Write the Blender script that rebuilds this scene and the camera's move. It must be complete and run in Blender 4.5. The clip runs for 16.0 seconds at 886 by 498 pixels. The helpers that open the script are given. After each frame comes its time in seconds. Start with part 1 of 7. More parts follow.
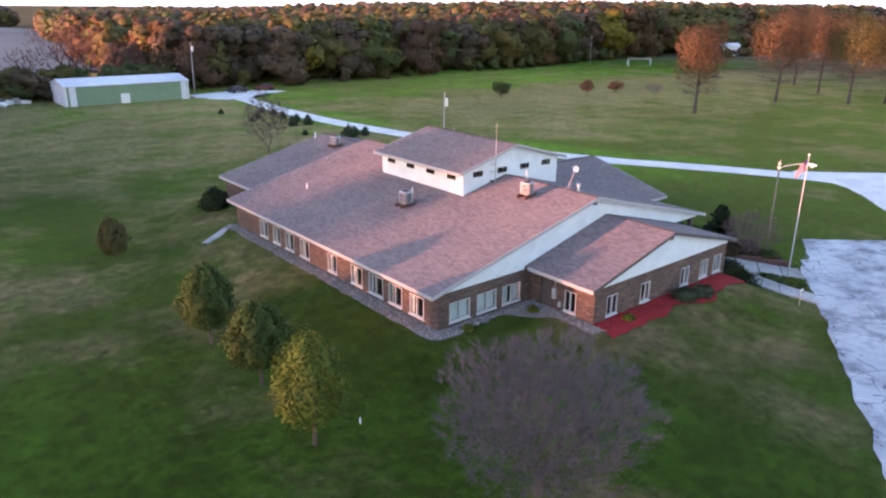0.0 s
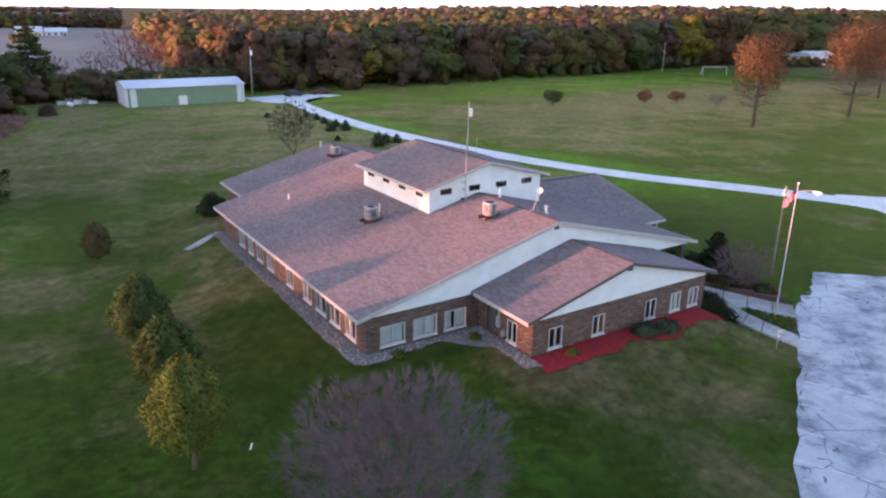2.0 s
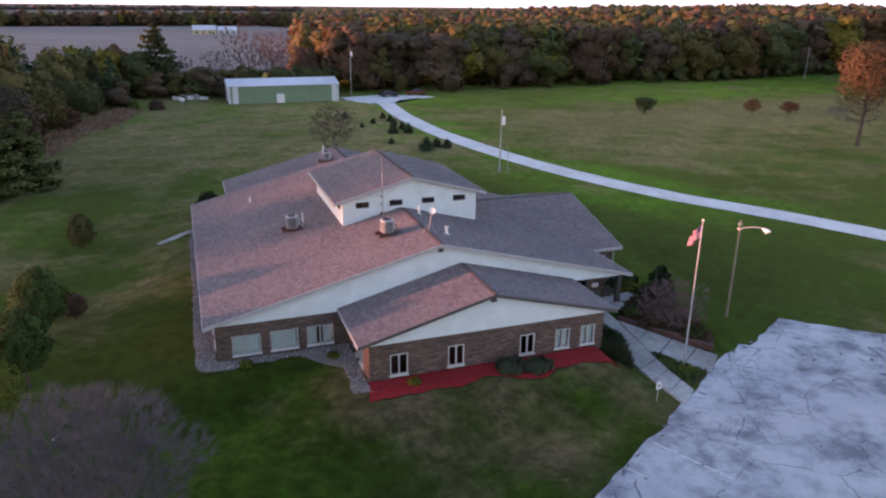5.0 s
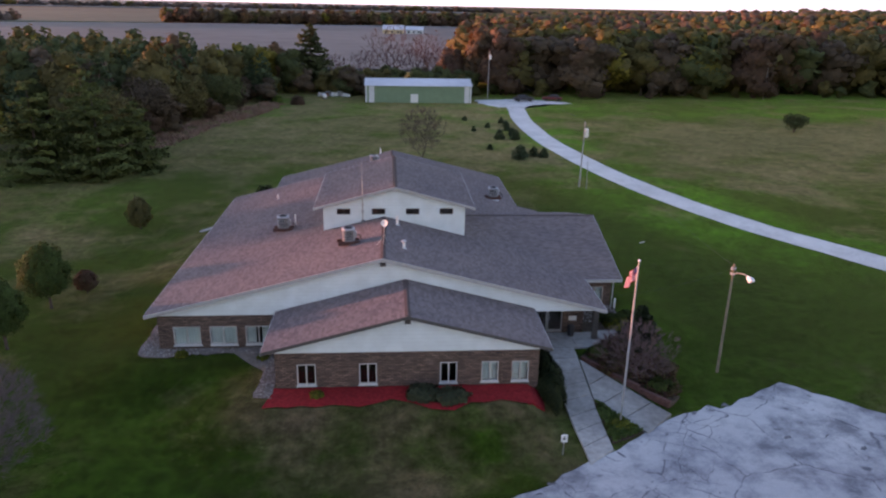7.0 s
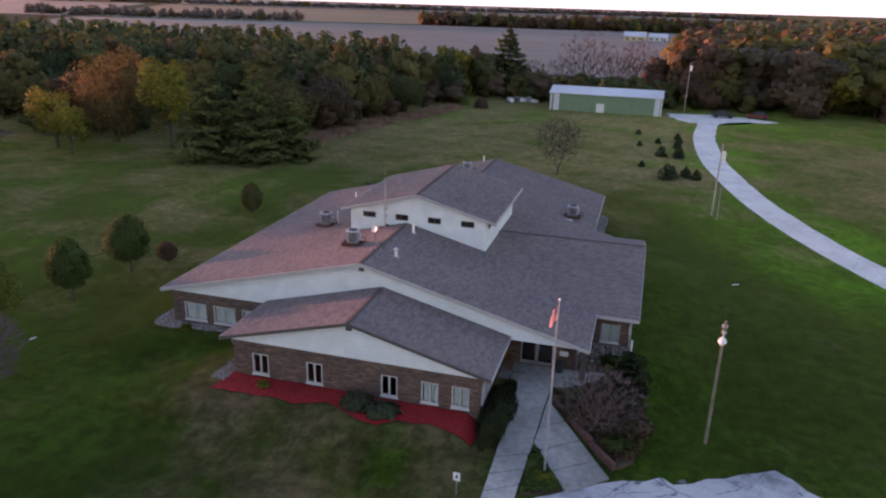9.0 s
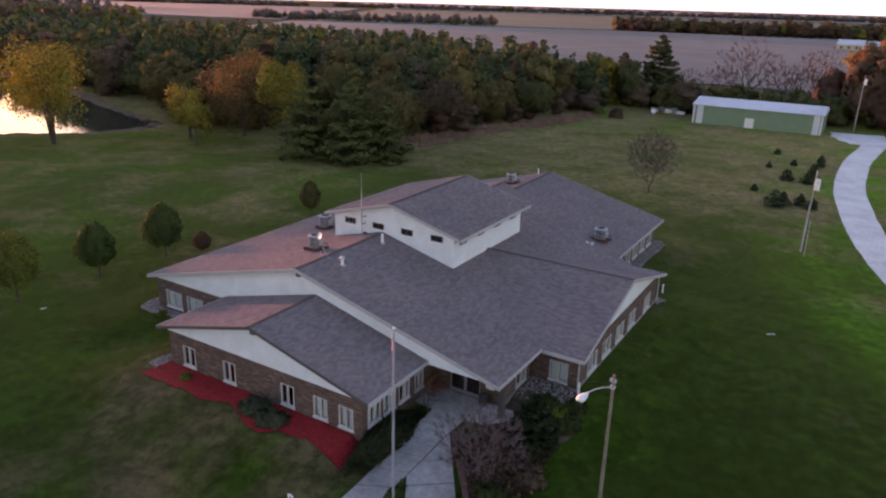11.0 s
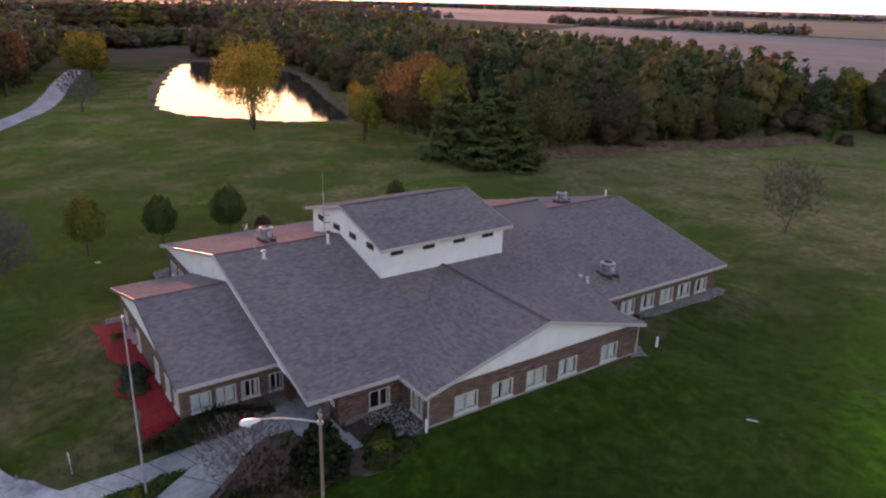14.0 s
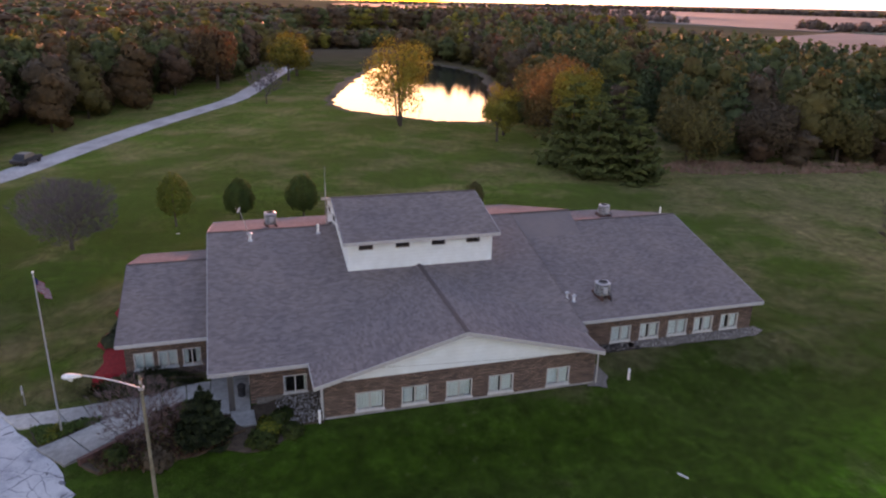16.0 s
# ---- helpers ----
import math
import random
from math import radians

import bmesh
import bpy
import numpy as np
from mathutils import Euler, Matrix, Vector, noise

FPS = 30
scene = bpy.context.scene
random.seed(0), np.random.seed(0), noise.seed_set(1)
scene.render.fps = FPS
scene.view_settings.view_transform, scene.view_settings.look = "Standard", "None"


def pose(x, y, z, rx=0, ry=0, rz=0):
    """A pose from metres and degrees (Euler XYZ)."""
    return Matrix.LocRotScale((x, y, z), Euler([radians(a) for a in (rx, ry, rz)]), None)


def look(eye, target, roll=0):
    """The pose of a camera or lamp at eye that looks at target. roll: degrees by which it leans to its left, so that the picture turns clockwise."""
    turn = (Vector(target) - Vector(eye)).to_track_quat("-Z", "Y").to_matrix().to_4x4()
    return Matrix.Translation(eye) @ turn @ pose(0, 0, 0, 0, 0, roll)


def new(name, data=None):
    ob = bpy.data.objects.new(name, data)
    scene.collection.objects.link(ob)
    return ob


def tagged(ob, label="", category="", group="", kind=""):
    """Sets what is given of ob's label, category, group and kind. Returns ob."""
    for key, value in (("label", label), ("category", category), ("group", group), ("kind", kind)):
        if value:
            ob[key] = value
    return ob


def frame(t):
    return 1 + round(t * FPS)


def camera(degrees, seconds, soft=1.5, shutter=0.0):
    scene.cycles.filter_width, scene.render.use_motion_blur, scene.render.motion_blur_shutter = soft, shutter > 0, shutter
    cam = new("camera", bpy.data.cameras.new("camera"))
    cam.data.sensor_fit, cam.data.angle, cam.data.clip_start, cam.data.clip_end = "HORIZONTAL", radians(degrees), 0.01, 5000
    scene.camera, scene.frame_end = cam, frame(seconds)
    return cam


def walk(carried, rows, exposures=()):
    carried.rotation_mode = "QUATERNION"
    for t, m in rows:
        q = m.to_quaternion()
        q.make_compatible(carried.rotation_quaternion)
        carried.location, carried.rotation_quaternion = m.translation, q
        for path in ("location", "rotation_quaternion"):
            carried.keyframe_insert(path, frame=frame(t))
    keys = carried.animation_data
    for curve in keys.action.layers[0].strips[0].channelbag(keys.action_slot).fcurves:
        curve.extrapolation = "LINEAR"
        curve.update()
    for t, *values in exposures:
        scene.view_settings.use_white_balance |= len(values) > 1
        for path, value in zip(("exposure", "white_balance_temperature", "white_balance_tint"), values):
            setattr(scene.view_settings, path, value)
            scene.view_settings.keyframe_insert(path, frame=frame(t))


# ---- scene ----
cam = camera(63.6, 16.0, soft=2.2)
PATH = [
    (0, (0.865, -0.055, 16.996), (2.083, 1.395, 16.353), 0.6),
    (0.5, (2.897, -0.825, 17.118), (4.071, 0.662, 16.476), 0.6),
    (1, (4.714, -1.615, 17.291), (5.849, -0.098, 16.650), 0.6),
    (1.5, (6.508, -2.503, 17.478), (7.596, -0.951, 16.839), 0.7),
    (2, (8.352, -3.465, 17.669), (9.385, -1.876, 17.031), 0.8),
    (2.5, (10.372, -4.474, 17.868), (11.351, -2.852, 17.228), 0.7),
    (3, (12.547, -5.528, 18.055), (13.466, -3.871, 17.415), 0.8),
    (3.5, (14.949, -6.668, 18.237), (15.806, -4.978, 17.596), 0.7),
    (4, (17.591, -7.779, 18.407), (18.383, -6.059, 17.765), 0.7),
    (6.5, (33.455, -10.900, 19.283), (33.759, -9.034, 18.630), 0.8),
    (7, (37.130, -10.863, 19.378), (37.277, -8.978, 18.726), 1.1),
    (7.5, (40.799, -10.697, 19.503), (40.781, -8.807, 18.850), 1.2),
    (8, (44.418, -10.195, 19.629), (44.232, -8.313, 18.977), 1.3),
    (8.5, (48.039, -9.433, 19.740), (47.708, -7.572, 19.087), 1.3),
    (9, (51.387, -8.263, 19.866), (50.886, -6.440, 19.211), 1.6),
    (9.5, (54.661, -6.833, 19.921), (54.010, -5.058, 19.267), 1.5),
    (12, (68.654, 4.212, 20.404), (67.494, 5.703, 19.746), 1.6),
    (12.5, (70.980, 6.842, 20.428), (69.725, 8.254, 19.772), 1.6),
    (13, (73.280, 9.540, 20.438), (71.916, 10.848, 19.784), 1.5),
    (13.5, (75.553, 12.376, 20.471), (74.087, 13.568, 19.815), 1.5),
    (14, (77.724, 15.470, 20.476), (76.177, 16.553, 19.817), 1.5),
    (14.5, (79.704, 18.749, 20.473), (78.076, 19.706, 19.815), 1.3),
    (15, (81.487, 22.234, 20.441), (79.776, 23.034, 19.783), 1.3),
    (15.5, (82.886, 25.843, 20.450), (81.119, 26.508, 19.790), 1.2),
    (16, (83.958, 29.509, 20.515), (82.149, 30.046, 19.853), 1.2),
]
EXPOSURES = [(0, 4.07, 6850, 32), (4, 3.58, 7100, 35), (8, 3.22, 7400, 37), (9.5, 3.24, 7600, 39), (12, 3.22, 7950, 43), (16, 3.46, 8100, 43)]
walk(cam, [(t, look(eye, target, roll)) for t, eye, target, roll in PATH], EXPOSURES)

# ---- world, sun and exposure ----
SUN_AZ, SUN_EL = -77.3, 1.4          # degrees from +y towards +x; above the horizon
sun_way = Vector((math.sin(radians(SUN_AZ)) * math.cos(radians(SUN_EL)), math.cos(radians(SUN_AZ)) * math.cos(radians(SUN_EL)), math.sin(radians(SUN_EL))))
world = bpy.data.worlds.new("evening_sky")
scene.world = world
world.use_nodes = True
wn = world.node_tree.nodes
sky = wn.new("ShaderNodeTexSky")
sky.sky_type, sky.sun_disc = "NISHITA", False
sky.sun_elevation, sky.sun_rotation = radians(SUN_EL), radians(SUN_AZ)
sky.air_density, sky.dust_density, sky.ozone_density = 1.0, 0.6, 2.0
wn["Background"].inputs["Strength"].default_value = 0.15
# pale haze along the horizon
wl = world.node_tree.links
tc, sep, rise, haze = wn.new("ShaderNodeTexCoord"), wn.new("ShaderNodeSeparateXYZ"), wn.new("ShaderNodeMapRange"), wn.new("ShaderNodeMix")
haze.data_type = "RGBA"
rise.inputs["From Min"].default_value, rise.inputs["From Max"].default_value = 0.0, 0.09
rise.inputs["To Min"].default_value, rise.inputs["To Max"].default_value = 0.8, 0.0
haze.inputs[7].default_value = (0.95, 1.02, 1.2, 1)
wl.new(tc.outputs["Generated"], sep.inputs[0]), wl.new(sep.outputs[2], rise.inputs["Value"])
wl.new(rise.outputs[0], haze.inputs[0]), wl.new(sky.outputs[0], haze.inputs[6])
# the glow of the air round the low sun
near_sun, glow_core, glow_wide = wn.new("ShaderNodeVectorMath"), wn.new("ShaderNodeMapRange"), wn.new("ShaderNodeMapRange")
near_sun.operation = "DOT_PRODUCT"
near_sun.inputs[1].default_value = Vector((sun_way.x, sun_way.y, 0.004)).normalized()
wl.new(tc.outputs["Generated"], near_sun.inputs[0])
last = haze.outputs[2]
for spread_, degrees_, most, tone in ((glow_wide, 26.0, 0.8, (3.6, 2.3, 1.25, 1)), (glow_core, 5.0, 1.0, (9.0, 4.2, 0.12, 1))):
    spread_.interpolation_type = "SMOOTHERSTEP"
    spread_.inputs["From Min"].default_value, spread_.inputs["From Max"].default_value = math.cos(radians(degrees_)), 1.0
    spread_.inputs["To Min"].default_value, spread_.inputs["To Max"].default_value = 0.0, most
    wl.new(near_sun.outputs["Value"], spread_.inputs["Value"])
    lit = wn.new("ShaderNodeMix")
    lit.data_type = "RGBA"
    lit.inputs[7].default_value = tone
    wl.new(spread_.outputs[0], lit.inputs[0]), wl.new(last, lit.inputs[6])
    last = lit.outputs[2]
wl.new(last, wn["Background"].inputs["Color"])
lamp = bpy.data.lights.new("sun", "SUN")
lamp.energy, lamp.angle, lamp.color = 1.1, radians(1.2), (1.0, 0.43, 0.28)
sun = new("sun", lamp)
sun.matrix_world = look(sun_way * 300, (0, 0, 0))

# ---- materials ----
MATS = {}


def nodes_of(name, rough=0.8, metal=0.0, spec=0.3):
    m = bpy.data.materials.new(name)
    m.use_nodes = True
    n, l = m.node_tree.nodes, m.node_tree.links
    b = n["Principled BSDF"]
    b.inputs["Roughness"].default_value, b.inputs["Metallic"].default_value = rough, metal
    b.inputs["Specular IOR Level"].default_value = spec
    MATS[name] = m
    return m, n, l, b


def place_of(n, l):
    return n.new("ShaderNodeNewGeometry").outputs["Position"]


def noise_of(n, l, vec, scale, detail=4, rough=0.6):
    t = n.new("ShaderNodeTexNoise")
    t.inputs["Scale"].default_value, t.inputs["Detail"].default_value, t.inputs["Roughness"].default_value = scale, detail, rough
    l.new(vec, t.inputs["Vector"])
    return t.outputs["Fac"]


def ramp_of(n, l, fac, stops):
    r = n.new("ShaderNodeValToRGB")
    e = r.color_ramp.elements
    while len(e) < len(stops):
        e.new(0.5)
    for i, (p, c) in enumerate(stops):
        e[i].position, e[i].color = p, (*c, 1)
    l.new(fac, r.inputs[0])
    return r.outputs[0]


def mix_of(n, l, a, b, fac, how="MIX"):
    m = n.new("ShaderNodeMix")
    m.data_type, m.blend_type = "RGBA", how
    for v, i in ((fac, 0), (a, 6), (b, 7)):
        if isinstance(v, (int, float)):
            m.inputs[i].default_value = v
        elif isinstance(v, tuple):
            m.inputs[i].default_value = (*v, 1)
        else:
            l.new(v, m.inputs[i])
    return m.outputs[2]


def bump_of(n, l, b, height, strength, dist):
    u = n.new("ShaderNodeBump")
    u.inputs["Strength"].default_value, u.inputs["Distance"].default_value = strength, dist
    l.new(height, u.inputs["Height"])
    l.new(u.outputs[0], b.inputs["Normal"])


def speckled(name, c1, c2, scale, rough=0.85, metal=0.0, big=0.3, bump=0.3, dist=0.02, spec=0.3):
    """A surface whose colour wanders between two tones, at a fine and a coarse scale."""
    m, n, l, b = nodes_of(name, rough, metal, spec)
    p = place_of(n, l)
    fine, coarse = noise_of(n, l, p, scale), noise_of(n, l, p, scale * 0.08, 3)
    c = ramp_of(n, l, fine, ((0.3, c1), (0.7, c2)))
    d = ramp_of(n, l, coarse, ((0.3, tuple(v * (1 - big) for v in (1, 1, 1))), (0.7, (1, 1, 1))))
    l.new(mix_of(n, l, c, d, 1.0, "MULTIPLY"), b.inputs["Base Color"])
    bump_of(n, l, b, fine, bump, dist)
    return m


def swapped(n, l, p, order, k=(1, 1, 1)):
    """A vector made of the position's parts, in the order given; 'w' is x + y."""
    s, c = n.new("ShaderNodeSeparateXYZ"), n.new("ShaderNodeCombineXYZ")
    l.new(p, s.inputs[0])
    add = n.new("ShaderNodeMath")
    l.new(s.outputs[0], add.inputs[0]), l.new(s.outputs[1], add.inputs[1])
    src = {"x": s.outputs[0], "y": s.outputs[1], "z": s.outputs[2], "w": add.outputs[0]}
    for i, (a, f) in enumerate(zip(order, k)):
        q = n.new("ShaderNodeMath")
        q.operation = "MULTIPLY"
        q.inputs[1].default_value = f
        l.new(src[a], q.inputs[0]), l.new(q.outputs[0], c.inputs[i])
    return c.outputs[0]


def brickwork(name):
    m, n, l, b = nodes_of(name, 0.9)
    p = place_of(n, l)
    t = n.new("ShaderNodeTexBrick")
    l.new(swapped(n, l, p, "wzz", (1, 1, 0)), t.inputs["Vector"])
    for k, v in (("Scale", 1.0), ("Brick Width", 0.30), ("Row Height", 0.10), ("Mortar Size", 0.018), ("Mortar Smooth", 0.2), ("Bias", 0.0)):
        t.inputs[k].default_value = v
    t.inputs["Color1"].default_value, t.inputs["Color2"].default_value = (0.265, 0.175, 0.142, 1), (0.125, 0.086, 0.078, 1)
    t.inputs["Mortar"].default_value = (0.055, 0.046, 0.042, 1)
    blotch = ramp_of(n, l, noise_of(n, l, swapped(n, l, p, "wzz", (1.3, 12.0, 0)), 1.0, 3), ((0.28, (0.5, 0.5, 0.5)), (0.72, (1.45, 1.4, 1.3))))
    stain = ramp_of(n, l, noise_of(n, l, p, 0.5, 3), ((0.3, (0.8, 0.8, 0.8)), (0.7, (1, 1, 1))))
    l.new(mix_of(n, l, mix_of(n, l, t.outputs[0], blotch, 1.0, "MULTIPLY"), stain, 1.0, "MULTIPLY"), b.inputs["Base Color"])
    bump_of(n, l, b, t.outputs["Fac"], -0.6, 0.01)
    return m


def shingles(name, order):
    """Asphalt shingles: each tab has its own tone; order: along the course, then up the slope."""
    m, n, l, b = nodes_of(name, 0.95, spec=0.0)
    p = place_of(n, l)
    own = math_of(n, l, "FRACT", math_of(n, l, "ADD", n.new("ShaderNodeNewGeometry").outputs["Random Per Island"], n.new("ShaderNodeObjectInfo").outputs["Random"]))
    c = ramp_of(n, l, own, ((0.0, (0.178, 0.153, 0.152)), (0.5, (0.215, 0.184, 0.183)), (1.0, (0.255, 0.220, 0.216))))
    blend = ramp_of(n, l, noise_of(n, l, swapped(n, l, p, order + "z", (3.2, 3.6, 0)), 1.0, 3), ((0.25, (0.93, 0.928, 0.93)), (0.75, (1.06, 1.05, 1.05))))
    wear = ramp_of(n, l, noise_of(n, l, p, 0.22, 4), ((0.3, (0.84, 0.85, 0.88)), (0.7, (1.06, 1.03, 1.0))))
    grit = ramp_of(n, l, noise_of(n, l, p, 40, 2), ((0.2, (0.8, 0.8, 0.8)), (0.8, (1.18, 1.18, 1.18))))
    c = mix_of(n, l, mix_of(n, l, c, blend, 1.0, "MULTIPLY"), wear, 1.0, "MULTIPLY")
    l.new(mix_of(n, l, c, grit, 1.0, "MULTIPLY"), b.inputs["Base Color"])
    return m


def siding(name, c, step, upright=False):
    """Painted boards with a shadow line at each joint."""
    m, n, l, b = nodes_of(name, 0.6)
    p = place_of(n, l)
    w = n.new("ShaderNodeTexWave")
    w.wave_type, w.bands_direction, w.wave_profile = "BANDS", "X", "SAW"
    w.inputs["Scale"].default_value = 0.314 / step
    l.new(swapped(n, l, p, "wzz" if upright else "zww"), w.inputs["Vector"])
    line = ramp_of(n, l, w.outputs["Fac"], ((0.0, (0.8, 0.8, 0.8)), (0.1, (1, 1, 1))))
    dirt = ramp_of(n, l, noise_of(n, l, p, 1.1, 4), ((0.3, (0.86, 0.86, 0.85)), (0.7, (1, 1, 1))))
    l.new(mix_of(n, l, mix_of(n, l, c, line, 1.0, "MULTIPLY"), dirt, 1.0, "MULTIPLY"), b.inputs["Base Color"])
    bump_of(n, l, b, w.outputs["Fac"], 0.35, 0.015)
    return m


def math_of(n, l, op, a, b=0.0):
    m = n.new("ShaderNodeMath")
    m.operation = op
    for i, v in enumerate((a, b)):
        if isinstance(v, (int, float)):
            m.inputs[i].default_value = v
        else:
            l.new(v, m.inputs[i])
    return m.outputs[0]


def span_of(n, l, v, a, b, lo=0.0, hi=1.0):
    m = n.new("ShaderNodeMapRange")
    m.interpolation_type = "SMOOTHSTEP"
    for k, q in zip(("From Min", "From Max", "To Min", "To Max"), (a, b, lo, hi)):
        m.inputs[k].default_value = q
    l.new(v, m.inputs["Value"])
    return m.outputs[0]


def drive_side(n, l, p):
    """Fresher grass on both sides of the drive."""
    s = n.new("ShaderNodeSeparateXYZ")
    l.new(p, s.inputs[0])
    t = math_of(n, l, "MAXIMUM", math_of(n, l, "SUBTRACT", 100.0, s.outputs[1]), 0.0)
    d = math_of(n, l, "SUBTRACT", s.outputs[0], math_of(n, l, "ADD", math_of(n, l, "MULTIPLY", math_of(n, l, "MULTIPLY", t, t), 0.0054), 61.5))
    side = math_of(n, l, "MULTIPLY", span_of(n, l, d, -15.0, -6.0), span_of(n, l, d, 9.0, 4.0))
    side = math_of(n, l, "MULTIPLY", side, math_of(n, l, "MULTIPLY", span_of(n, l, s.outputs[1], 36.0, 52.0), span_of(n, l, s.outputs[1], 150.0, 120.0, 0.35, 1.0)))
    fringe = math_of(n, l, "MULTIPLY", span_of(n, l, s.outputs[1], 116.0, 130.0), span_of(n, l, s.outputs[0], 6.0, 16.0))
    side = math_of(n, l, "MAXIMUM", side, fringe)
    return math_of(n, l, "MULTIPLY", side, span_of(n, l, noise_of(n, l, p, 0.16, 4), 0.3, 0.6, 0.25, 0.9))


def worn_field(n, l, p, patch):
    """More dry grass on the unmown field beyond the drive and round the saplings."""
    s = n.new("ShaderNodeSeparateXYZ")
    l.new(p, s.inputs[0])
    t = math_of(n, l, "MAXIMUM", math_of(n, l, "SUBTRACT", 100.0, s.outputs[1]), 0.0)
    d = math_of(n, l, "SUBTRACT", s.outputs[0], math_of(n, l, "ADD", math_of(n, l, "MULTIPLY", math_of(n, l, "MULTIPLY", t, t), 0.0054), 61.5))
    east = math_of(n, l, "MULTIPLY", span_of(n, l, d, 4.0, 16.0), span_of(n, l, s.outputs[1], 132.0, 112.0, -0.06, 0.10))
    north = math_of(n, l, "MULTIPLY", span_of(n, l, s.outputs[1], 72.0, 88.0, 0.0, 0.13), span_of(n, l, d, 0.0, -4.0))
    front = math_of(n, l, "MULTIPLY", math_of(n, l, "MULTIPLY", span_of(n, l, s.outputs[1], 17.5, 20.5, 0.0, 0.12), span_of(n, l, s.outputs[0], 26.0, 31.0)), math_of(n, l, "MULTIPLY", span_of(n, l, s.outputs[0], 46.5, 44.0), span_of(n, l, s.outputs[1], 27.5, 26.0)))
    lawn = math_of(n, l, "MULTIPLY", span_of(n, l, s.outputs[0], 47.0, 54.0, 0.0, -0.13), span_of(n, l, s.outputs[1], 75.0, 60.0))
    band = math_of(n, l, "MULTIPLY", math_of(n, l, "MULTIPLY", span_of(n, l, s.outputs[1], 84.0, 96.0, 0.0, 0.18), span_of(n, l, s.outputs[1], 118.0, 108.0)), span_of(n, l, d, 12.0, 30.0))
    south = math_of(n, l, "MULTIPLY", math_of(n, l, "MULTIPLY", span_of(n, l, s.outputs[0], 34.0, 29.0, 0.0, -0.10), span_of(n, l, s.outputs[1], 40.0, 30.0)), span_of(n, l, s.outputs[0], -12.0, 2.0))
    sides = math_of(n, l, "ADD", math_of(n, l, "ADD", math_of(n, l, "ADD", lawn, south), band), math_of(n, l, "ADD", east, north))
    return math_of(n, l, "ADD", math_of(n, l, "ADD", patch, front), sides)


def grass(name):
    """Autumn lawn: green turf at four scales, dry brown patches, fallen-leaf specks; blades catch light at a low angle."""
    m, n, l, b = nodes_of(name, 1.0, spec=0.0)
    p = place_of(n, l)
    blades, tuft, patch, wide = noise_of(n, l, p, 14, 5, 0.75), noise_of(n, l, p, 1.3, 5, 0.65), noise_of(n, l, p, 0.11, 6, 0.64), noise_of(n, l, p, 0.025, 4)
    green = ramp_of(n, l, tuft, ((0.28, (0.0085, 0.024, 0.0038)), (0.72, (0.0245, 0.057, 0.0085))))
    lush = ramp_of(n, l, noise_of(n, l, p, 0.045, 4, 0.55), ((0.40, (1, 1, 1)), (0.62, (1.2, 1.5, 1.05))))
    green = mix_of(n, l, green, lush, 1.0, "MULTIPLY")
    green = mix_of(n, l, green, mix_of(n, l, green, (1.55, 2.65, 1.0), 1.0, "MULTIPLY"), drive_side(n, l, p))
    dry = ramp_of(n, l, tuft, ((0.3, (0.098, 0.068, 0.048)), (0.7, (0.20, 0.142, 0.106))))
    c = mix_of(n, l, green, dry, ramp_of(n, l, worn_field(n, l, p, patch), ((0.445, (0, 0, 0)), (0.545, (0.42, 0.42, 0.42)), (0.67, (0.95, 0.95, 0.95)))))
    c = mix_of(n, l, c, ramp_of(n, l, wide, ((0.35, (0.66, 0.70, 0.66)), (0.65, (1.25, 1.22, 1.08)))), 1.0, "MULTIPLY")
    c = mix_of(n, l, c, ramp_of(n, l, noise_of(n, l, p, 0.42, 5, 0.7), ((0.32, (0.62, 0.64, 0.62)), (0.68, (1.30, 1.27, 1.2)))), 1.0, "MULTIPLY")
    c = mix_of(n, l, c, ramp_of(n, l, noise_of(n, l, p, 1.15, 7, 0.8), ((0.36, (0.55, 0.55, 0.55)), (0.5, (1, 1, 1)), (0.64, (1.42, 1.36, 1.28)))), 1.0, "MULTIPLY")
    straw = ramp_of(n, l, noise_of(n, l, p, 2.6, 5, 0.7), ((0.62, (0, 0, 0)), (0.70, (0.55, 0.55, 0.55))))
    c = mix_of(n, l, c, (0.20, 0.165, 0.105), mix_of(n, l, (0, 0, 0), straw, span_of(n, l, patch, 0.42, 0.6)))
    c = mix_of(n, l, c, ramp_of(n, l, blades, ((0.25, (0.6, 0.6, 0.55)), (0.75, (1.3, 1.3, 1.25)))), 1.0, "MULTIPLY")
    off = n.new("ShaderNodeVectorMath")
    off.operation = "DISTANCE"
    off.inputs[1].default_value = (45.0, 60.0, 0.0)
    l.new(p, off.inputs[0])
    stubble = ramp_of(n, l, noise_of(n, l, p, 0.02, 4), ((0.3, (0.085, 0.062, 0.042)), (0.7, (0.15, 0.11, 0.078))))
    c = mix_of(n, l, c, stubble, span_of(n, l, off.outputs["Value"], 170.0, 260.0))
    l.new(c, b.inputs["Base Color"])
    bump_of(n, l, b, blades, 0.8, 0.06)
    l.new(span_of(n, l, off.outputs["Value"], 110.0, 210.0, 0.20, 0.02), b.inputs["Sheen Weight"])      # rough ground beyond the lawn
    b.inputs["Sheen Roughness"].default_value = 0.4
    b.inputs["Sheen Tint"].default_value = (0.72, 0.84, 0.30, 1)
    return m


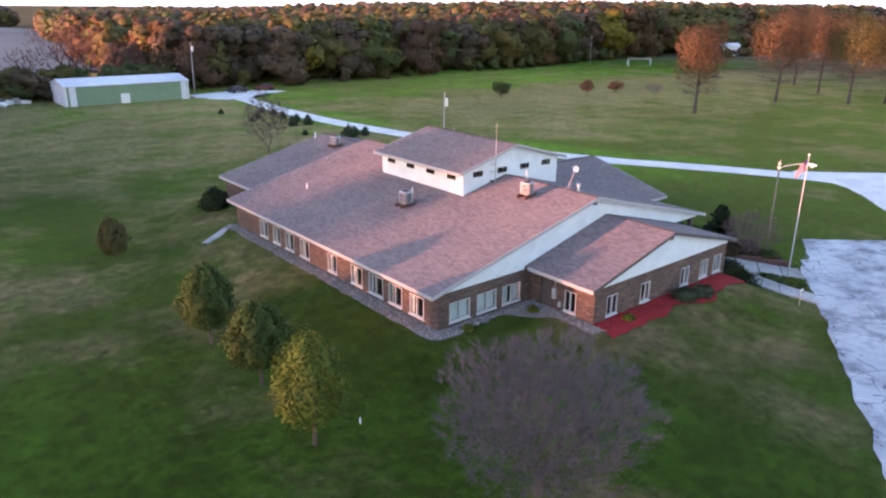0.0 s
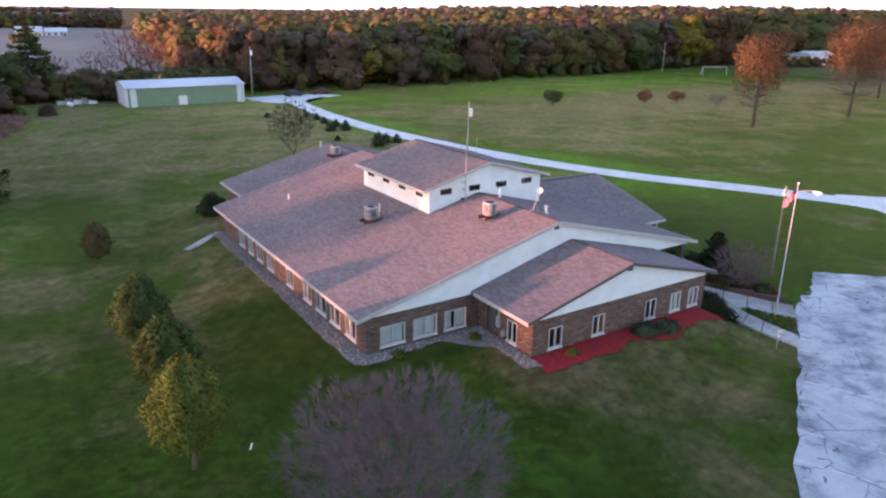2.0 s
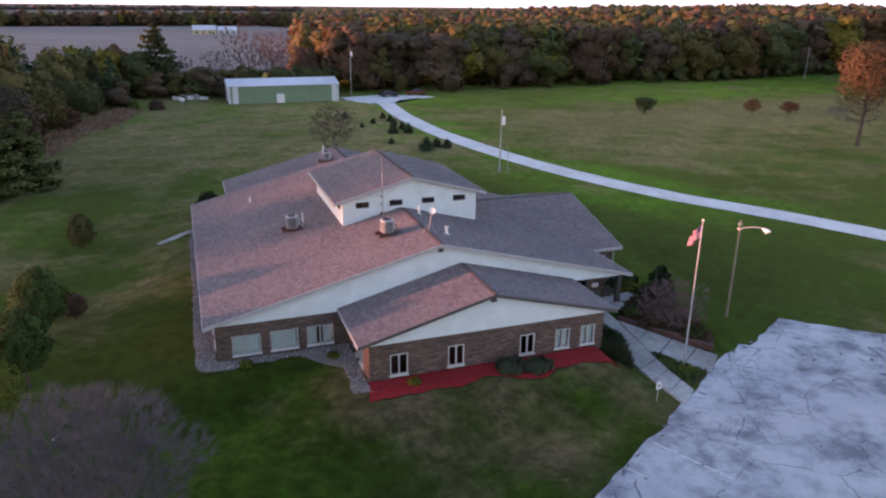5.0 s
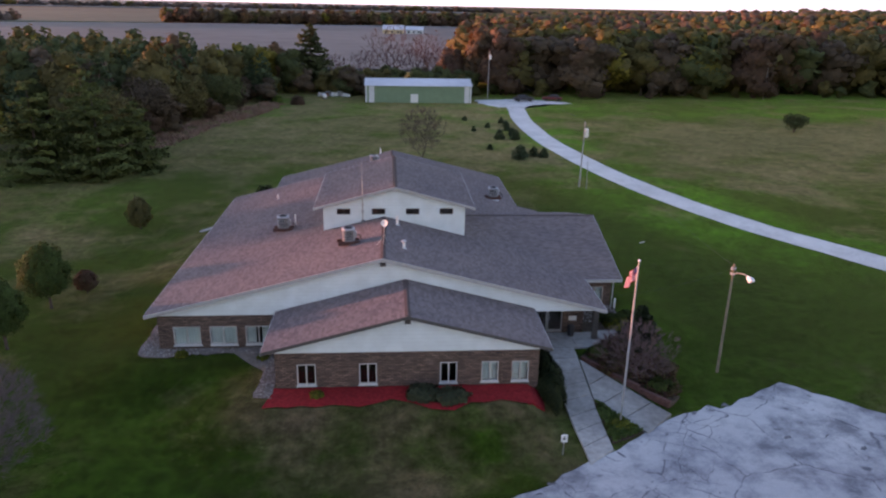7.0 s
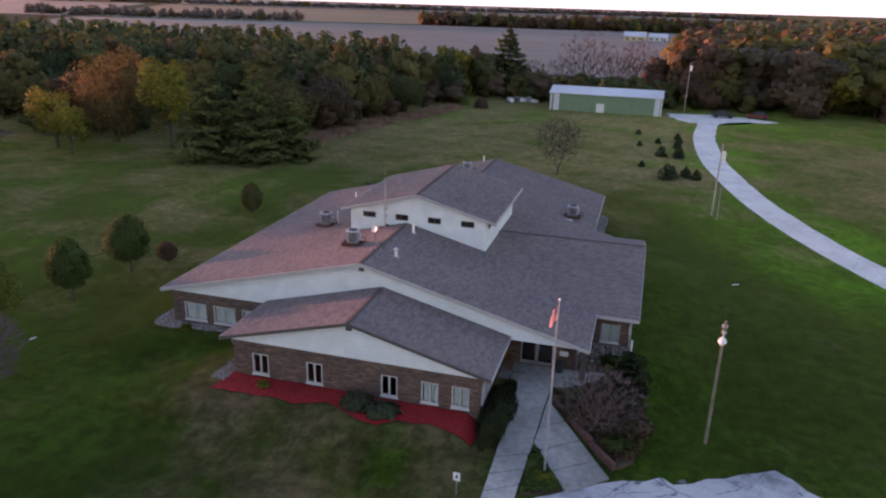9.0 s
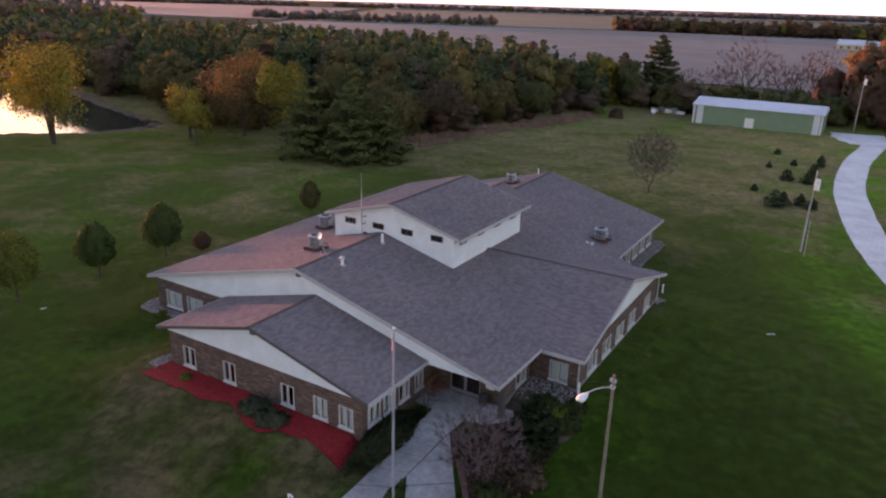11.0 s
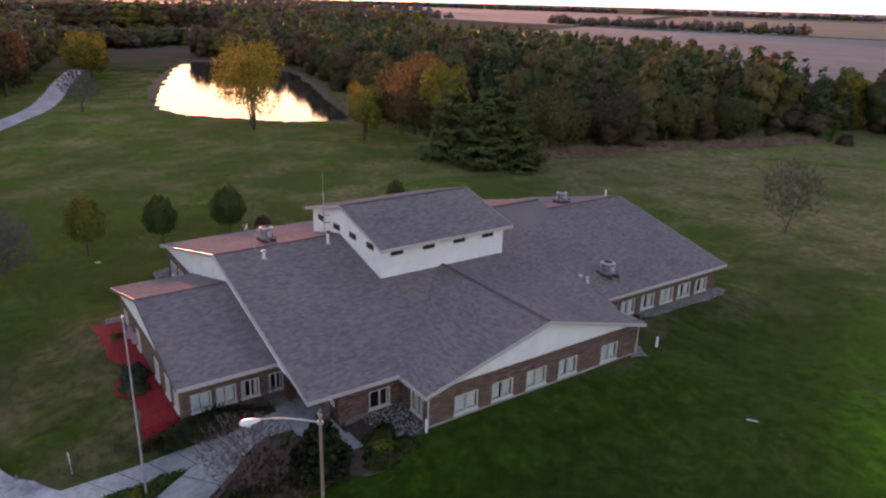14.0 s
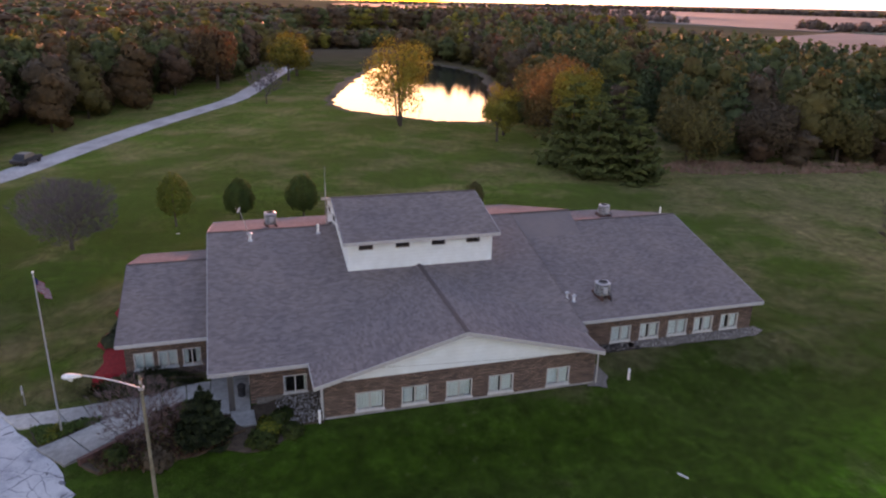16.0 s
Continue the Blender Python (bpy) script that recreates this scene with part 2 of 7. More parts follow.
def cracked(name):
    """Old, bleached asphalt with a net of cracks and dark patches."""
    m, n, l, b = nodes_of(name, 0.9, spec=0.2)
    p = place_of(n, l)
    warp = n.new("ShaderNodeVectorMath")
    tn = n.new("ShaderNodeTexNoise")
    tn.inputs["Scale"].default_value = 1.6
    l.new(p, tn.inputs["Vector"])
    warp.operation = "MULTIPLY_ADD"
    warp.inputs[1].default_value = (0.5, 0.5, 0)
    l.new(tn.outputs["Color"], warp.inputs[0]), l.new(p, warp.inputs[2])
    lines = []
    for scale, w in ((0.21, 0.0075), (0.60, 0.011)):
        v = n.new("ShaderNodeTexVoronoi")
        v.feature = "DISTANCE_TO_EDGE"
        v.inputs["Scale"].default_value = scale
        l.new(warp.outputs[0], v.inputs["Vector"])
        lines.append(ramp_of(n, l, v.outputs["Distance"], ((w * 0.2, (0.36, 0.36, 0.40)), (w * 1.2, (1, 1, 1)))))
    broken = ramp_of(n, l, noise_of(n, l, p, 0.55, 4, 0.7), ((0.42, (0, 0, 0)), (0.52, (1, 1, 1))))
    gate = ramp_of(n, l, noise_of(n, l, p, 0.22, 4, 0.6), ((0.53, (0, 0, 0)), (0.60, (1, 1, 1))))
    large, small = mix_of(n, l, (1, 1, 1), lines[0], broken), mix_of(n, l, (1, 1, 1), lines[1], gate)
    # chips and short dark gashes
    chip = n.new("ShaderNodeTexVoronoi")
    chip.inputs["Scale"].default_value = 0.5
    stretch = n.new("ShaderNodeVectorMath")
    stretch.operation = "MULTIPLY"
    stretch.inputs[1].default_value = (0.75, 1.35, 1.0)
    l.new(warp.outputs[0], stretch.inputs[0]), l.new(stretch.outputs[0], chip.inputs["Vector"])
    holes = mix_of(n, l, (1, 1, 1), ramp_of(n, l, chip.outputs["Distance"], ((0.05, (0.45, 0.46, 0.50)), (0.10, (1, 1, 1)))), ramp_of(n, l, noise_of(n, l, p, 0.3, 3), ((0.50, (0, 0, 0)), (0.52, (1, 1, 1)))))
    stone = ramp_of(n, l, noise_of(n, l, p, 30, 4), ((0.25, (0.39, 0.405, 0.415)), (0.75, (0.55, 0.57, 0.58))))
    patch = ramp_of(n, l, noise_of(n, l, p, 0.42, 7, 0.72), ((0.36, (0.40, 0.41, 0.45)), (0.46, (0.70, 0.71, 0.75)), (0.55, (0.95, 0.95, 0.97)), (0.75, (1.12, 1.12, 1.12))))
    cloud = ramp_of(n, l, noise_of(n, l, p, 0.12, 4), ((0.35, (0.84, 0.85, 0.88)), (0.65, (1.04, 1.04, 1.03))))
    c = mix_of(n, l, mix_of(n, l, stone, patch, 1.0, "MULTIPLY"), large, 1.0, "MULTIPLY")
    c = mix_of(n, l, mix_of(n, l, mix_of(n, l, c, small, 1.0, "MULTIPLY"), holes, 1.0, "MULTIPLY"), cloud, 1.0, "MULTIPLY")
    l.new(c, b.inputs["Base Color"])
    bump_of(n, l, b, large, 0.5, 0.03)
    return m


def leaves(name, c1, c2, c3, broad=0.18):
    """Foliage: the tone changes from leaf to leaf and, more slowly, from bough to bough."""
    m, n, l, b = nodes_of(name, 0.7, spec=0.2)
    g = n.new("ShaderNodeNewGeometry")
    c = ramp_of(n, l, g.outputs["Random Per Island"], ((0.0, c1), (0.55, c2), (1.0, c3)))
    d = ramp_of(n, l, noise_of(n, l, g.outputs["Position"], broad, 3), ((0.3, (0.74, 0.76, 0.74)), (0.7, (1.2, 1.16, 1.12))))
    col = mix_of(n, l, c, d, 1.0, "MULTIPLY")
    fine = noise_of(n, l, g.outputs["Position"], 1.5, 6, 0.75)
    col = mix_of(n, l, col, ramp_of(n, l, fine, ((0.32, (0.72, 0.72, 0.72)), (0.66, (1.16, 1.14, 1.12)))), 1.0, "MULTIPLY")
    l.new(col, b.inputs["Base Color"])
    t, x = n.new("ShaderNodeBsdfTranslucent"), n.new("ShaderNodeMixShader")
    l.new(col, t.inputs["Color"])
    x.inputs[0].default_value = 0.3
    l.new(b.outputs[0], x.inputs[1]), l.new(t.outputs[0], x.inputs[2])
    l.new(x.outputs[0], n["Material Output"].inputs["Surface"])
    return m


def plain(name, c, rough=0.5, metal=0.0, spec=0.4):
    m, n, l, b = nodes_of(name, rough, metal, spec)
    v = noise_of(n, l, place_of(n, l), 6, 4)
    l.new(mix_of(n, l, c, ramp_of(n, l, v, ((0.3, (0.82, 0.82, 0.82)), (0.7, (1.05, 1.05, 1.05)))), 1.0, "MULTIPLY"), b.inputs["Base Color"])
    return m


brickwork("brick")
shingles("shingle_x", "yx")
shingles("shingle_y", "xy")
siding("siding", (0.76, 0.83, 0.85), 0.22)
siding("shed_green", (0.20, 0.30, 0.19), 0.55, True)
siding("shed_white", (0.70, 0.72, 0.74), 0.55, True)
siding("curtain", (0.80, 0.93, 0.93), 0.16, True)
grass("grass")
cracked("old_asphalt")
speckled("gravel", (0.58, 0.57, 0.56), (0.84, 0.83, 0.81), 5.0, 0.95, big=0.25)
speckled("lane_gravel", (0.34, 0.34, 0.35), (0.52, 0.52, 0.53), 3.0, 0.95, big=0.35)
speckled("concrete", (0.32, 0.32, 0.305), (0.49, 0.485, 0.465), 3.0, 0.9, big=0.5)
speckled("river_stone", (0.14, 0.122, 0.105), (0.29, 0.255, 0.225), 9.0, 0.9, big=0.3, bump=0.8, dist=0.05)
speckled("red_mulch", (0.20, 0.009, 0.012), (0.39, 0.024, 0.027), 7.0, 0.95, big=0.25, bump=0.8, dist=0.05)
speckled("bank_soil", (0.06, 0.045, 0.03), (0.13, 0.10, 0.065), 1.2, 0.95)
speckled("soil", (0.05, 0.035, 0.025), (0.11, 0.08, 0.055), 4.0, 0.95)
speckled("bark", (0.07, 0.055, 0.045), (0.15, 0.12, 0.10), 9.0, 0.95, bump=0.7)
speckled("twig", (0.125, 0.10, 0.112), (0.19, 0.155, 0.17), 4.0, 0.95)
speckled("pink_twig", (0.115, 0.078, 0.078), (0.20, 0.14, 0.138), 4.0, 0.95)
speckled("dun_twig", (0.085, 0.064, 0.054), (0.135, 0.102, 0.086), 1.0, 0.95)
speckled("red_twig", (0.075, 0.040, 0.036), (0.125, 0.068, 0.060), 1.0, 0.95)
speckled("pole_wood", (0.36, 0.33, 0.31), (0.55, 0.52, 0.49), 6.0, 0.9)
speckled("railway_tie", (0.085, 0.042, 0.036), (0.17, 0.088, 0.075), 6.0, 0.9)
speckled("shed_roof", (0.62, 0.66, 0.72), (0.72, 0.76, 0.82), 0.8, 0.45, 0.2, bump=0.05)
speckled("field_tan", (0.15, 0.152, 0.15), (0.21, 0.208, 0.20), 0.05, 0.95, big=0.4, bump=0.0)
speckled("field_green", (0.085, 0.10, 0.065), (0.145, 0.15, 0.105), 0.05, 0.95, big=0.4, bump=0.0)
speckled("dry_weeds", (0.24, 0.135, 0.095), (0.42, 0.26, 0.19), 0.7, 0.95)
plain("white_trim", (0.58, 0.58, 0.56))
plain("fascia", (0.44, 0.435, 0.43))
plain("dark_trim", (0.10, 0.09, 0.085), 0.6)
plain("ridge_cap", (0.125, 0.10, 0.096), 0.95, spec=0.1)
plain("hvac_grey", (0.23, 0.235, 0.24), 0.5, 0.3)
speckled("lamp_wood", (0.17, 0.15, 0.10), (0.30, 0.26, 0.19), 6.0, 0.9)
plain("hvac_coil", (0.10, 0.105, 0.115), 0.6, 0.3)
plain("hvac_pale", (0.42, 0.43, 0.45), 0.55, 0.1)
plain("hvac_dark", (0.05, 0.05, 0.055), 0.6, 0.3)
plain("galvanised", (0.52, 0.53, 0.54), 0.4, 0.7)
speckled("dark_asphalt", (0.10, 0.107, 0.125), (0.21, 0.22, 0.245), 6.0, 0.95)
speckled("worn_paint", (0.46, 0.47, 0.48), (0.74, 0.75, 0.76), 3.0, 0.9)
plain("white_plastic", (0.82, 0.82, 0.80), 0.4)
plain("flag_red", (0.20, 0.006, 0.03), 0.8)
plain("flag_white", (0.34, 0.36, 0.44), 0.8)
plain("flag_blue", (0.02, 0.03, 0.13), 0.8)
# near-black floors: the gloom of the unlit rooms is put into the colour
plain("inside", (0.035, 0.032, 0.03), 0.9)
plain("cream_paint", (0.62, 0.52, 0.32), 0.7)
plain("tan_paint", (0.33, 0.26, 0.21), 0.7)
plain("rust", (0.20, 0.075, 0.035), 0.8)
plain("car_dark", (0.03, 0.03, 0.035), 0.35)
plain("rubber", (0.02, 0.02, 0.02), 0.8)
leaves("leaf_maple", (0.048, 0.092, 0.024), (0.068, 0.12, 0.031), (0.094, 0.15, 0.042), 0.6)
leaves("leaf_lime", (0.062, 0.118, 0.018), (0.092, 0.152, 0.025), (0.155, 0.20, 0.04), 0.6)
leaves("leaf_gold", (0.19, 0.18, 0.03), (0.26, 0.245, 0.042), (0.34, 0.31, 0.06), 0.4)
leaves("leaf_amber", (0.15, 0.105, 0.042), (0.19, 0.132, 0.052), (0.235, 0.165, 0.066), 0.4)
leaves("leaf_yellow", (0.13, 0.12, 0.02), (0.20, 0.18, 0.03), (0.30, 0.25, 0.05), 0.4)
leaves("leaf_orange", (0.10, 0.064, 0.033), (0.125, 0.079, 0.041), (0.155, 0.099, 0.051))
leaves("leaf_rust", (0.092, 0.059, 0.041), (0.118, 0.074, 0.051), (0.148, 0.093, 0.062))
leaves("leaf_olive", (0.108, 0.096, 0.034), (0.14, 0.123, 0.044), (0.175, 0.15, 0.056))
leaves("leaf_green", (0.07, 0.09, 0.035), (0.092, 0.115, 0.043), (0.12, 0.14, 0.055))
leaves("leaf_brown", (0.105, 0.078, 0.054), (0.135, 0.10, 0.069), (0.168, 0.126, 0.086))
leaves("needle", (0.052, 0.085, 0.04), (0.075, 0.112, 0.052), (0.10, 0.14, 0.065), 0.5)
leaves("spruce", (0.115, 0.145, 0.05), (0.15, 0.185, 0.062), (0.20, 0.235, 0.078), 0.5)
leaves("leaf_red", (0.21, 0.075, 0.04), (0.28, 0.105, 0.055), (0.34, 0.14, 0.075))
leaves("leaf_oak", (0.118, 0.078, 0.044), (0.142, 0.094, 0.053), (0.17, 0.115, 0.065))
plain("car_red", (0.14, 0.025, 0.025), 0.35)
# bare far trees, paled and greyed to put distance haze into their colour
leaves("hazy_bare_wood", (0.15, 0.125, 0.12), (0.18, 0.15, 0.142), (0.21, 0.175, 0.165))
leaves("juniper", (0.05, 0.066, 0.04), (0.078, 0.098, 0.058), (0.11, 0.13, 0.075), 1.0)
leaves("shrub_leaf", (0.012, 0.022, 0.010), (0.028, 0.042, 0.016), (0.05, 0.07, 0.025), 1.0)
m, n_, l_, b_ = nodes_of("bed_stone", 0.9)
g_ = n_.new("ShaderNodeNewGeometry")
l_.new(ramp_of(n_, l_, g_.outputs["Random Per Island"], ((0.0, (0.13, 0.118, 0.112)), (0.5, (0.25, 0.225, 0.215)), (1.0, (0.42, 0.39, 0.37)))), b_.inputs["Base Color"])
leaves("leaf_litter", (0.06, 0.03, 0.022), (0.10, 0.055, 0.035), (0.09, 0.10, 0.035), 1.5)
leaves("fern_leaf", (0.03, 0.05, 0.012), (0.05, 0.08, 0.018), (0.08, 0.11, 0.025), 1.5)
leaves("garden_leaf", (0.05, 0.08, 0.012), (0.12, 0.15, 0.02), (0.25, 0.24, 0.03), 1.5)
m, n_, l_, b_ = nodes_of("glass", 0.03, 0.0, 0.5)
b_.inputs["Base Color"].default_value = (0.9, 0.93, 0.93, 1)
b_.inputs["Transmission Weight"].default_value = 1.0
m, n_, l_, b_ = nodes_of("water", 0.02, 0.0, 0.5)
b_.inputs["Base Color"].default_value = (0.03, 0.035, 0.03, 1)
bump_of(n_, l_, b_, noise_of(n_, l_, place_of(n_, l_), 0.8, 4), 0.25, 0.06)

# ---- mesh helpers ----


class Geo:
    """Vertices and faces gathered for one mesh."""

    def __init__(self):
        self.v, self.f, self.k, self.n = [], [], [], None

    def add(self, v, f, k=0):
        o = len(self.v)
        self.v.extend(v)
        self.f.extend([tuple(i + o for i in q) for q in f])
        self.k.extend([k] * len(f))
        return self

    def box(self, a, b, k=0, m=None):
        (x0, y0, z0), (x1, y1, z1) = a, b
        v = [(x0, y0, z0), (x1, y0, z0), (x1, y1, z0), (x0, y1, z0), (x0, y0, z1), (x1, y0, z1), (x1, y1, z1), (x0, y1, z1)]
        if m is not None:
            v = [tuple(m @ Vector(p)) for p in v]
        return self.add(v, [(3, 2, 1, 0), (4, 5, 6, 7), (0, 1, 5, 4), (1, 2, 6, 5), (2, 3, 7, 6), (3, 0, 4, 7)], k)

    def block(self, a, b, c=0.02, k=0, m=None):
        """A box whose upright edges and top edge are cut back by c."""
        (x0, y0, z0), (x1, y1, z1) = a, b
        ring = [(x0 + c, y0), (x1 - c, y0), (x1, y0 + c), (x1, y1 - c), (x1 - c, y1), (x0 + c, y1), (x0, y1 - c), (x0, y0 + c)]
        cx, cy = (x0 + x1) / 2, (y0 + y1) / 2
        sx, sy = 1 - 2 * c / max(x1 - x0, 1e-6), 1 - 2 * c / max(y1 - y0, 1e-6)
        v = [(x, y, z0) for x, y in ring] + [(x, y, z1 - c) for x, y in ring] + [(cx + (x - cx) * sx, cy + (y - cy) * sy, z1) for x, y in ring]
        if m is not None:
            v = [tuple(m @ Vector(p)) for p in v]
        f = [tuple(range(7, -1, -1)), tuple(range(16, 24))]
        for r in (0, 8):
            f += [(r + i, r + (i + 1) % 8, r + 8 + (i + 1) % 8, r + 8 + i) for i in range(8)]
        return self.add(v, f, k)

    def tube(self, p, q, r0, r1, n=8, k=0, caps=True):
        p, q = Vector(p), Vector(q)
        d = (q - p).normalized()
        a = d.orthogonal().normalized()
        b = d.cross(a)
        v = []
        for c, r in ((p, r0), (q, r1)):
            v += [tuple(c + (a * math.cos(2 * math.pi * i / n) + b * math.sin(2 * math.pi * i / n)) * r) for i in range(n)]
        f = [(i, (i + 1) % n, n + (i + 1) % n, n + i) for i in range(n)]
        if caps:
            f += [tuple(range(n - 1, -1, -1)), tuple(range(n, 2 * n))]
        return self.add(v, f, k)

    def prism(self, poly, zt, zb, k=0):
        """A plan polygon between two heights, each a number or a function of x and y."""
        top = zt if callable(zt) else (lambda x, y: zt)
        bot = zb if callable(zb) else (lambda x, y: zb)
        n = len(poly)
        v = [(x, y, bot(x, y)) for x, y in poly] + [(x, y, top(x, y)) for x, y in poly]
        f = [tuple(range(n - 1, -1, -1)), tuple(range(n, 2 * n))] + [(i, (i + 1) % n, n + (i + 1) % n, n + i) for i in range(n)]
        return self.add(v, f, k)


def mesh_of(name, geo, *mats, smooth=False):
    me = bpy.data.meshes.new(name)
    me.from_pydata(geo.v, [], geo.f)
    for m in mats:
        me.materials.append(MATS[m])
    if len(mats) > 1:
        me.polygons.foreach_set("material_index", geo.k)
    if geo.n is not None:
        me.polygons.foreach_set("use_smooth", [True] * len(me.polygons))
        me.normals_split_custom_set_from_vertices(geo.n)
    if smooth:
        me.polygons.foreach_set("use_smooth", [True] * len(me.polygons))
    me.update()
    return me


def part(name, geo, material, parent=None, label="", smooth=False):
    me = geo if isinstance(geo, bpy.types.Mesh) else mesh_of(name, geo, *((material,) if isinstance(material, str) else material), smooth=smooth)
    ob = new(name, me)
    if parent is not None:
        ob.parent = parent
        ob.matrix_parent_inverse = parent.matrix_world.inverted()
    if label:
        ob["label"] = label
    return ob


def base(name, at, label, category, group="", kind=""):
    e = new(name)
    e.matrix_world = Matrix.Translation(at) if not isinstance(at, Matrix) else at
    e.empty_display_size = 0.3
    return tagged(e, label, category, group, kind)


def thing(name, geo, material, label, category, group="", kind="", smooth=False):
    return tagged(part(name, geo, material, smooth=smooth), label, category, group, kind)


# ---- ground ----
PLAN = ((23.7, 27.6, 49.2, 53.0), (31.1, 22.7, 45.0, 27.7), (45.0, 32.9, 52.0, 48.1), (26.7, 48.0, 47.9, 61.8))


def gz(x, y):
    """Height of the lawn: a low mound carries the building."""
    d = min(math.hypot(max(x0 - x, 0, x - x1), max(y0 - y, 0, y - y1)) for x0, y0, x1, y1 in PLAN)
    s = min(max((d - 0.6) / 6.0, 0), 1)
    far = math.hypot(x - 37, y - 42)
    roll = 0.25 * math.sin(x * 0.021 + 1.3) * math.sin(y * 0.027 + 0.4) * min(max((far - 190) / 100, 0), 1) * min(max((700 - far) / 300, 0), 1)
    z = -0.8 + 0.82 * (1 - s * s * (3 - 2 * s)) + roll
    if 44.5 < x < 53 and 15.5 < y < 31:                  # the cut of the entrance walk
        k = min(1, max(0, (x - 44.5) / 1.2), max(0, (53 - x) / 2.0)) * min(1, max(0, (31 - y) / 1.2))
        z = z + (min(z, gw(x, y) - 0.05) - z) * min(1, max(k, 0) * 1.5)
    return z


def gw(x, y):
    """Height of the walk: level at the door, then down to the lot."""
    t = min(max((27.5 - y) / 8.0, 0), 1)
    return -0.16 - 0.62 * t * t * (3 - 2 * t)


def spread(a, limit):
    """The steps of a grid carried on outwards, wider and wider."""
    s = 2.0
    while a[-1] < limit:
        s *= 1.28
        a.append(a[-1] + s)
    s = 2.0
    while a[0] > -limit:
        s *= 1.28
        a.insert(0, a[0] - s)
    return a


POND = [(-42.5, 78.2), (-40.8, 74), (-41.5, 69), (-43.5, 65.5), (-46.5, 62.5), (-52, 57.5), (-58, 51.8), (-66, 49.5), (-78, 50.5), (-90, 54), (-108, 59), (-128, 66), (-145, 72), (-163, 80), (-172, 88), (-166, 95), (-148, 101), (-128, 103), (-106, 98), (-84, 92), (-64, 85), (-50, 80.5)]


def inside(x, y, poly):
    c = False
    for i in range(len(poly)):
        (x1, y1), (x2, y2) = poly[i - 1], poly[i]
        if (y1 > y) != (y2 > y) and x < (x2 - x1) * (y - y1) / (y2 - y1) + x1:
            c = not c
    return c


def pond_dip(x, y):
    if not (-190 < x < -30 and 40 < y < 115):
        return 0.0
    return -0.9 if inside(x, y, POND) else 0.0


xs = [float(q) for q in np.concatenate([np.arange(-190, 18, 2.2), np.arange(18, 62, 0.8), np.arange(62, 100, 2.0)])]
ys = [float(q) for q in np.concatenate([np.arange(-30, 10, 2.0), np.arange(10, 66, 0.8), np.arange(66, 120, 2.0)])]
xs, ys = spread(xs, 4200), spread(ys, 4200)
v = [(x, y, gz(x, y) + pond_dip(x, y)) for y in ys for x in xs]
w = len(xs)
f = [(j * w + i, j * w + i + 1, (j + 1) * w + i + 1, (j + 1) * w + i) for j in range(len(ys) - 1) for i in range(w - 1)]
thing("ground", Geo().add(v, f), "grass", "uneven autumn lawn with green and dry brown patches", "lawn", kind="structure", smooth=True)


def ribbon(pts, width, lift=0.04, wob=0.25, seed=1, step=2.0):
    """A track of even width along a smooth line, laid on the lawn."""
    rnd = random.Random(seed)
    p = [Vector(q) for q in pts]
    line = []
    for i in range(len(p) - 1):
        a, b, c, d = p[max(i - 1, 0)], p[i], p[i + 1], p[min(i + 2, len(p) - 1)]
        m = max(2, int((c - b).length / step))
        for j in range(m):
            t = j / m
            line.append(0.5 * ((2 * b) + (c - a) * t + (2 * a - 5 * b + 4 * c - d) * t * t + (3 * b - a - 3 * c + d) * t ** 3))
    line.append(p[-1])
    g = Geo()
    rows = []
    for i, q in enumerate(line):
        d = (line[min(i + 1, len(line) - 1)] - line[max(i - 1, 0)]).normalized()
        s = Vector((-d.y, d.x))
        ws = width if isinstance(width, (int, float)) else width[0] + (width[1] - width[0]) * i / (len(line) - 1)
        row = []
        for u in (-1.0, -0.86, -0.4, 0.0, 0.4, 0.86, 1.0):
            e = q + s * (u * ws / 2 + (rnd.uniform(-wob, wob) if abs(u) == 1 else 0))
            row.append((e.x, e.y, gz(e.x, e.y) + (lift if abs(u) < 1 else 0.0) + (0.03 if u == 0 else 0)))
        rows.append(row)
    v = [q for r in rows for q in r]
    f = [(i * 7 + j, i * 7 + j + 1, i * 7 + j + 8, i * 7 + j + 7) for i in range(len(rows) - 1) for j in range(6)]
    return g.add(v, f)


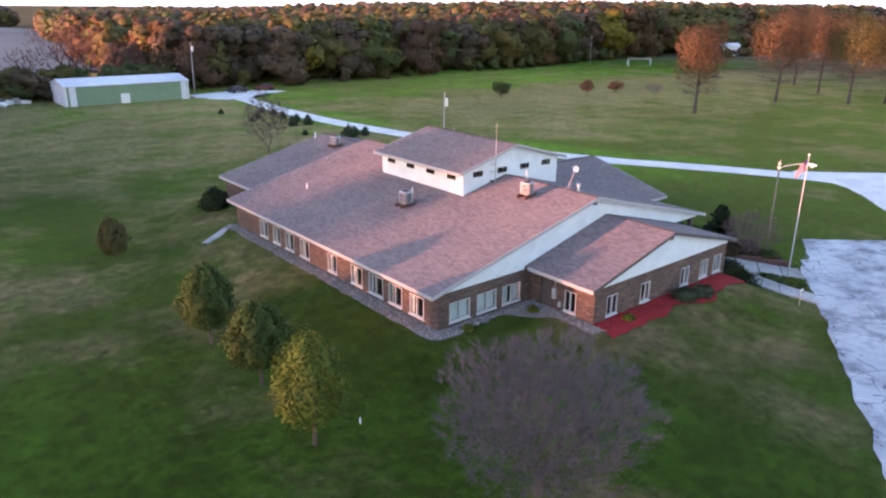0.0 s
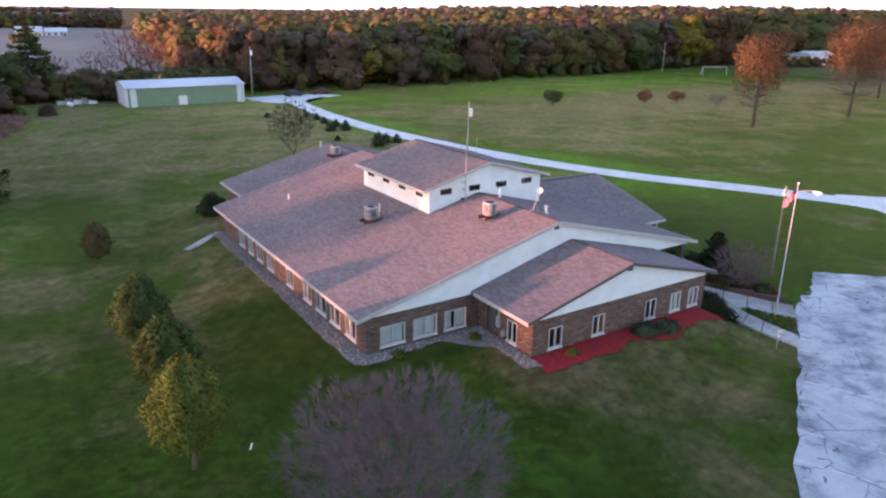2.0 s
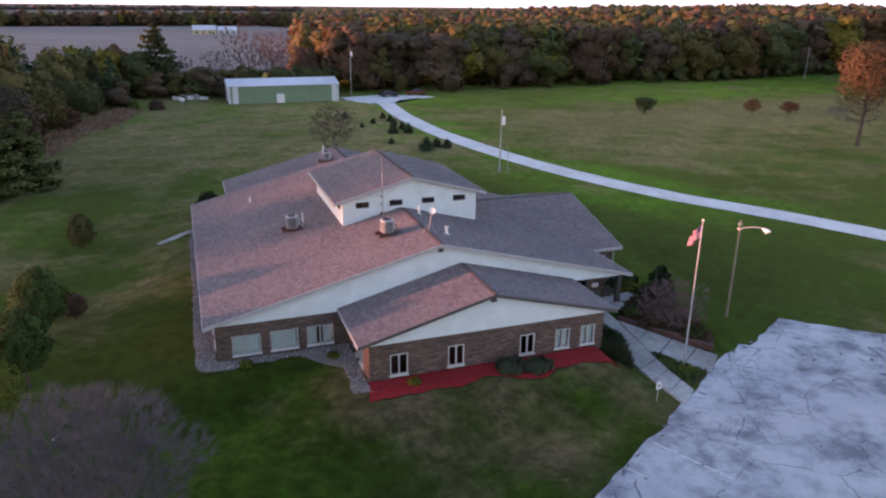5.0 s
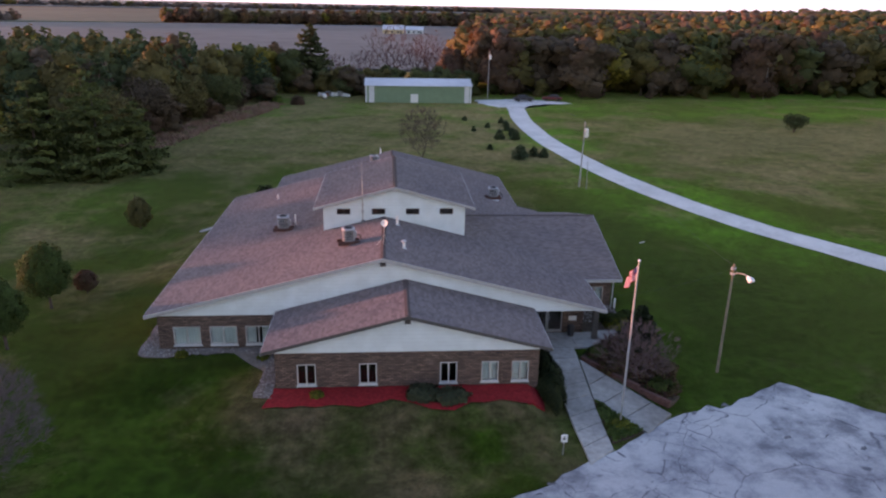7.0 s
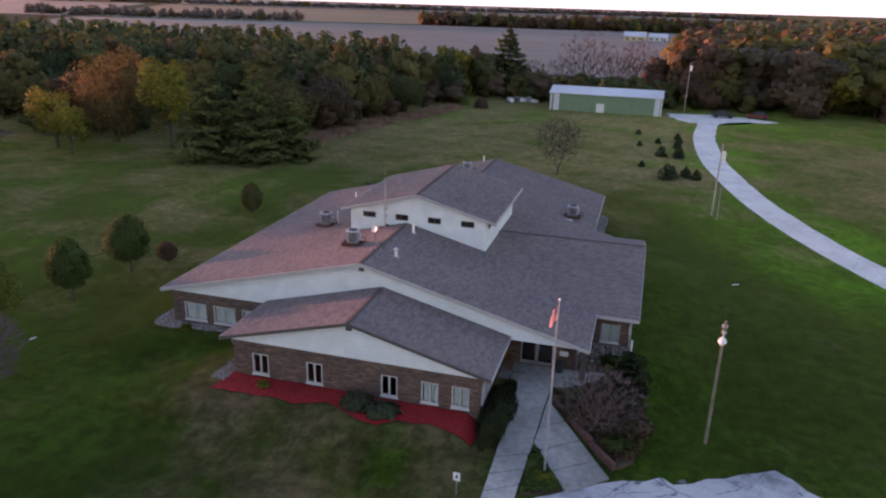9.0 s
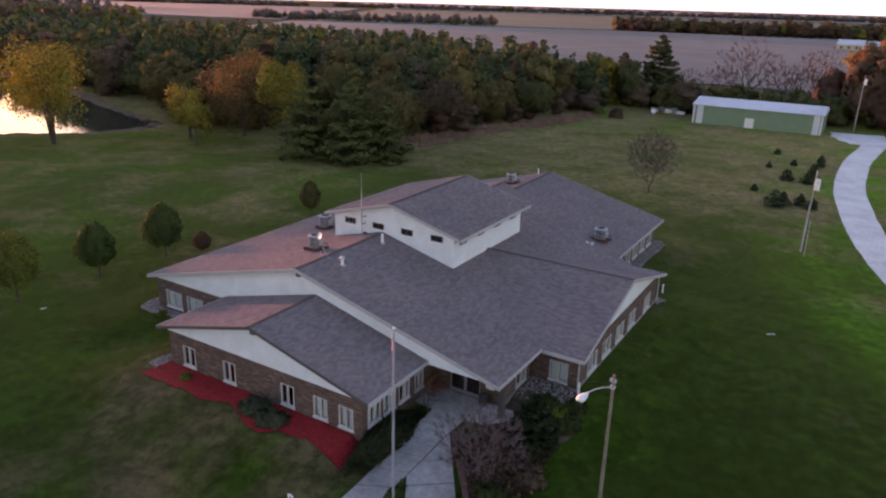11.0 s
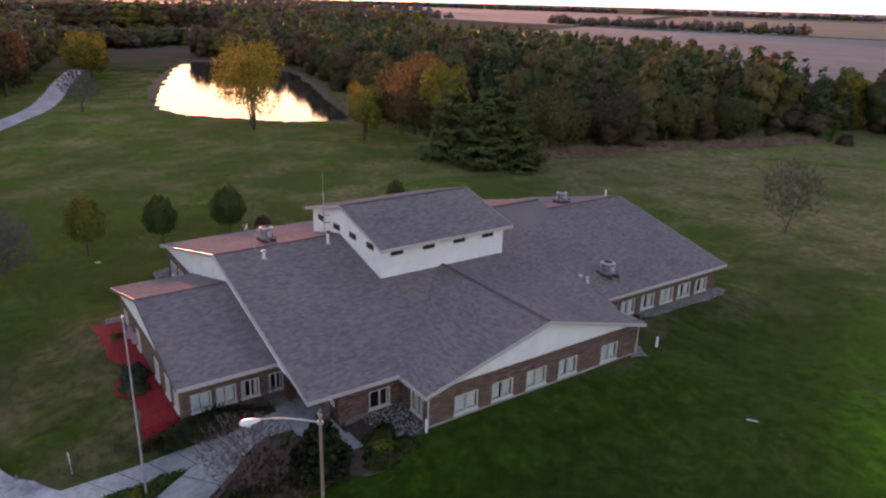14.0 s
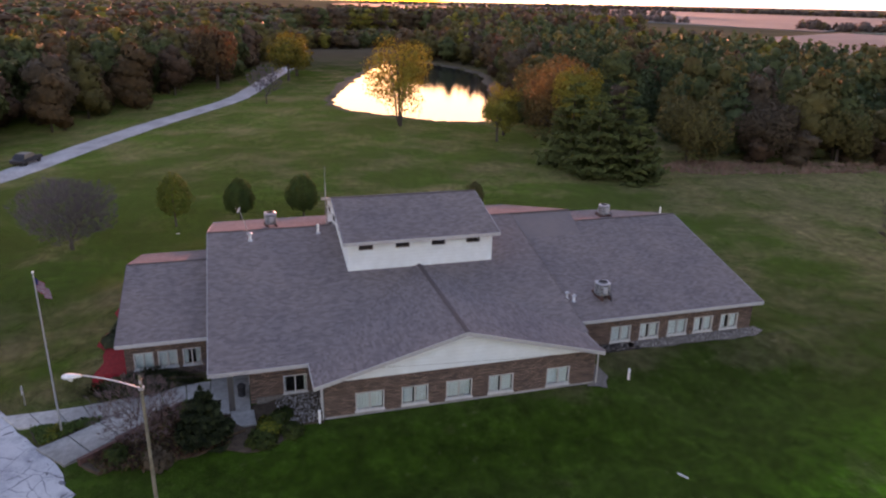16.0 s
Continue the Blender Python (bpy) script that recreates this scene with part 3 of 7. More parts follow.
def sheet(poly, lift, seed=1, wob=0.3, step=1.2, fine=False):
    """A flat patch laid on the lawn, with a crumbling edge."""
    rnd = random.Random(seed)
    ring = []
    for i in range(len(poly)):
        a, b = Vector(poly[i]), Vector(poly[(i + 1) % len(poly)])
        m = max(1, int((b - a).length / step))
        for j in range(m):
            q = a.lerp(b, j / m)
            ring.append((q.x + rnd.uniform(-wob, wob), q.y + rnd.uniform(-wob, wob)))
    bm = bmesh.new()
    top = [bm.verts.new((x, y, gz(x, y) + lift)) for x, y in ring]
    bot = [bm.verts.new((x, y, gz(x, y) - 0.05)) for x, y in ring]
    face = bm.faces.new(top)
    if face.normal.z < 0:
        face.normal_flip()
    n = len(ring)
    for i in range(n):
        bm.faces.new((bot[i], bot[(i + 1) % n], top[(i + 1) % n], top[i]))
    bmesh.ops.triangulate(bm, faces=[face])
    if fine:
        inner = list({q for v_ in top for q in v_.link_edges if q.calc_length() > 1.0 and all(u.co.z > gz(u.co.x, u.co.y) for u in q.verts)})
        bmesh.ops.subdivide_edges(bm, edges=inner, cuts=4, use_grid_fill=True)
        for v_ in bm.verts:
            h_ = gz(v_.co.x, v_.co.y)
            if v_.co.z > h_ or v_ not in bot:
                v_.co.z = h_ + lift if v_ not in bot else v_.co.z
    bmesh.ops.recalc_face_normals(bm, faces=bm.faces)
    bm.verts.index_update()
    g = Geo().add([tuple(q.co) for q in bm.verts], [tuple(q.index for q in fc.verts) for fc in bm.faces])
    bm.free()
    return g


thing("road", ribbon([(63.6, 142), (62.6, 132), (61.6, 122), (61.3, 112), (61.6, 100), (62.6, 90.5), (64.3, 79.5), (66.6, 69.8), (69.6, 60.6), (73.0, 52.8), (76.6, 46.8), (80.6, 39.5), (83.8, 32), (84, 25), (79, 17), (70, 11)], 3.6, wob=0.07, seed=3), "gravel",
      "pale gravel drive curving across the lawn", "drive", kind="structure")
thing("road", sheet([(55.5, 147), (57, 140), (60, 136.5), (65, 135.5), (66.5, 139), (71, 141.5), (77, 143.4), (72, 147.5), (64, 149)], 0.05, 5, 0.5), "gravel", "pale gravel yard beside the metal shed", "yard", kind="structure")
thing("road", sheet([(84.6, 36.5), (88.5, 32.5), (95, 27), (97, 15), (84, 2), (72, 2), (72, 19), (74.5, 23), (78.2, 26.0), (81.0, 28.9), (82.6, 31.6), (82.8, 34)], 0.06, 6, 0.05), "gravel", "pale gravel apron where the drive meets the lot", "apron", kind="structure")
thing("road", ribbon([(33, -15), (20, -11), (5, -5.2), (-13.1, 3.0), (-28.0, 8.6), (-43.2, 14.7), (-61.4, 23.0), (-71.6, 27.8), (-81.0, 31.2), (-96.1, 34.9), (-112, 38.3), (-128, 42.0), (-150, 47.5)], 4.3, wob=0.1, seed=4), "lane_gravel",
      "pale gravel lane running along the woods", "lane", kind="structure")
thing("parking_lot", sheet([(26, 4.5), (33.4, 8.9), (41.1, 13.6), (46.38, 16.78), (47.94, 17.84), (49.96, 19.18), (51.39, 20.06), (54.05, 21.43), (54.7, 21.1), (59.2, 23.6), (64.5, 19.2), (74, 13), (71, -4), (58, -24), (36, -20)], 0.05, 7, 0.16, 0.8), "old_asphalt",
      "bleached grey asphalt parking lot with many cracks", "parking lot", kind="structure")

# gashes and chips where the surface has broken away, most of them near the edge
LOT_EDGE = [(26, 4.5), (33.4, 8.9), (41.1, 13.6), (46.38, 16.78), (49.96, 19.18), (54.05, 21.43), (59.2, 23.6), (64.5, 19.2), (74, 13)]
rnd, g = random.Random(77), Geo()
for k in range(90):
    i = rnd.randrange(len(LOT_EDGE) - 1)
    a, b = Vector(LOT_EDGE[i]), Vector(LOT_EDGE[i + 1])
    d = (b - a).normalized()
    inn = Vector((d.y, -d.x))
    c = a.lerp(b, rnd.random()) + inn * (0.12 + 7.0 * rnd.random() ** 4)
    big = 0.03 + 0.12 * rnd.random() ** 2
    lean = math.atan2(d.y, d.x) + rnd.choice((0.0, 0.0, 1.57)) + rnd.uniform(-0.4, 0.4)
    m = rnd.randint(6, 9)
    ring_ = []
    for j in range(m):
        t, q = 2 * math.pi * j / m, rnd.uniform(0.35, 1.3)
        u, w = big * 1.9 * q * math.cos(t), big * 0.7 * q * math.sin(t)
        ring_.append((c.x + u * math.cos(lean) - w * math.sin(lean), c.y + u * math.sin(lean) + w * math.cos(lean)))
    g.prism(ring_, lambda x, y: gz(x, y) + 0.055, lambda x, y: gz(x, y) + 0.04)
thing("asphalt_chips", g, "dark_asphalt", "dark chips and gashes in the bleached asphalt", "asphalt damage", kind="stuff")
for k in range(4):                    # faded stall lines along the edge of the lot
    a, b = Vector((42.77 - 2.31 * k, 14.26 - 1.27 * k, -0.8)), Vector((44.41 - 2.31 * k, 10.85 - 1.27 * k, -0.8))
    d = (b - a).normalized()
    s = Vector((-d.y, d.x, 0)) * 0.05
    g = Geo()
    for t0, t1 in ((0.0, 0.3), (0.34, 0.62), (0.66, 0.8), (0.86, 1.0)):
        q = [a.lerp(b, t0) - s, a.lerp(b, t1) - s, a.lerp(b, t1) + s, a.lerp(b, t0) + s]
        g.add([(c.x, c.y, gz(c.x, c.y) + 0.047) for c in q] + [(c.x, c.y, gz(c.x, c.y) + 0.055) for c in q], [(3, 2, 1, 0), (4, 5, 6, 7), (0, 1, 5, 4), (1, 2, 6, 5), (2, 3, 7, 6), (3, 0, 4, 7)])
    thing("stall_line", g, "worn_paint", "worn white stall line painted on the lot", "road marking", "stall lines", "structure")

# ---- the brick building ----
hall = base("brick_building", (37, 42, 0), "low brown brick building with grey shingle gable roofs and white gables", "building")
ZB, ZT = -0.35, 2.12                  # wall foot, soffit
TH = 0.28


def wall(p, q, openings=(), zb=ZB, zt=ZT, material="brick", label="", name="wall", th=TH, lap=True):
    """An upright wall whose outer face runs from p to q, the outside on the right hand; openings: (start, end, foot, head) along it."""
    p, q = Vector(p), Vector(q)
    d = (q - p).normalized()
    inn = Vector((-d.y, d.x)) * th
    L = (q - p).length
    ss = sorted({th if lap else 0.0, L, *[c for o in openings for c in o[:2]]})   # the wall before covers an outer corner
    zs = sorted({zb, zt, *[c for o in openings for c in o[2:]]})
    nz = len(zs)
    v = []
    for s in ss:
        for z in zs:
            a = p + d * s
            v += [(a.x, a.y, z), (a.x + inn.x, a.y + inn.y, z)]
    solid = {}
    for i in range(len(ss) - 1):
        for j in range(nz - 1):
            ms, mz = (ss[i] + ss[i + 1]) / 2, (zs[j] + zs[j + 1]) / 2
            solid[i, j] = not any(o[0] < ms < o[1] and o[2] < mz < o[3] for o in openings)
    at = lambda i, j, k: (i * nz + j) * 2 + k
    f = []
    for (i, j), full in solid.items():
        if not full:
            continue
        f += [(at(i, j, 0), at(i + 1, j, 0), at(i + 1, j + 1, 0), at(i, j + 1, 0)), (at(i, j, 1), at(i, j + 1, 1), at(i + 1, j + 1, 1), at(i + 1, j, 1))]
        if not solid.get((i - 1, j)):
            f.append((at(i, j, 0), at(i, j + 1, 0), at(i, j + 1, 1), at(i, j, 1)))
        if not solid.get((i + 1, j)):
            f.append((at(i + 1, j, 0), at(i + 1, j, 1), at(i + 1, j + 1, 1), at(i + 1, j + 1, 0)))
        if not solid.get((i, j - 1)):
            f.append((at(i, j, 0), at(i, j, 1), at(i + 1, j, 1), at(i + 1, j, 0)))
        if not solid.get((i, j + 1)):
            f.append((at(i, j + 1, 0), at(i + 1, j + 1, 0), at(i + 1, j + 1, 1), at(i, j + 1, 1)))
    used = sorted({q for r in f for q in r})
    new_i = {q: k for k, q in enumerate(used)}
    g = Geo().add([v[q] for q in used], [tuple(new_i[q] for q in r) for r in f])
    return part(name, g, material, hall, label)


def local(p, q, s, z, out=0.0):
    """The pose of a fitting in a wall: its x along the wall, its y into the wall, at s along it."""
    p, q = Vector(p), Vector(q)
    d = (q - p).normalized()
    c = p + d * s + Vector((d.y, -d.x)) * out
    return pose(c.x, c.y, z, 0, 0, math.degrees(math.atan2(d.y, d.x)))


WINDOWS = {}


def window(p, q, s0, s1, z0, z1, curtain=1.0, name="window"):
    """A two-light window with white frame, sill, two panes and curtains that cover a share of it."""
    w, h = s1 - s0, z1 - z0
    key = (round(w, 2), round(h, 2), curtain)
    if key not in WINDOWS:
        t = 0.05
        fr = Geo()
        fr.box((0, -0.02, 0), (t, 0.12, h)).box((w - t, -0.02, 0), (w, 0.12, h)).box((t, -0.02, h - t), (w - t, 0.12, h)).box((t, -0.02, 0), (w - t, 0.12, t))
        fr.box((w / 2 - 0.032, -0.025, t), (w / 2 + 0.032, 0.11, h - t))
        sill = Geo().block((-0.05, -0.08, -0.075), (w + 0.05, 0.14, -0.002), 0.012)
        panes = []
        for a, b in ((t, w / 2 - 0.032), (w / 2 + 0.032, w - t)):
            panes.append(mesh_of("pane", Geo().box((a, 0.055, t), (b, 0.067, h - t)), "glass"))
        cur = []
        if curtain > 0:
            for a, b in ((t, w / 2 - 0.02), (w / 2 + 0.02, w - t)):
                g = Geo()
                m = 14
                k = (b - a) * curtain
                e = a + 0.02 if a < w / 3 else b - 0.02 - k
                pts = [(e + k * i / m, 0.16 + 0.02 * math.sin(i * 1.9), 0) for i in range(m + 1)]
                g.add([(x, y, 0.05) for x, y, _ in pts] + [(x, y, h - 0.04) for x, y, _ in pts], [(i, i + 1, m + 2 + i, m + 1 + i) for i in range(m)])
                cur.append(mesh_of("curtain", g, "curtain"))
        WINDOWS[key] = (mesh_of("window_frame", fr, "white_trim"), mesh_of("window_sill", sill, "white_trim"), panes, cur)
    fr, sill, panes, cur = WINDOWS[key]
    m = local(p, q, s0, z0)
    top = new(name, fr)
    top.parent, top.matrix_parent_inverse, top.matrix_basis = hall, hall.matrix_world.inverted(), m
    kids = [("window_sill", sill)] + [("pane", x) for x in panes] + [("curtain", x) for x in cur]
    for nm, me in kids:
        o = new(nm, me)
        o.parent = top
        if nm == "pane":
            o.visible_shadow = False
    return top


def windowed(p, q, spans, extra=(), **kw):
    """A wall with windows; spans: (start, end, sill, head, curtain) in the wall's run."""
    wall(p, q, [sp[:4] for sp in spans] + list(extra), **kw)
    for s0, s1, z0, z1, cu in spans:
        window(p, q, s0, s1, z0, z1, cu)


# west wall of the hall, nine windows, from north to south
A0, A1 = (23.75, 53.0), (23.75, 27.6)
windowed(A0, A1, [(53.0 - c - h, 53.0 - c + h, 0.28, 1.52, cu) for c, h, cu in ((48.3, 0.62, 0.3), (46.25, 0.55, 0.35), (44.3, 0.62, 0.35), (42.15, 0.62, 0.3), (38.5, 0.55, 0.3), (35.6, 0.62, 0.3), (33.5, 0.75, 0.3), (31.5, 0.65, 0.3), (29.45, 0.65, 0.3))])
B1 = (31.1, 27.6)
windowed(A1, B1, [(0.85, 2.38, 0.26, 1.42, 1.0), (2.92, 4.45, 0.26, 1.42, 1.0), (4.95, 6.45, 0.26, 1.42, 0.75)])
C1 = (31.1, 22.72)
windowed(B1, C1, [(2.72, 3.58, 0.22, 1.50, 0.0)], extra=[(0.85, 1.65, 0.0, 1.75)], lap=False)
D1 = (45.0, 22.72)
windowed(C1, D1, [(1.13, 2.10, 0.24, 1.45, 0.0), (4.36, 5.28, 0.24, 1.45, 0.0), (8.62, 9.52, 0.24, 1.45, 0.0), (10.83, 11.73, 0.27, 1.45, 0.9), (12.46, 13.36, 0.27, 1.45, 0.9)])
E1 = (45.0, 29.3)
windowed(D1, E1, [(0.45, 1.48, 0.44, 1.46, 0.9), (1.72, 2.76, 0.44, 1.46, 0.9), (3.05, 4.02, 0.44, 1.46, 0.5), (4.55, 5.35, 0.44, 1.46, 0.3)])
F1 = (49.15, 29.3)
DOOR = (0.95, 2.85, -0.12, 1.95)
wall(E1, F1, [DOOR], lap=False)
G1 = (49.15, 32.9)
windowed(F1, G1, [(1.75, 3.0, 0.2, 1.25, 0.15)])
H1 = (51.96, 32.9)
windowed(G1, H1, [(1.15, 2.25, 0.3, 1.5, 0.9)], lap=False)
I1 = (51.96, 48.1)
windowed(H1, I1, [(1.58, 3.08, 0.26, 1.32, 1.0), (4.02, 5.46, 0.26, 1.32, 0.85), (6.45, 7.89, 0.26, 1.32, 1.0), (8.85, 10.27, 0.26, 1.32, 0.85), (12.25, 13.63, 0.24, 1.32, 1.0)])
J1 = (47.9, 48.1)
wall(I1, J1)
K1 = (47.9, 61.8)
windowed(J1, K1, [(3.25, 4.65, 0.2, 1.25, 0.95), (5.3, 6.68, 0.2, 1.25, 0.8), (7.35, 8.75, 0.2, 1.25, 1.0), (9.28, 10.7, 0.2, 1.25, 0.8), (11.3, 12.65, 0.2, 1.25, 0.7)], lap=False)
L1 = (26.7, 61.8)
wall(K1, L1)
M1 = (26.7, 53.0)
windowed(L1, M1, [(5.0, 6.2, 0.25, 1.45, 0.5)])
wall(M1, A0, lap=False)
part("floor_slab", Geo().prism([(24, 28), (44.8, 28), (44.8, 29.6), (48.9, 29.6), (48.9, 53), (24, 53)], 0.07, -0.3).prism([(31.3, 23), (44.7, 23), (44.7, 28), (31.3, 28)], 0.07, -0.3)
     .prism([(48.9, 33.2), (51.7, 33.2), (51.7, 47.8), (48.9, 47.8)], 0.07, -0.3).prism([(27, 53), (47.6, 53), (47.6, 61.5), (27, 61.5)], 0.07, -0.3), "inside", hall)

# lower stone facing beside the entrance
part("stone_facing", Geo().box((49.16, 29.6, -0.6), (49.24, 32.8, 0.14)).box((49.25, 32.82, -0.6), (51.9, 32.89, 0.14)), "river_stone", hall, "grey rubble stone facing")


def gable(p, q, apex_s, zt, eave_z, slope_l, slope_r, name="gable"):
    """A white boarded gable above the brick, p to q, its peak at apex_s."""
    p, q = Vector(p), Vector(q)
    d = (q - p).normalized()
    inn = Vector((-d.y, d.x))
    L = (q - p).length
    ring = [(0, ZT), (L, ZT), (L, eave_z + slope_r), (apex_s, zt), (0, eave_z + slope_l)]
    v = []
    for off in (-0.03, 0.2):
        v += [(*(p + d * s + inn * off), z) for s, z in ring]
    n = len(ring)
    f = [tuple(range(n - 1, -1, -1)), tuple(range(n, 2 * n))] + [(i, (i + 1) % n, n + (i + 1) % n, n + i) for i in range(n)]
    return part(name, Geo().add([tuple(x) for x in v], f), "siding", hall, "white painted board gable")


TABS = {}
RT = 0.17                             # roof thickness
SM, SE, SW_, SN, SC = 0.2490, 0.2655, 0.2585, 0.2510, 0.2660
mw = lambda x, y: 2.25 + SM * (x - 23.14)
me_ = lambda x, y: 2.25 + 0.2549 * (49.96 - x)
ww = lambda x, y: 2.32 + SW_ * (x - 30.48)
we = lambda x, y: 2.32 + 0.2553 * (45.62 - x)
es = lambda x, y: 2.21 + 0.2675 * (y - 32.36)
en = lambda x, y: 2.21 + 0.2632 * (48.36 - y)
nw = lambda x, y: 2.14 + SN * (x - 26.25)
ne = lambda x, y: 2.14 + SN * (48.48 - x)
cw = lambda x, y: 6.31 + 0.2647 * (x - 32.05)
ce = lambda x, y: 6.31 + 0.2660 * (42.86 - x)
XM, XW, YE, XN, XC = 36.71, 38.0, 40.30, 37.36, 37.47


def slope_rows(poly, z, along):
    """Rows of shingle tabs for a rectangular slope: each one's lower edge stands a little proud. Gives the corner points of each tab."""
    (x0, y0), (x1, y1) = poly[0], poly[2]
    lo, hi, a0, a1 = (x0, x1, y0, y1) if along == "y" else (y0, y1, x0, x1)
    zs = (lambda s: z(s, 0)) if along == "y" else (lambda s: z(0, s))
    if zs(lo) > zs(hi):
        lo, hi = hi, lo
    sg = 1 if hi > lo else -1
    n = int(abs(hi - lo) / 0.138)
    st, wd = (hi - lo) / n, 0.305
    rnd = random.Random(int(abs(x0 * 31 + y0 * 17)))
    out = []
    for i in range(n):
        s0, s1 = lo + st * i, lo + st * (i + 1) + 0.012 * sg
        u = a0 - (0.15 if i % 2 else 0.0) + rnd.uniform(-0.02, 0.02)
        while u < a1 - 0.02:
            b0, b1 = max(u + 0.005, a0), min(u + wd - 0.005, a1)
            if b1 - b0 > 0.03:
                k = 0.013 + rnd.uniform(-0.003, 0.005)
                q = [(s0, b0, zs(s0) + k), (s0, b1, zs(s0) + k), (s1, b1, zs(s1) + 0.003), (s1, b0, zs(s1) + 0.003), (s0, b0, zs(s0)), (s0, b1, zs(s0))]
                out.append([(s, t, h) if along == "y" else (t, s, h) for s, t, h in q])
            u += wd
    return out


def tabs(rows, mat, flip):
    g = Geo()
    f = [(0, 1, 2, 3), (4, 5, 1, 0)] if flip else [(3, 2, 1, 0), (0, 1, 5, 4)]
    for q in rows:
        g.add(q, f)
    ob = part("shingles", g, mat, hall)
    ob["kind"] = "stuff"
    return ob


def roof(poly, z, mat, label=""):
    if len(poly) == 4 and poly[2][1] - poly[0][1] > 2:
        along = "y" if mat == "shingle_x" else "x"
        rows = slope_rows(poly, z, along)
        s0, s1 = (poly[0][0], poly[2][0]) if along == "y" else (poly[0][1], poly[2][1])
        rises = (z(s1, 0) > z(s0, 0)) if along == "y" else (z(0, s1) > z(0, s0))
        flip = rises != (along == "y")
        if poly[0] == (XW, 22.38):          # the tabs nearest the entrance are laid one by one
            own, rows = rows[:306], rows[306:]
            f = [(0, 1, 2, 3), (4, 5, 1, 0)] if flip else [(3, 2, 1, 0), (0, 1, 5, 4)]
            for q in own:
                c = Vector(q[0])
                key = tuple(round(v, 3) for p_ in q for v in Vector(p_) - c)
                if key not in TABS:
                    TABS[key] = mesh_of("shingle", Geo().add([tuple(Vector(p_) - c) for p_ in q], f), mat)
                ob = part("shingle", TABS[key], mat, hall)
                ob.matrix_basis = Matrix.Translation(c)
        tabs(rows, mat, flip)
    return part("roof", Geo().prism(poly, z, lambda x, y: z(x, y) - RT), mat, hall, label)


def rect(x0, y0, x1, y1):
    return [(x0, y0), (x1, y0), (x1, y1), (x0, y1)]


roof(rect(23.14, 27.3, XM, 53.35), mw, "shingle_x", "grey shingle roof slope")
roof(rect(XM, 27.3, 49.96, 48.6), me_, "shingle_x", "grey shingle roof slope")
roof(rect(30.48, 22.38, XW, 27.62), ww, "shingle_x")
roof(rect(XW, 22.38, 45.62, 27.62), we, "shingle_x")
roof(rect(45.0, 27.62, 45.62, 29.2), lambda x, y: we(x, y) - 0.03, "shingle_x")
roof(rect(41.0, 32.36, 52.47, YE), es, "shingle_y")
roof(rect(41.0, YE, 52.47, 48.36), en, "shingle_y")
roof(rect(26.25, 53.2, XN, 62.1), nw, "shingle_x")
tabs(slope_rows(rect(XN, 53.2, 48.48, 62.1), ne, "y"), "shingle_x", True)
tabs(slope_rows(rect(XM, 48.62, 48.48, 53.19), ne, "y"), "shingle_x", True)
roof([(XM, 48.5), (48.48, 48.5), (48.48, 62.1), (XN, 62.1), (XN, 53.2), (XM, 53.2)], ne, "shingle_x")
roof(rect(32.05, 35.38, XC, 45.55), cw, "shingle_x", "grey shingle roof of the raised clerestory")
roof(rect(XC, 35.38, 42.86, 45.55), ce, "shingle_x", "grey shingle roof of the raised clerestory")


def ridge(a, b, name="ridge_cap"):
    """Cap shingles bent over a ridge, each lapping the one before."""
    a, b = Vector(a), Vector(b)
    d = (b - a).normalized()
    side = Vector((-d.y, d.x, 0))
    count = max(1, int((b - a).length / 0.24))
    rnd, g = random.Random(count), Geo()
    for i in range(count):
        p, q = a.lerp(b, i / count), a.lerp(b, min(1.0, (i + 1.25) / count))
        w0, w1 = 0.145 + rnd.uniform(-0.02, 0.025), 0.135 + rnd.uniform(-0.015, 0.015)
        v = []
        for c, wd, lift in ((p, w0, 0.046 + rnd.uniform(0, 0.012)), (q, w1, 0.032)):
            s = side * wd
            v += [c - s + Vector((0, 0, lift - wd * 0.26)), c + Vector((0, 0, lift)), c + s + Vector((0, 0, lift - wd * 0.26)), c + Vector((0, 0, lift - 0.09))]
        g.add([tuple(c) for c in v], [(0, 4, 5, 1), (1, 5, 6, 2), (0, 1, 2, 3), (7, 6, 5, 4), (0, 3, 7, 4), (3, 2, 6, 7)])
    return part(name, g, "ridge_cap", hall)


ridge((XM, 27.3, mw(XM, 0)), (XM, 35.4, mw(XM, 0)))
ridge((XM, 45.6, mw(XM, 0)), (XM, 53.3, mw(XM, 0)))
ridge((XW, 22.4, ww(XW, 0)), (XW, 27.4, ww(XW, 0)))
ridge((41.7, YE, es(0, YE)), (52.45, YE, es(0, YE)))
ridge((XN, 53.3, nw(XN, 0)), (XN, 62.1, nw(XN, 0)))
ridge((XC, 35.4, cw(XC, 0)), (XC, 45.5, cw(XC, 0)))


def board(pts, mat="fascia", h=0.2, t=0.03, name="fascia", out=(0, 0)):
    """A trim board below a roof edge, from point to point."""
    a, b = Vector(pts[0]), Vector(pts[1])
    o = Vector((*out, 0)) * t
    g = Geo()
    up = Vector((0, 0, 0.012))
    dn = Vector((0, 0, -h))
    v = [a + dn, b + dn, b + up, a + up, a + dn + o, b + dn + o, b + up + o, a + up + o]
    g.add([tuple(c) for c in v], [(0, 1, 2, 3), (7, 6, 5, 4), (0, 4, 5, 1), (1, 5, 6, 2), (2, 6, 7, 3), (3, 7, 4, 0)])
    return part(name, g, mat, hall)


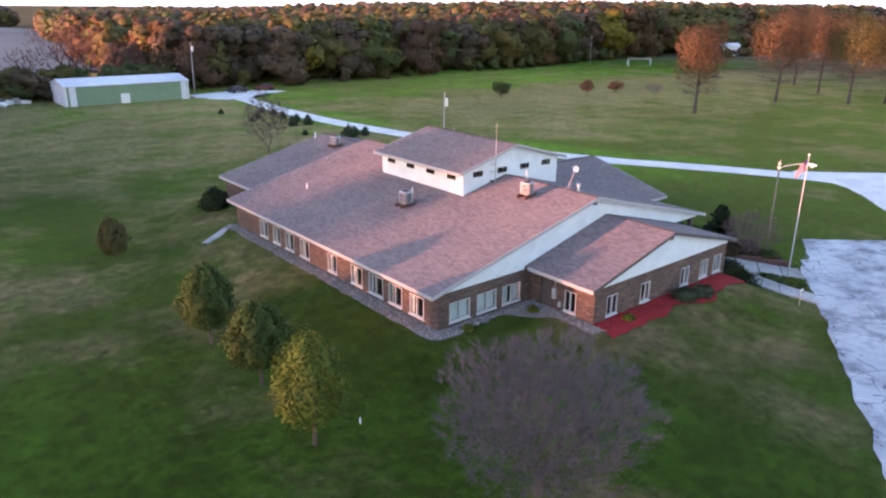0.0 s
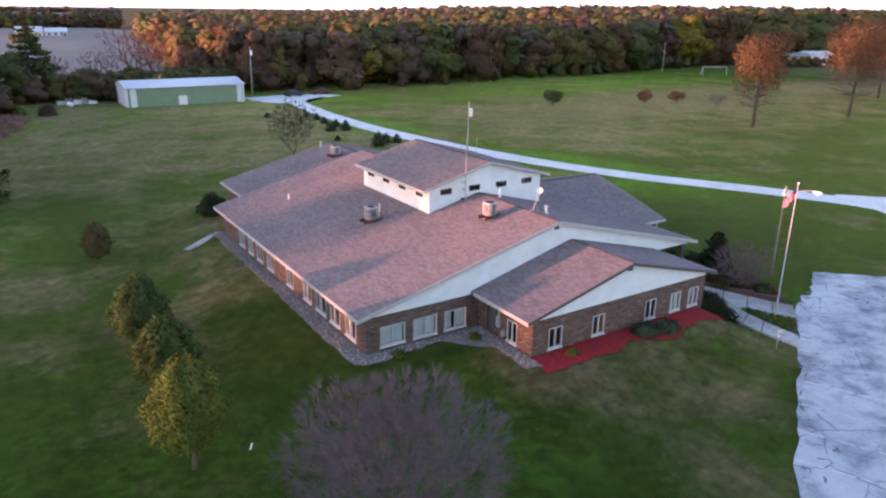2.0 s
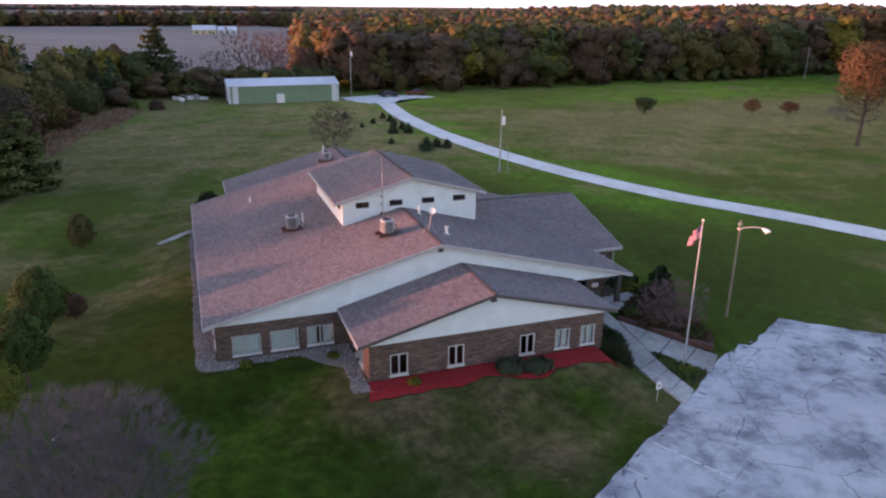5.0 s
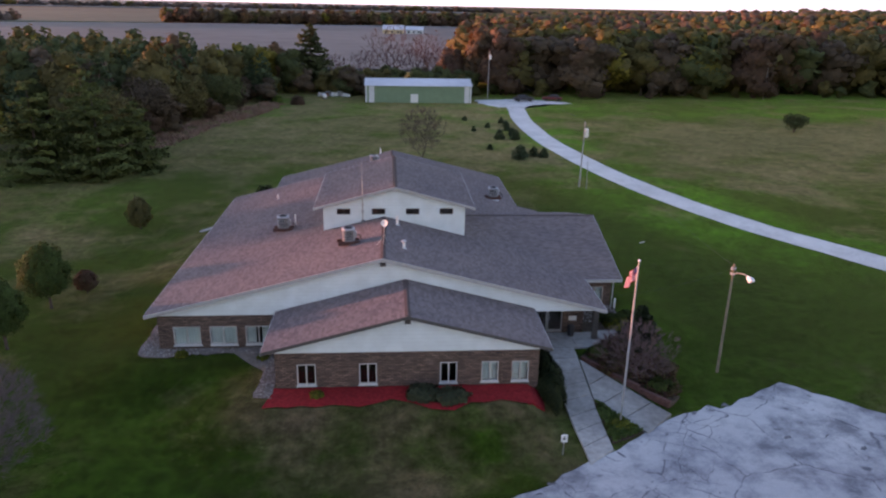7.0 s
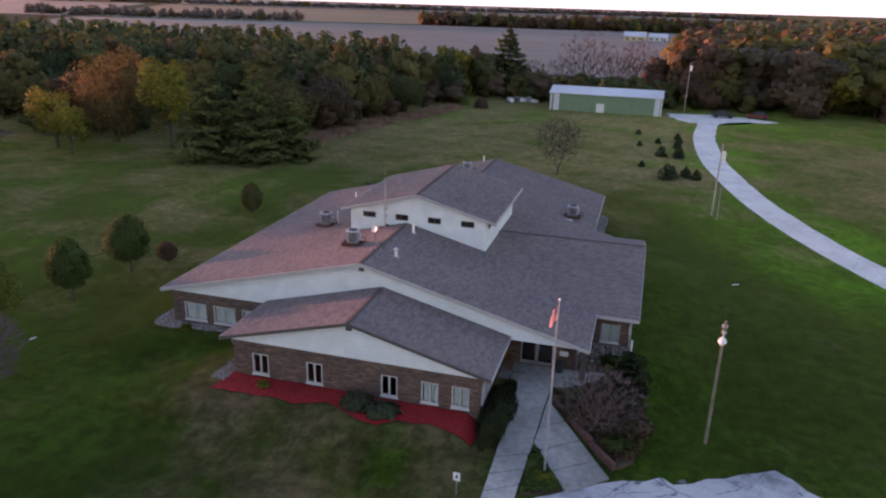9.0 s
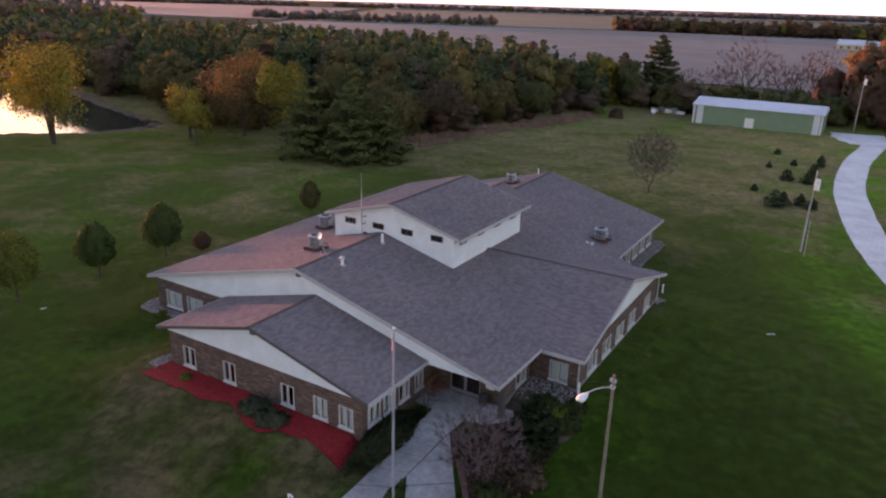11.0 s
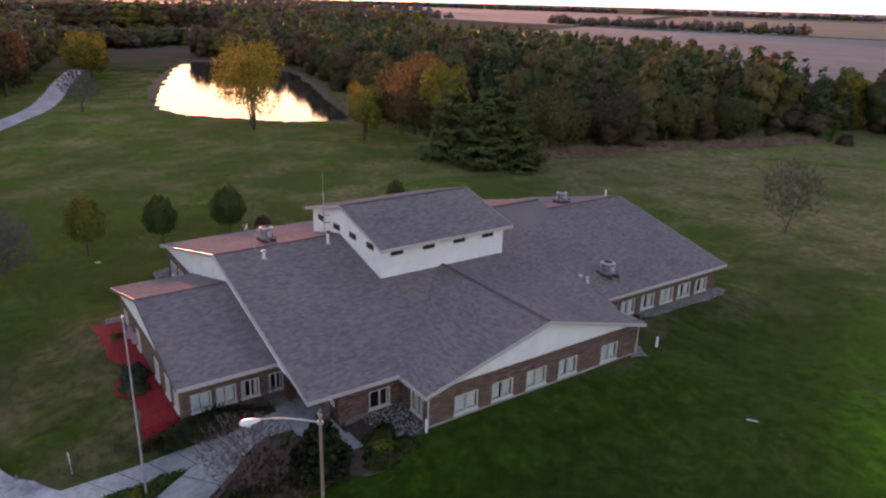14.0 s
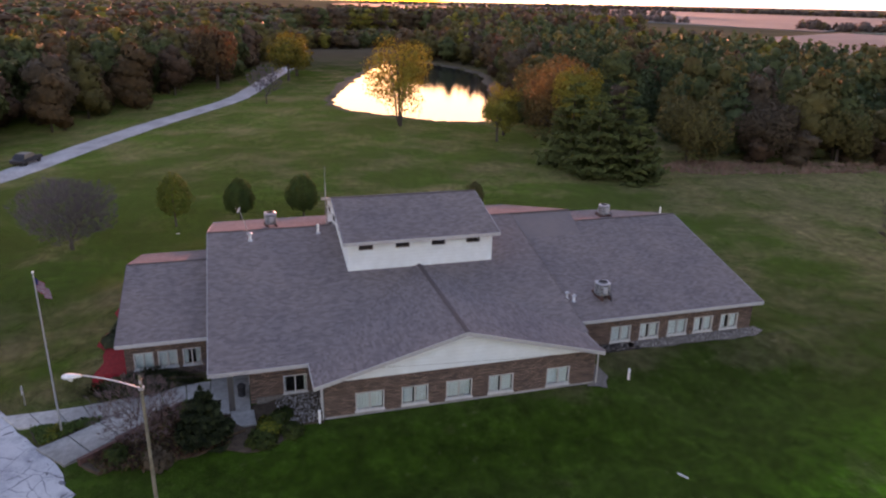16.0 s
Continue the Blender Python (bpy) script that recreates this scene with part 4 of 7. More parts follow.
e = 0.003
board([(23.14, 27.3, 2.25), (23.14, 53.35, 2.25)], out=(-1, 0))
board([(23.14, 27.3, 2.25), (XM, 27.3, mw(XM, 0))], out=(0, -1))
board([(XM, 27.3, mw(XM, 0)), (49.96, 27.3, 2.25)], out=(0, -1))
board([(49.96, 27.3, 2.25), (49.96, 32.4, 2.25)], out=(1, 0))
board([(30.48, 22.38, 2.32), (30.48, 27.3, 2.32)], out=(-1, 0))
board([(30.48, 22.38, 2.32), (XW, 22.38, ww(XW, 0))], "dark_trim", 0.17, out=(0, -1))
board([(XW, 22.38, ww(XW, 0)), (45.62, 22.38, 2.32)], "dark_trim", 0.17, out=(0, -1))
board([(45.62, 22.38, 2.32), (45.62, 29.2, 2.32)], out=(1, 0))
board([(50.0, 32.36, 2.21), (52.47, 32.36, 2.21)], out=(0, -1))
board([(52.47, 32.36, 2.21), (52.47, YE, es(0, YE))], out=(1, 0))
board([(52.47, YE, es(0, YE)), (52.47, 48.36, 2.21)], out=(1, 0))
board([(52.47, 48.36, 2.21), (48.5, 48.36, 2.21)], out=(0, 1))
board([(48.48, 48.5, 2.14), (48.48, 62.1, 2.14)], out=(1, 0))
board([(26.25, 53.35, 2.14), (26.25, 62.1, 2.14)], out=(-1, 0))
board([(26.25, 62.1, 2.14), (XN, 62.1, nw(XN, 0))], out=(0, 1))
board([(XN, 62.1, nw(XN, 0)), (48.48, 62.1, 2.14)], out=(0, 1))
board([(23.14, 53.35, 2.25), (XM, 53.35, mw(XM, 0))], out=(0, 1))
# dark material here paints the shading line between the two slopes
board([(XM, 48.6, me_(XM, 0)), (49.96, 48.6, 2.25)], "ridge_cap", out=(0, 1))
board([(32.05, 35.38, 6.31), (32.05, 45.55, 6.31)], out=(-1, 0))
board([(42.86, 35.38, 6.31), (42.86, 45.55, 6.31)], out=(1, 0))
board([(32.05, 35.38, 6.31), (XC, 35.38, cw(XC, 0))], "fascia", 0.15, out=(0, -1))
board([(XC, 35.38, cw(XC, 0)), (42.86, 35.38, 6.31)], "fascia", 0.15, out=(0, -1))
board([(32.05, 45.55, 6.31), (XC, 45.55, cw(XC, 0))], out=(0, 1))
board([(XC, 45.55, cw(XC, 0)), (42.86, 45.55, 6.31)], out=(0, 1))

gable((23.75, 27.6), (49.15, 27.6), XM - 23.75, mw(XM, 0) - RT, 2.25 - RT, SM * 0.61, 0.2549 * 0.81)
gable((31.1, 22.72), (45.0, 22.72), XW - 31.1, ww(XW, 0) - RT, 2.32 - RT, SW_ * 0.62, 0.2553 * 0.62)
gable((51.96, 32.9), (51.96, 48.1), YE - 32.9, es(0, YE) - RT, 2.21 - RT, 0.2675 * 0.54, 0.2632 * 0.26)
gable((47.9, 61.8), (26.7, 61.8), 47.9 - XN, nw(XN, 0) - RT, 2.14 - RT, SN * 0.58, SN * 0.45)
part("roof", Geo().prism(rect(XM, 48.6, 39.2, 53.33), lambda x, y: mw(XM, 0) - 0.01 + (ne(39.2, 0) + 0.02 - mw(XM, 0)) * (x - XM) / (39.2 - XM), 4.2), "shingle_x", hall, "grey shingle cricket behind the ridge")
part("gable", Geo().add([(23.75, 52.98, 2.1), (XM, 52.98, 2.1), (XM, 52.98, mw(XM, 0) - RT), (23.75, 52.98, mw(23.75, 0) - RT), (23.75, 53.1, 2.1), (XM, 53.1, 2.1), (XM, 53.1, mw(XM, 0) - RT), (23.75, 53.1, mw(23.75, 0) - RT)],
     [(0, 1, 2, 3), (7, 6, 5, 4), (0, 4, 5, 1), (3, 2, 6, 7), (0, 3, 7, 4), (1, 5, 6, 2)]), "siding", hall)
part("gable", Geo().prism([(XM, 48.45), (48.3, 48.45), (48.3, 48.57), (XM, 48.57)], lambda x, y: me_(x, y) - RT, 2.0), "siding", hall)

# peak vents under the two front gables
for x, y, z in ((XM, 27.52, mw(XM, 0) - 0.45), (XW, 22.6, ww(XW, 0) - 0.42)):
    part("peak_vent", Geo().block((x - 0.16, y - 0.04, z - 0.1), (x + 0.16, y + 0.1, z + 0.1), 0.02), "dark_trim", hall)

# raised clerestory
Q = [(32.65, 35.72), (42.22, 35.72), (42.22, 45.25), (32.65, 45.25)]
CWIN = [[(s - 0.45, s + 0.45, 5.78, 6.18) for s in (1.36, 3.70, 6.0, 8.29)], [(s - 0.45, s + 0.45, 5.58, 5.92) for s in (1.15, 3.5, 5.86, 8.2)], [], [(s - 0.45, s + 0.45, 5.58, 5.92) for s in (1.25, 3.62, 5.98, 8.3)]]
for i in range(4):
    p, q = Q[i], Q[(i + 1) % 4]
    wall(p, q, CWIN[i], 3.8, 6.47, "siding", "white painted board wall of the clerestory", th=0.15)
    for s0, s1, z0, z1 in CWIN[i]:
        t = 0.05
        w, h = s1 - s0, z1 - z0
        fr = Geo().box((0, -0.03, 0), (w, 0.1, t)).box((0, -0.03, h - t), (w, 0.1, h)).box((0, -0.03, t), (t, 0.1, h - t)).box((w - t, -0.03, t), (w, 0.1, h - t)).box((w / 2 - 0.02, -0.02, t), (w / 2 + 0.02, 0.1, h - t))
        m = local(p, q, s0, z0)
        o = part("clerestory_window", fr, "dark_trim", hall, "small dark-framed clerestory window")
        o.matrix_basis = m
        pane = part("pane", Geo().box((t, 0.05, t), (w - t, 0.06, h - t)), "glass")
        pane.parent = o
        pane.visible_shadow = False
for (p, q, zt, s) in ((Q[0], Q[1], cw(XC, 0) - RT, XC - 32.65), (Q[2], Q[3], cw(XC, 0) - RT, 42.22 - XC)):
    p, q = Vector(p), Vector(q)
    d = (q - p).normalized()
    inn = Vector((-d.y, d.x))
    ring = [(0, 6.472), ((q - p).length, 6.472), (s, zt)]
    v = [(*(p + d * a + inn * o), z) for o in (0.0, 0.15) for a, z in ring]
    part("gable", Geo().add([tuple(c) for c in v], [(2, 1, 0), (3, 4, 5), (0, 1, 4, 3), (1, 2, 5, 4), (2, 0, 3, 5)]), "siding", hall)
part("clerestory_floor", Geo().box((32.8, 35.9, 4.0), (42.0, 45.1, 4.1)), "inside", hall)

# entrance: double glazed doors with dark frames
for k in range(2):
    w = (DOOR[1] - DOOR[0]) / 2 - 0.02
    g = Geo().box((0, 0, 0), (0.07, 0.06, 2.05)).box((w - 0.07, 0, 0), (w, 0.06, 2.05)).box((0.07, 0, 1.97), (w - 0.07, 0.06, 2.05)).box((0.07, 0, 0), (w - 0.07, 0.06, 0.18))
    o = part("door", g, "galvanised", hall, "glazed entrance door with metal frame")
    o.matrix_basis = local(E1, F1, DOOR[0] + 0.01 + k * (w + 0.02), -0.11, -0.08)
    pn = part("pane", Geo().box((0.07, 0.025, 0.18), (w - 0.07, 0.035, 1.97)), "glass")
    pn.parent = o
    hd = part("handle", Geo().tube((w - 0.12 if k == 0 else 0.12, -0.06, 0.85), (w - 0.12 if k == 0 else 0.12, -0.06, 1.25), 0.015, 0.015), "galvanised")
    hd.parent = o
part("footing", Geo().box((51.975, 32.9, -0.35), (52.0, 48.08, 0.13)), "concrete", hall, "pale concrete footing along the wall")
part("plaque", Geo().block((48.22, 29.262, 0.72), (48.72, 29.296, 1.02), 0.008), "white_plastic", hall, "pale notice board beside the entrance door")
part("porch_post", Geo().box((49.5, 28.2, -0.4), (49.8, 28.5, 2.08)), "dark_trim", hall, "dark square post under the porch eave")
# side door and meter boxes on the west side of the front wing
g = Geo().box((0, 0, 0), (0.78, 0.05, 1.73)).block((0.08, -0.02, 0.9), (0.7, 0.0, 1.62), 0.01)
o = part("door", g, "dark_trim", hall, "dark brown side door")
o.matrix_basis = local(B1, C1, 0.86, 0.01, -0.1)
for y, z, w, h in ((25.6, 0.75, 0.28, 0.62), (25.15, 0.35, 0.2, 0.3)):
    part("meter_box", Geo().block((30.93, y - w / 2, z), (31.1, y + w / 2, z + h), 0.02), "hvac_pale", hall, "pale grey electric meter box")
part("conduit", Geo().tube((31.05, 25.6, 1.35), (31.05, 25.6, 2.2), 0.03, 0.03), "galvanised", hall)

# downpipes
for x, y, z0, z1 in ((52.05, 32.8, -0.2, 2.1), (52.05, 48.2, -0.2, 2.1), (48.0, 48.3, 0.0, 2.1)):
    g = Geo().box((x - 0.04, y - 0.03, z0), (x + 0.04, y + 0.03, z1))
    part("downpipe", g, "fascia", hall)

# mulch, stones and paving round the walls
thing("mulch_bed", sheet([(31.0, 22.7), (30.7, 20.9), (33.3, 21.0), (35.6, 20.95), (37.2, 21.5), (38.3, 21.1), (39.2, 20.5), (40.3, 20.4), (41.2, 21.0), (42.7, 21.1), (44.1, 20.9), (45.1, 20.9), (45.1, 22.7)], 0.07, 11, 0.1, 0.6, True), "red_mulch",
      "bed of bright red bark mulch along the front wing", "mulch bed", kind="structure")
thing("gravel_bed", sheet([(23.8, 53.4), (22.8, 53.4), (22.75, 44), (22.7, 33.7), (22.65, 26.7), (23.9, 26.5), (25.9, 26.7), (28.6, 26.9), (30.1, 26.4), (30.2, 24.5), (30.0, 21.8), (31.0, 21.6), (31.0, 27.5), (23.8, 27.5)], 0.06, 12, 0.16, 0.6, True), "river_stone",
      "bed of grey stones along the wall", "gravel bed", kind="structure")
thing("gravel_bed", sheet([(47.9, 48.4), (48.8, 48.5), (49.1, 61.4), (48.6, 62.4), (47.9, 62.2)], 0.05, 13, 0.1, 0.6, True), "river_stone", "grey stones along the wall", "gravel bed", kind="structure")
thing("gravel_bed", sheet([(49.25, 30.4), (51.0, 30.6), (52.2, 31.2), (52.2, 32.85), (49.3, 32.85)], 0.06, 16, 0.12, 0.6), "bank_soil", "brown gravelly soil in the corner between the walls", "gravel bed", kind="structure")
thing("gravel_bed", sheet([(48.9, 49.3), (51.6, 49.2), (52.7, 48.6), (52.3, 47.6), (51.9, 47.8), (49.0, 48.2)], 0.05, 14, 0.1, 0.5, True), "river_stone", "grey stones at the corner of the wall", "gravel bed", kind="structure")
thing("gravel_bed", ribbon([(23.4, 53.4), (21.8, 52.2), (20.2, 51.3)], 0.7, 0.05, 0.1, 15, 0.6), "concrete", "short strip of concrete path on the lawn", "path", kind="structure")
part_pav = base("pavement", (47.2, 23, -0.6), "cracked pale concrete walk from the lot to the entrance", "walk", kind="structure")


def slab(poly, lift=0.07, mat="concrete"):
    g = Geo()
    n = len(poly)
    cx, cy = sum(p[0] for p in poly) / n, sum(p[1] for p in poly) / n
    top = [(cx + (x - cx) * 0.985, cy + (y - cy) * 0.985, gw(x, y) + lift) for x, y in poly]
    mid = [(x, y, gw(x, y) + lift - 0.02) for x, y in poly]
    bot = [(x, y, gw(x, y) - 0.25) for x, y in poly]
    f = [tuple(range(2 * n, 3 * n))] + [(r + i, r + (i + 1) % n, r + n + (i + 1) % n, r + n + i) for r in (0, n) for i in range(n)]
    return part("slab", g.add(bot + mid + top, f), mat, part_pav)


def quad(a, b, c, d, u0, u1):
    L = lambda p, q, t: (p[0] + (q[0] - p[0]) * t, p[1] + (q[1] - p[1]) * t)
    return [L(a, d, u0), L(b, c, u0), L(b, c, u1), L(a, d, u1)]


for i in range(8):
    slab(quad((46.35, 16.6), (47.75, 17.7), (48.1, 27.2), (46.25, 27.2), i / 8 + 0.0025, (i + 1) / 8 - 0.0025))
slab([(49.9, 19.0), (51.7, 20.6), (51.0, 21.61), (49.12, 20.3)])
slab([(49.09, 20.35), (50.97, 21.66), (50.12, 22.88), (48.31, 21.62)])
slab([(48.28, 21.67), (50.09, 22.93), (49.24, 24.15), (48.02, 23.27), (47.96, 22.2)])
slab([(48.03, 23.33), (49.21, 24.2), (48.12, 25.75)])
for i in range(3):
    for j in range(2):
        slab([(45.05 + 1.63 * i, 27.22 + 1.03 * j), (46.66 + 1.63 * i, 27.22 + 1.03 * j), (46.66 + 1.63 * i, 28.23 + 1.03 * j), (45.05 + 1.63 * i, 28.23 + 1.03 * j)])
thing("planting_bed", sheet([(49.97, 27.3), (51.25, 28.2), (51.25, 30.7), (49.3, 30.5), (49.3, 29.35), (49.97, 29.3)], 0.05, 17, 0.05, 0.5), "soil", "dark soil strip between porch and wall", "planting bed", kind="structure")
slab([(49.97, 28.25), (51.3, 28.35), (51.35, 29.5), (49.97, 29.42)], 0.085)

# ---- things on the roof ----


def condenser(x, y, z, turn, w=0.82, h=0.72, label="grey round air conditioning condenser on roof rails"):
    """A round-cornered outdoor condenser: coil behind upright fins, pale top ring, fan guard, rails and pipe."""
    e = base("air_conditioner", pose(x, y, z, 0, 0, turn), label, "air conditioner", "roof air conditioners")
    m = e.matrix_world
    a = w / 2
    N = 28

    def ring(r, zz):
        """A rounded square of half-width r."""
        return [(r * math.copysign(abs(math.cos(t)) ** 0.62, math.cos(t)), r * math.copysign(abs(math.sin(t)) ** 0.62, math.sin(t)), zz) for t in [2 * math.pi * i / N for i in range(N)]]

    def drum(rows):
        g = Geo()
        return g.add([p for r, zz in rows for p in ring(r, zz)], [(k * N + i, k * N + (i + 1) % N, k * N + N + (i + 1) % N, k * N + N + i) for k in range(len(rows) - 1) for i in range(N)] + [tuple(range(N - 1, -1, -1)), tuple(range((len(rows) - 1) * N, len(rows) * N))])

    part("coil", drum(((a - 0.05, 0.16), (a - 0.05, h + 0.08))), "hvac_coil", e).matrix_basis = m
    part("base_pan", drum(((a, 0.1), (a + 0.01, 0.12), (a + 0.01, 0.2), (a - 0.02, 0.21))), "hvac_grey", e).matrix_basis = m
    g = Geo()
    lo, hi = ring(a - 0.005, 0.2), ring(a - 0.005, h + 0.08)
    for i in range(N):
        g.tube(lo[i], hi[i], 0.014, 0.014, 4, caps=False)
    for k in range(3):
        mid = ring(a - 0.01, 0.32 + k * (h - 0.3) / 2.4)
        for i in range(N):
            g.tube(mid[i], mid[(i + 1) % N], 0.010, 0.010, 4, caps=False)
    part("fins", g, "hvac_pale", e).matrix_basis = m
    g = drum(((a - 0.01, h + 0.07), (a + 0.025, h + 0.09), (a + 0.025, h + 0.15), (a - 0.03, h + 0.18)))
    part("top_ring", g, "hvac_pale", e, "pale grey top ring").matrix_basis = m
    part("fan_opening", Geo().tube((0, 0, h + 0.165), (0, 0, h + 0.186), a * 0.72, a * 0.72, 24), "hvac_dark", e).matrix_basis = m
    g = Geo()
    for r in (0.3, 0.5, 0.7):
        for i in range(16):
            t0, t1 = i * math.pi / 8, (i + 1) * math.pi / 8
            g.tube((r * a * math.cos(t0), r * a * math.sin(t0), h + 0.2), (r * a * math.cos(t1), r * a * math.sin(t1), h + 0.2), 0.009, 0.009, 4, caps=False)
    for i in range(8):
        t = i * math.pi / 4
        g.tube((0, 0, h + 0.205), (0.74 * a * math.cos(t), 0.74 * a * math.sin(t), h + 0.19), 0.008, 0.008, 4)
    part("fan_guard", g, "hvac_dark", e).matrix_basis = m
    for s in (-1, 1):
        part("rail", Geo().block((-a - 0.3, s * 0.3 - 0.05, -0.12), (a + 0.3, s * 0.3 + 0.05, 0.1), 0.01), "railway_tie", e).matrix_basis = m
    part("service_box", Geo().block((a - 0.02, -0.16, 0.3), (a + 0.12, 0.12, 0.68), 0.02), "hvac_pale", e).matrix_basis = m
    g = Geo().tube((a, 0.2, 0.35), (a + 0.35, 0.2, 0.35), 0.03, 0.03, 6).tube((a + 0.35, 0.2, 0.35), (a + 0.5, 0.2, -0.1), 0.03, 0.03, 6)
    part("pipe", g, "hvac_dark", e).matrix_basis = m
    return e


condenser(29.6, 38.2, mw(29.6, 0) + 0.16, 0, 0.80, 0.76)
condenser(34.55, 31.5, mw(34.55, 0) + 0.16, 10, 0.76, 0.72)
condenser(46.4, 51.3, ne(46.4, 0) + 0.16, 0, 0.86, 0.72)
condenser(35.6, 57.0, nw(35.6, 0) + 0.16, 5, 0.74, 0.66)


def vent_pipe(x, y, z, h, r=0.06, cap=False, label="white plastic vent pipe on the shingle roof"):
    g = Geo().tube((0, 0, -0.1), (0, 0, h), r, r, 10)
    e = base("vent_pipe", (x, y, z), label, "vent pipe", "roof vents")
    part("pipe", g, "white_plastic", e, smooth=False).matrix_basis = e.matrix_world
    part("flashing", Geo().tube((0, 0, -0.08), (0, 0, 0.06), r * 2.6, r * 1.3, 12), "galvanised", e).matrix_basis = e.matrix_world
    if cap:
        part("cap", Geo().tube((0, 0, h + 0.03), (0, 0, h + 0.12), r * 2.0, r * 0.7, 10).tube((0, 0, h - 0.03), (0, 0, h + 0.03), r * 1.3, r * 2.0, 10), "galvanised", e).matrix_basis = e.matrix_world
    return e


vent_pipe(27.7, 48.5, mw(27.7, 0), 0.42)
vent_pipe(36.2, 61.7, nw(36.2, 0), 0.55)
vent_pipe(46.2, 48.95, ne(46.2, 0), 0.38, 0.08, True, "short galvanised roof vent with cap")
vent_pipe(46.5, 49.3, ne(46.5, 0), 0.35, 0.08, True, "short galvanised roof vent with cap")
vent_pipe(37.95, 30.0, me_(37.95, 0), 0.42, 0.09, True, "short galvanised roof vent with cap")
vent_pipe(37.6, 34.45, me_(37.6, 0), 0.6, 0.09, False, "white roof flue beside the clerestory wall")
vent_pipe(30.4, 38.5, mw(30.4, 0), 0.95, 0.05)

# small dish on a leaning mast
e = base("satellite_dish", (36.75, 29.75, mw(36.71, 0)), "small white dish on a thin mast at the ridge", "satellite dish")
foot_, top_ = Vector((36.72, 29.9, 5.55)), Vector((36.81, 29.46, 7.05))
part("mast", Geo().tube(foot_, top_, 0.02, 0.02), "galvanised", e)
for dx in (-0.4, 0.4):
    part("strut", Geo().tube((36.72 + dx, 29.85, 5.52), foot_.lerp(top_, 0.5), 0.011, 0.011, 6), "galvanised", e)
aim = Vector((-0.35, -0.85, 0.4)).normalized()
u_ = aim.orthogonal().normalized()
w_ = aim.cross(u_)
rings = [[tuple(top_ + aim * (0.03 + off + 1.1 * r * r) + (u_ * math.cos(k * math.pi / 9) + w_ * math.sin(k * math.pi / 9)) * r) for k in range(18)] for r, off in ((0.03, 0), (0.12, 0), (0.21, 0), (0.21, -0.015), (0.03, -0.02))]
g = Geo().add([p for r in rings for p in r], [(k * 18 + i, k * 18 + (i + 1) % 18, k * 18 + 18 + (i + 1) % 18, k * 18 + 18 + i) for k in range(4) for i in range(18)] + [tuple(range(17, -1, -1)), tuple(range(72, 90))])
part("dish", g, "white_plastic", e)
part("feed_arm", Geo().tube(top_ - w_ * 0.2, top_ + aim * 0.26, 0.009, 0.009, 6).block((-0.03, -0.03, -0.03), (0.03, 0.03, 0.03), 0.008, 0, Matrix.Translation(top_ + aim * 0.27)), "galvanised", e)
# antenna mast on the clerestory gable
e = base("antenna", (35.3, 35.3, 6.6), "thin pale antenna mast fixed to the clerestory gable", "antenna")
part("mast", Geo().tube((35.3, 35.3, 5.2), (35.3, 35.3, 8.2), 0.03, 0.03).tube((35.3, 35.3, 8.2), (35.3, 35.3, 9.45), 0.014, 0.01), "pole_wood", e)
for z in (6.0, 6.5):
    part("bracket", Geo().box((35.22, 35.3, z), (35.38, 35.72, z + 0.05)), "galvanised", e)
part("base_box", Geo().block((35.2, 35.5, 5.15), (35.42, 35.72, 5.4), 0.02), "hvac_dark", e)

# ---- things on the lawn ----
# flagpole with a slack flag
FX, FY = 48.78, 19.98
e = base("flagpole", (FX, FY, gz(FX, FY)), "tall pale metal flagpole with a slack striped flag", "flagpole")
part("pole", Geo().tube((FX, FY, -0.9), (FX + 0.03, FY, 8.0), 0.055, 0.03, 10), "galvanised", e)
g = Geo()
for i in range(5):
    z0, z1 = 8.0 + 0.13 * i / 5, 8.0 + 0.13 * (i + 1) / 5
    q0, q1 = (math.sqrt(max(0, 0.065 ** 2 - (z - 8.065) ** 2)) + 0.004 for z in (z0, z1))
    g.tube((FX + 0.03, FY, z0), (FX + 0.03, FY, z1), q0, q1, 10, caps=i in (0, 4))
part("ball", g, "white_plastic", e)
part("base_ring", Geo().tube((FX, FY, -0.8), (FX, FY, -0.68), 0.14, 0.1, 12), "galvanised", e)
g = Geo()
NU, NV = 26, 13
P = {}
for iu in range(NU + 1):
    for iv in range(NV + 1):
        u, w_ = iu / NU, iv / NV           # along the fly, down the hoist
        out = 0.56 * u ** 0.8
        sag = 0.9 * u ** 1.1
        P[iu, iv] = (FX - 0.02 - out * 0.55 + 0.05 * math.sin(u * 9 + w_ * 2), FY + out * 0.75 + 0.11 * math.sin(u * 13 + w_ * 1.5) * u, 7.8 - w_ * 0.72 * (1 - 0.12 * u) - sag * 0.8)
idx = {k: i for i, k in enumerate(P)}
for iu in range(NU):
    for iv in range(NV):
        k = 2 if (iv < 6 and iu < NU * 0.22) else (0 if iv % 2 == 0 else 1)
        g.f.append((idx[iu, iv], idx[iu + 1, iv], idx[iu + 1, iv + 1], idx[iu, iv + 1]))
        g.k.append(k)
g.v = list(P.values())
part("flag", g, ("flag_red", "flag_white", "flag_blue"), e, "red and white striped flag with blue corner", smooth=True)
part("halyard", Geo().tube((FX - 0.06, FY - 0.02, 0.4), (FX - 0.03, FY - 0.02, 7.8), 0.006, 0.006, 4), "white_plastic", e)

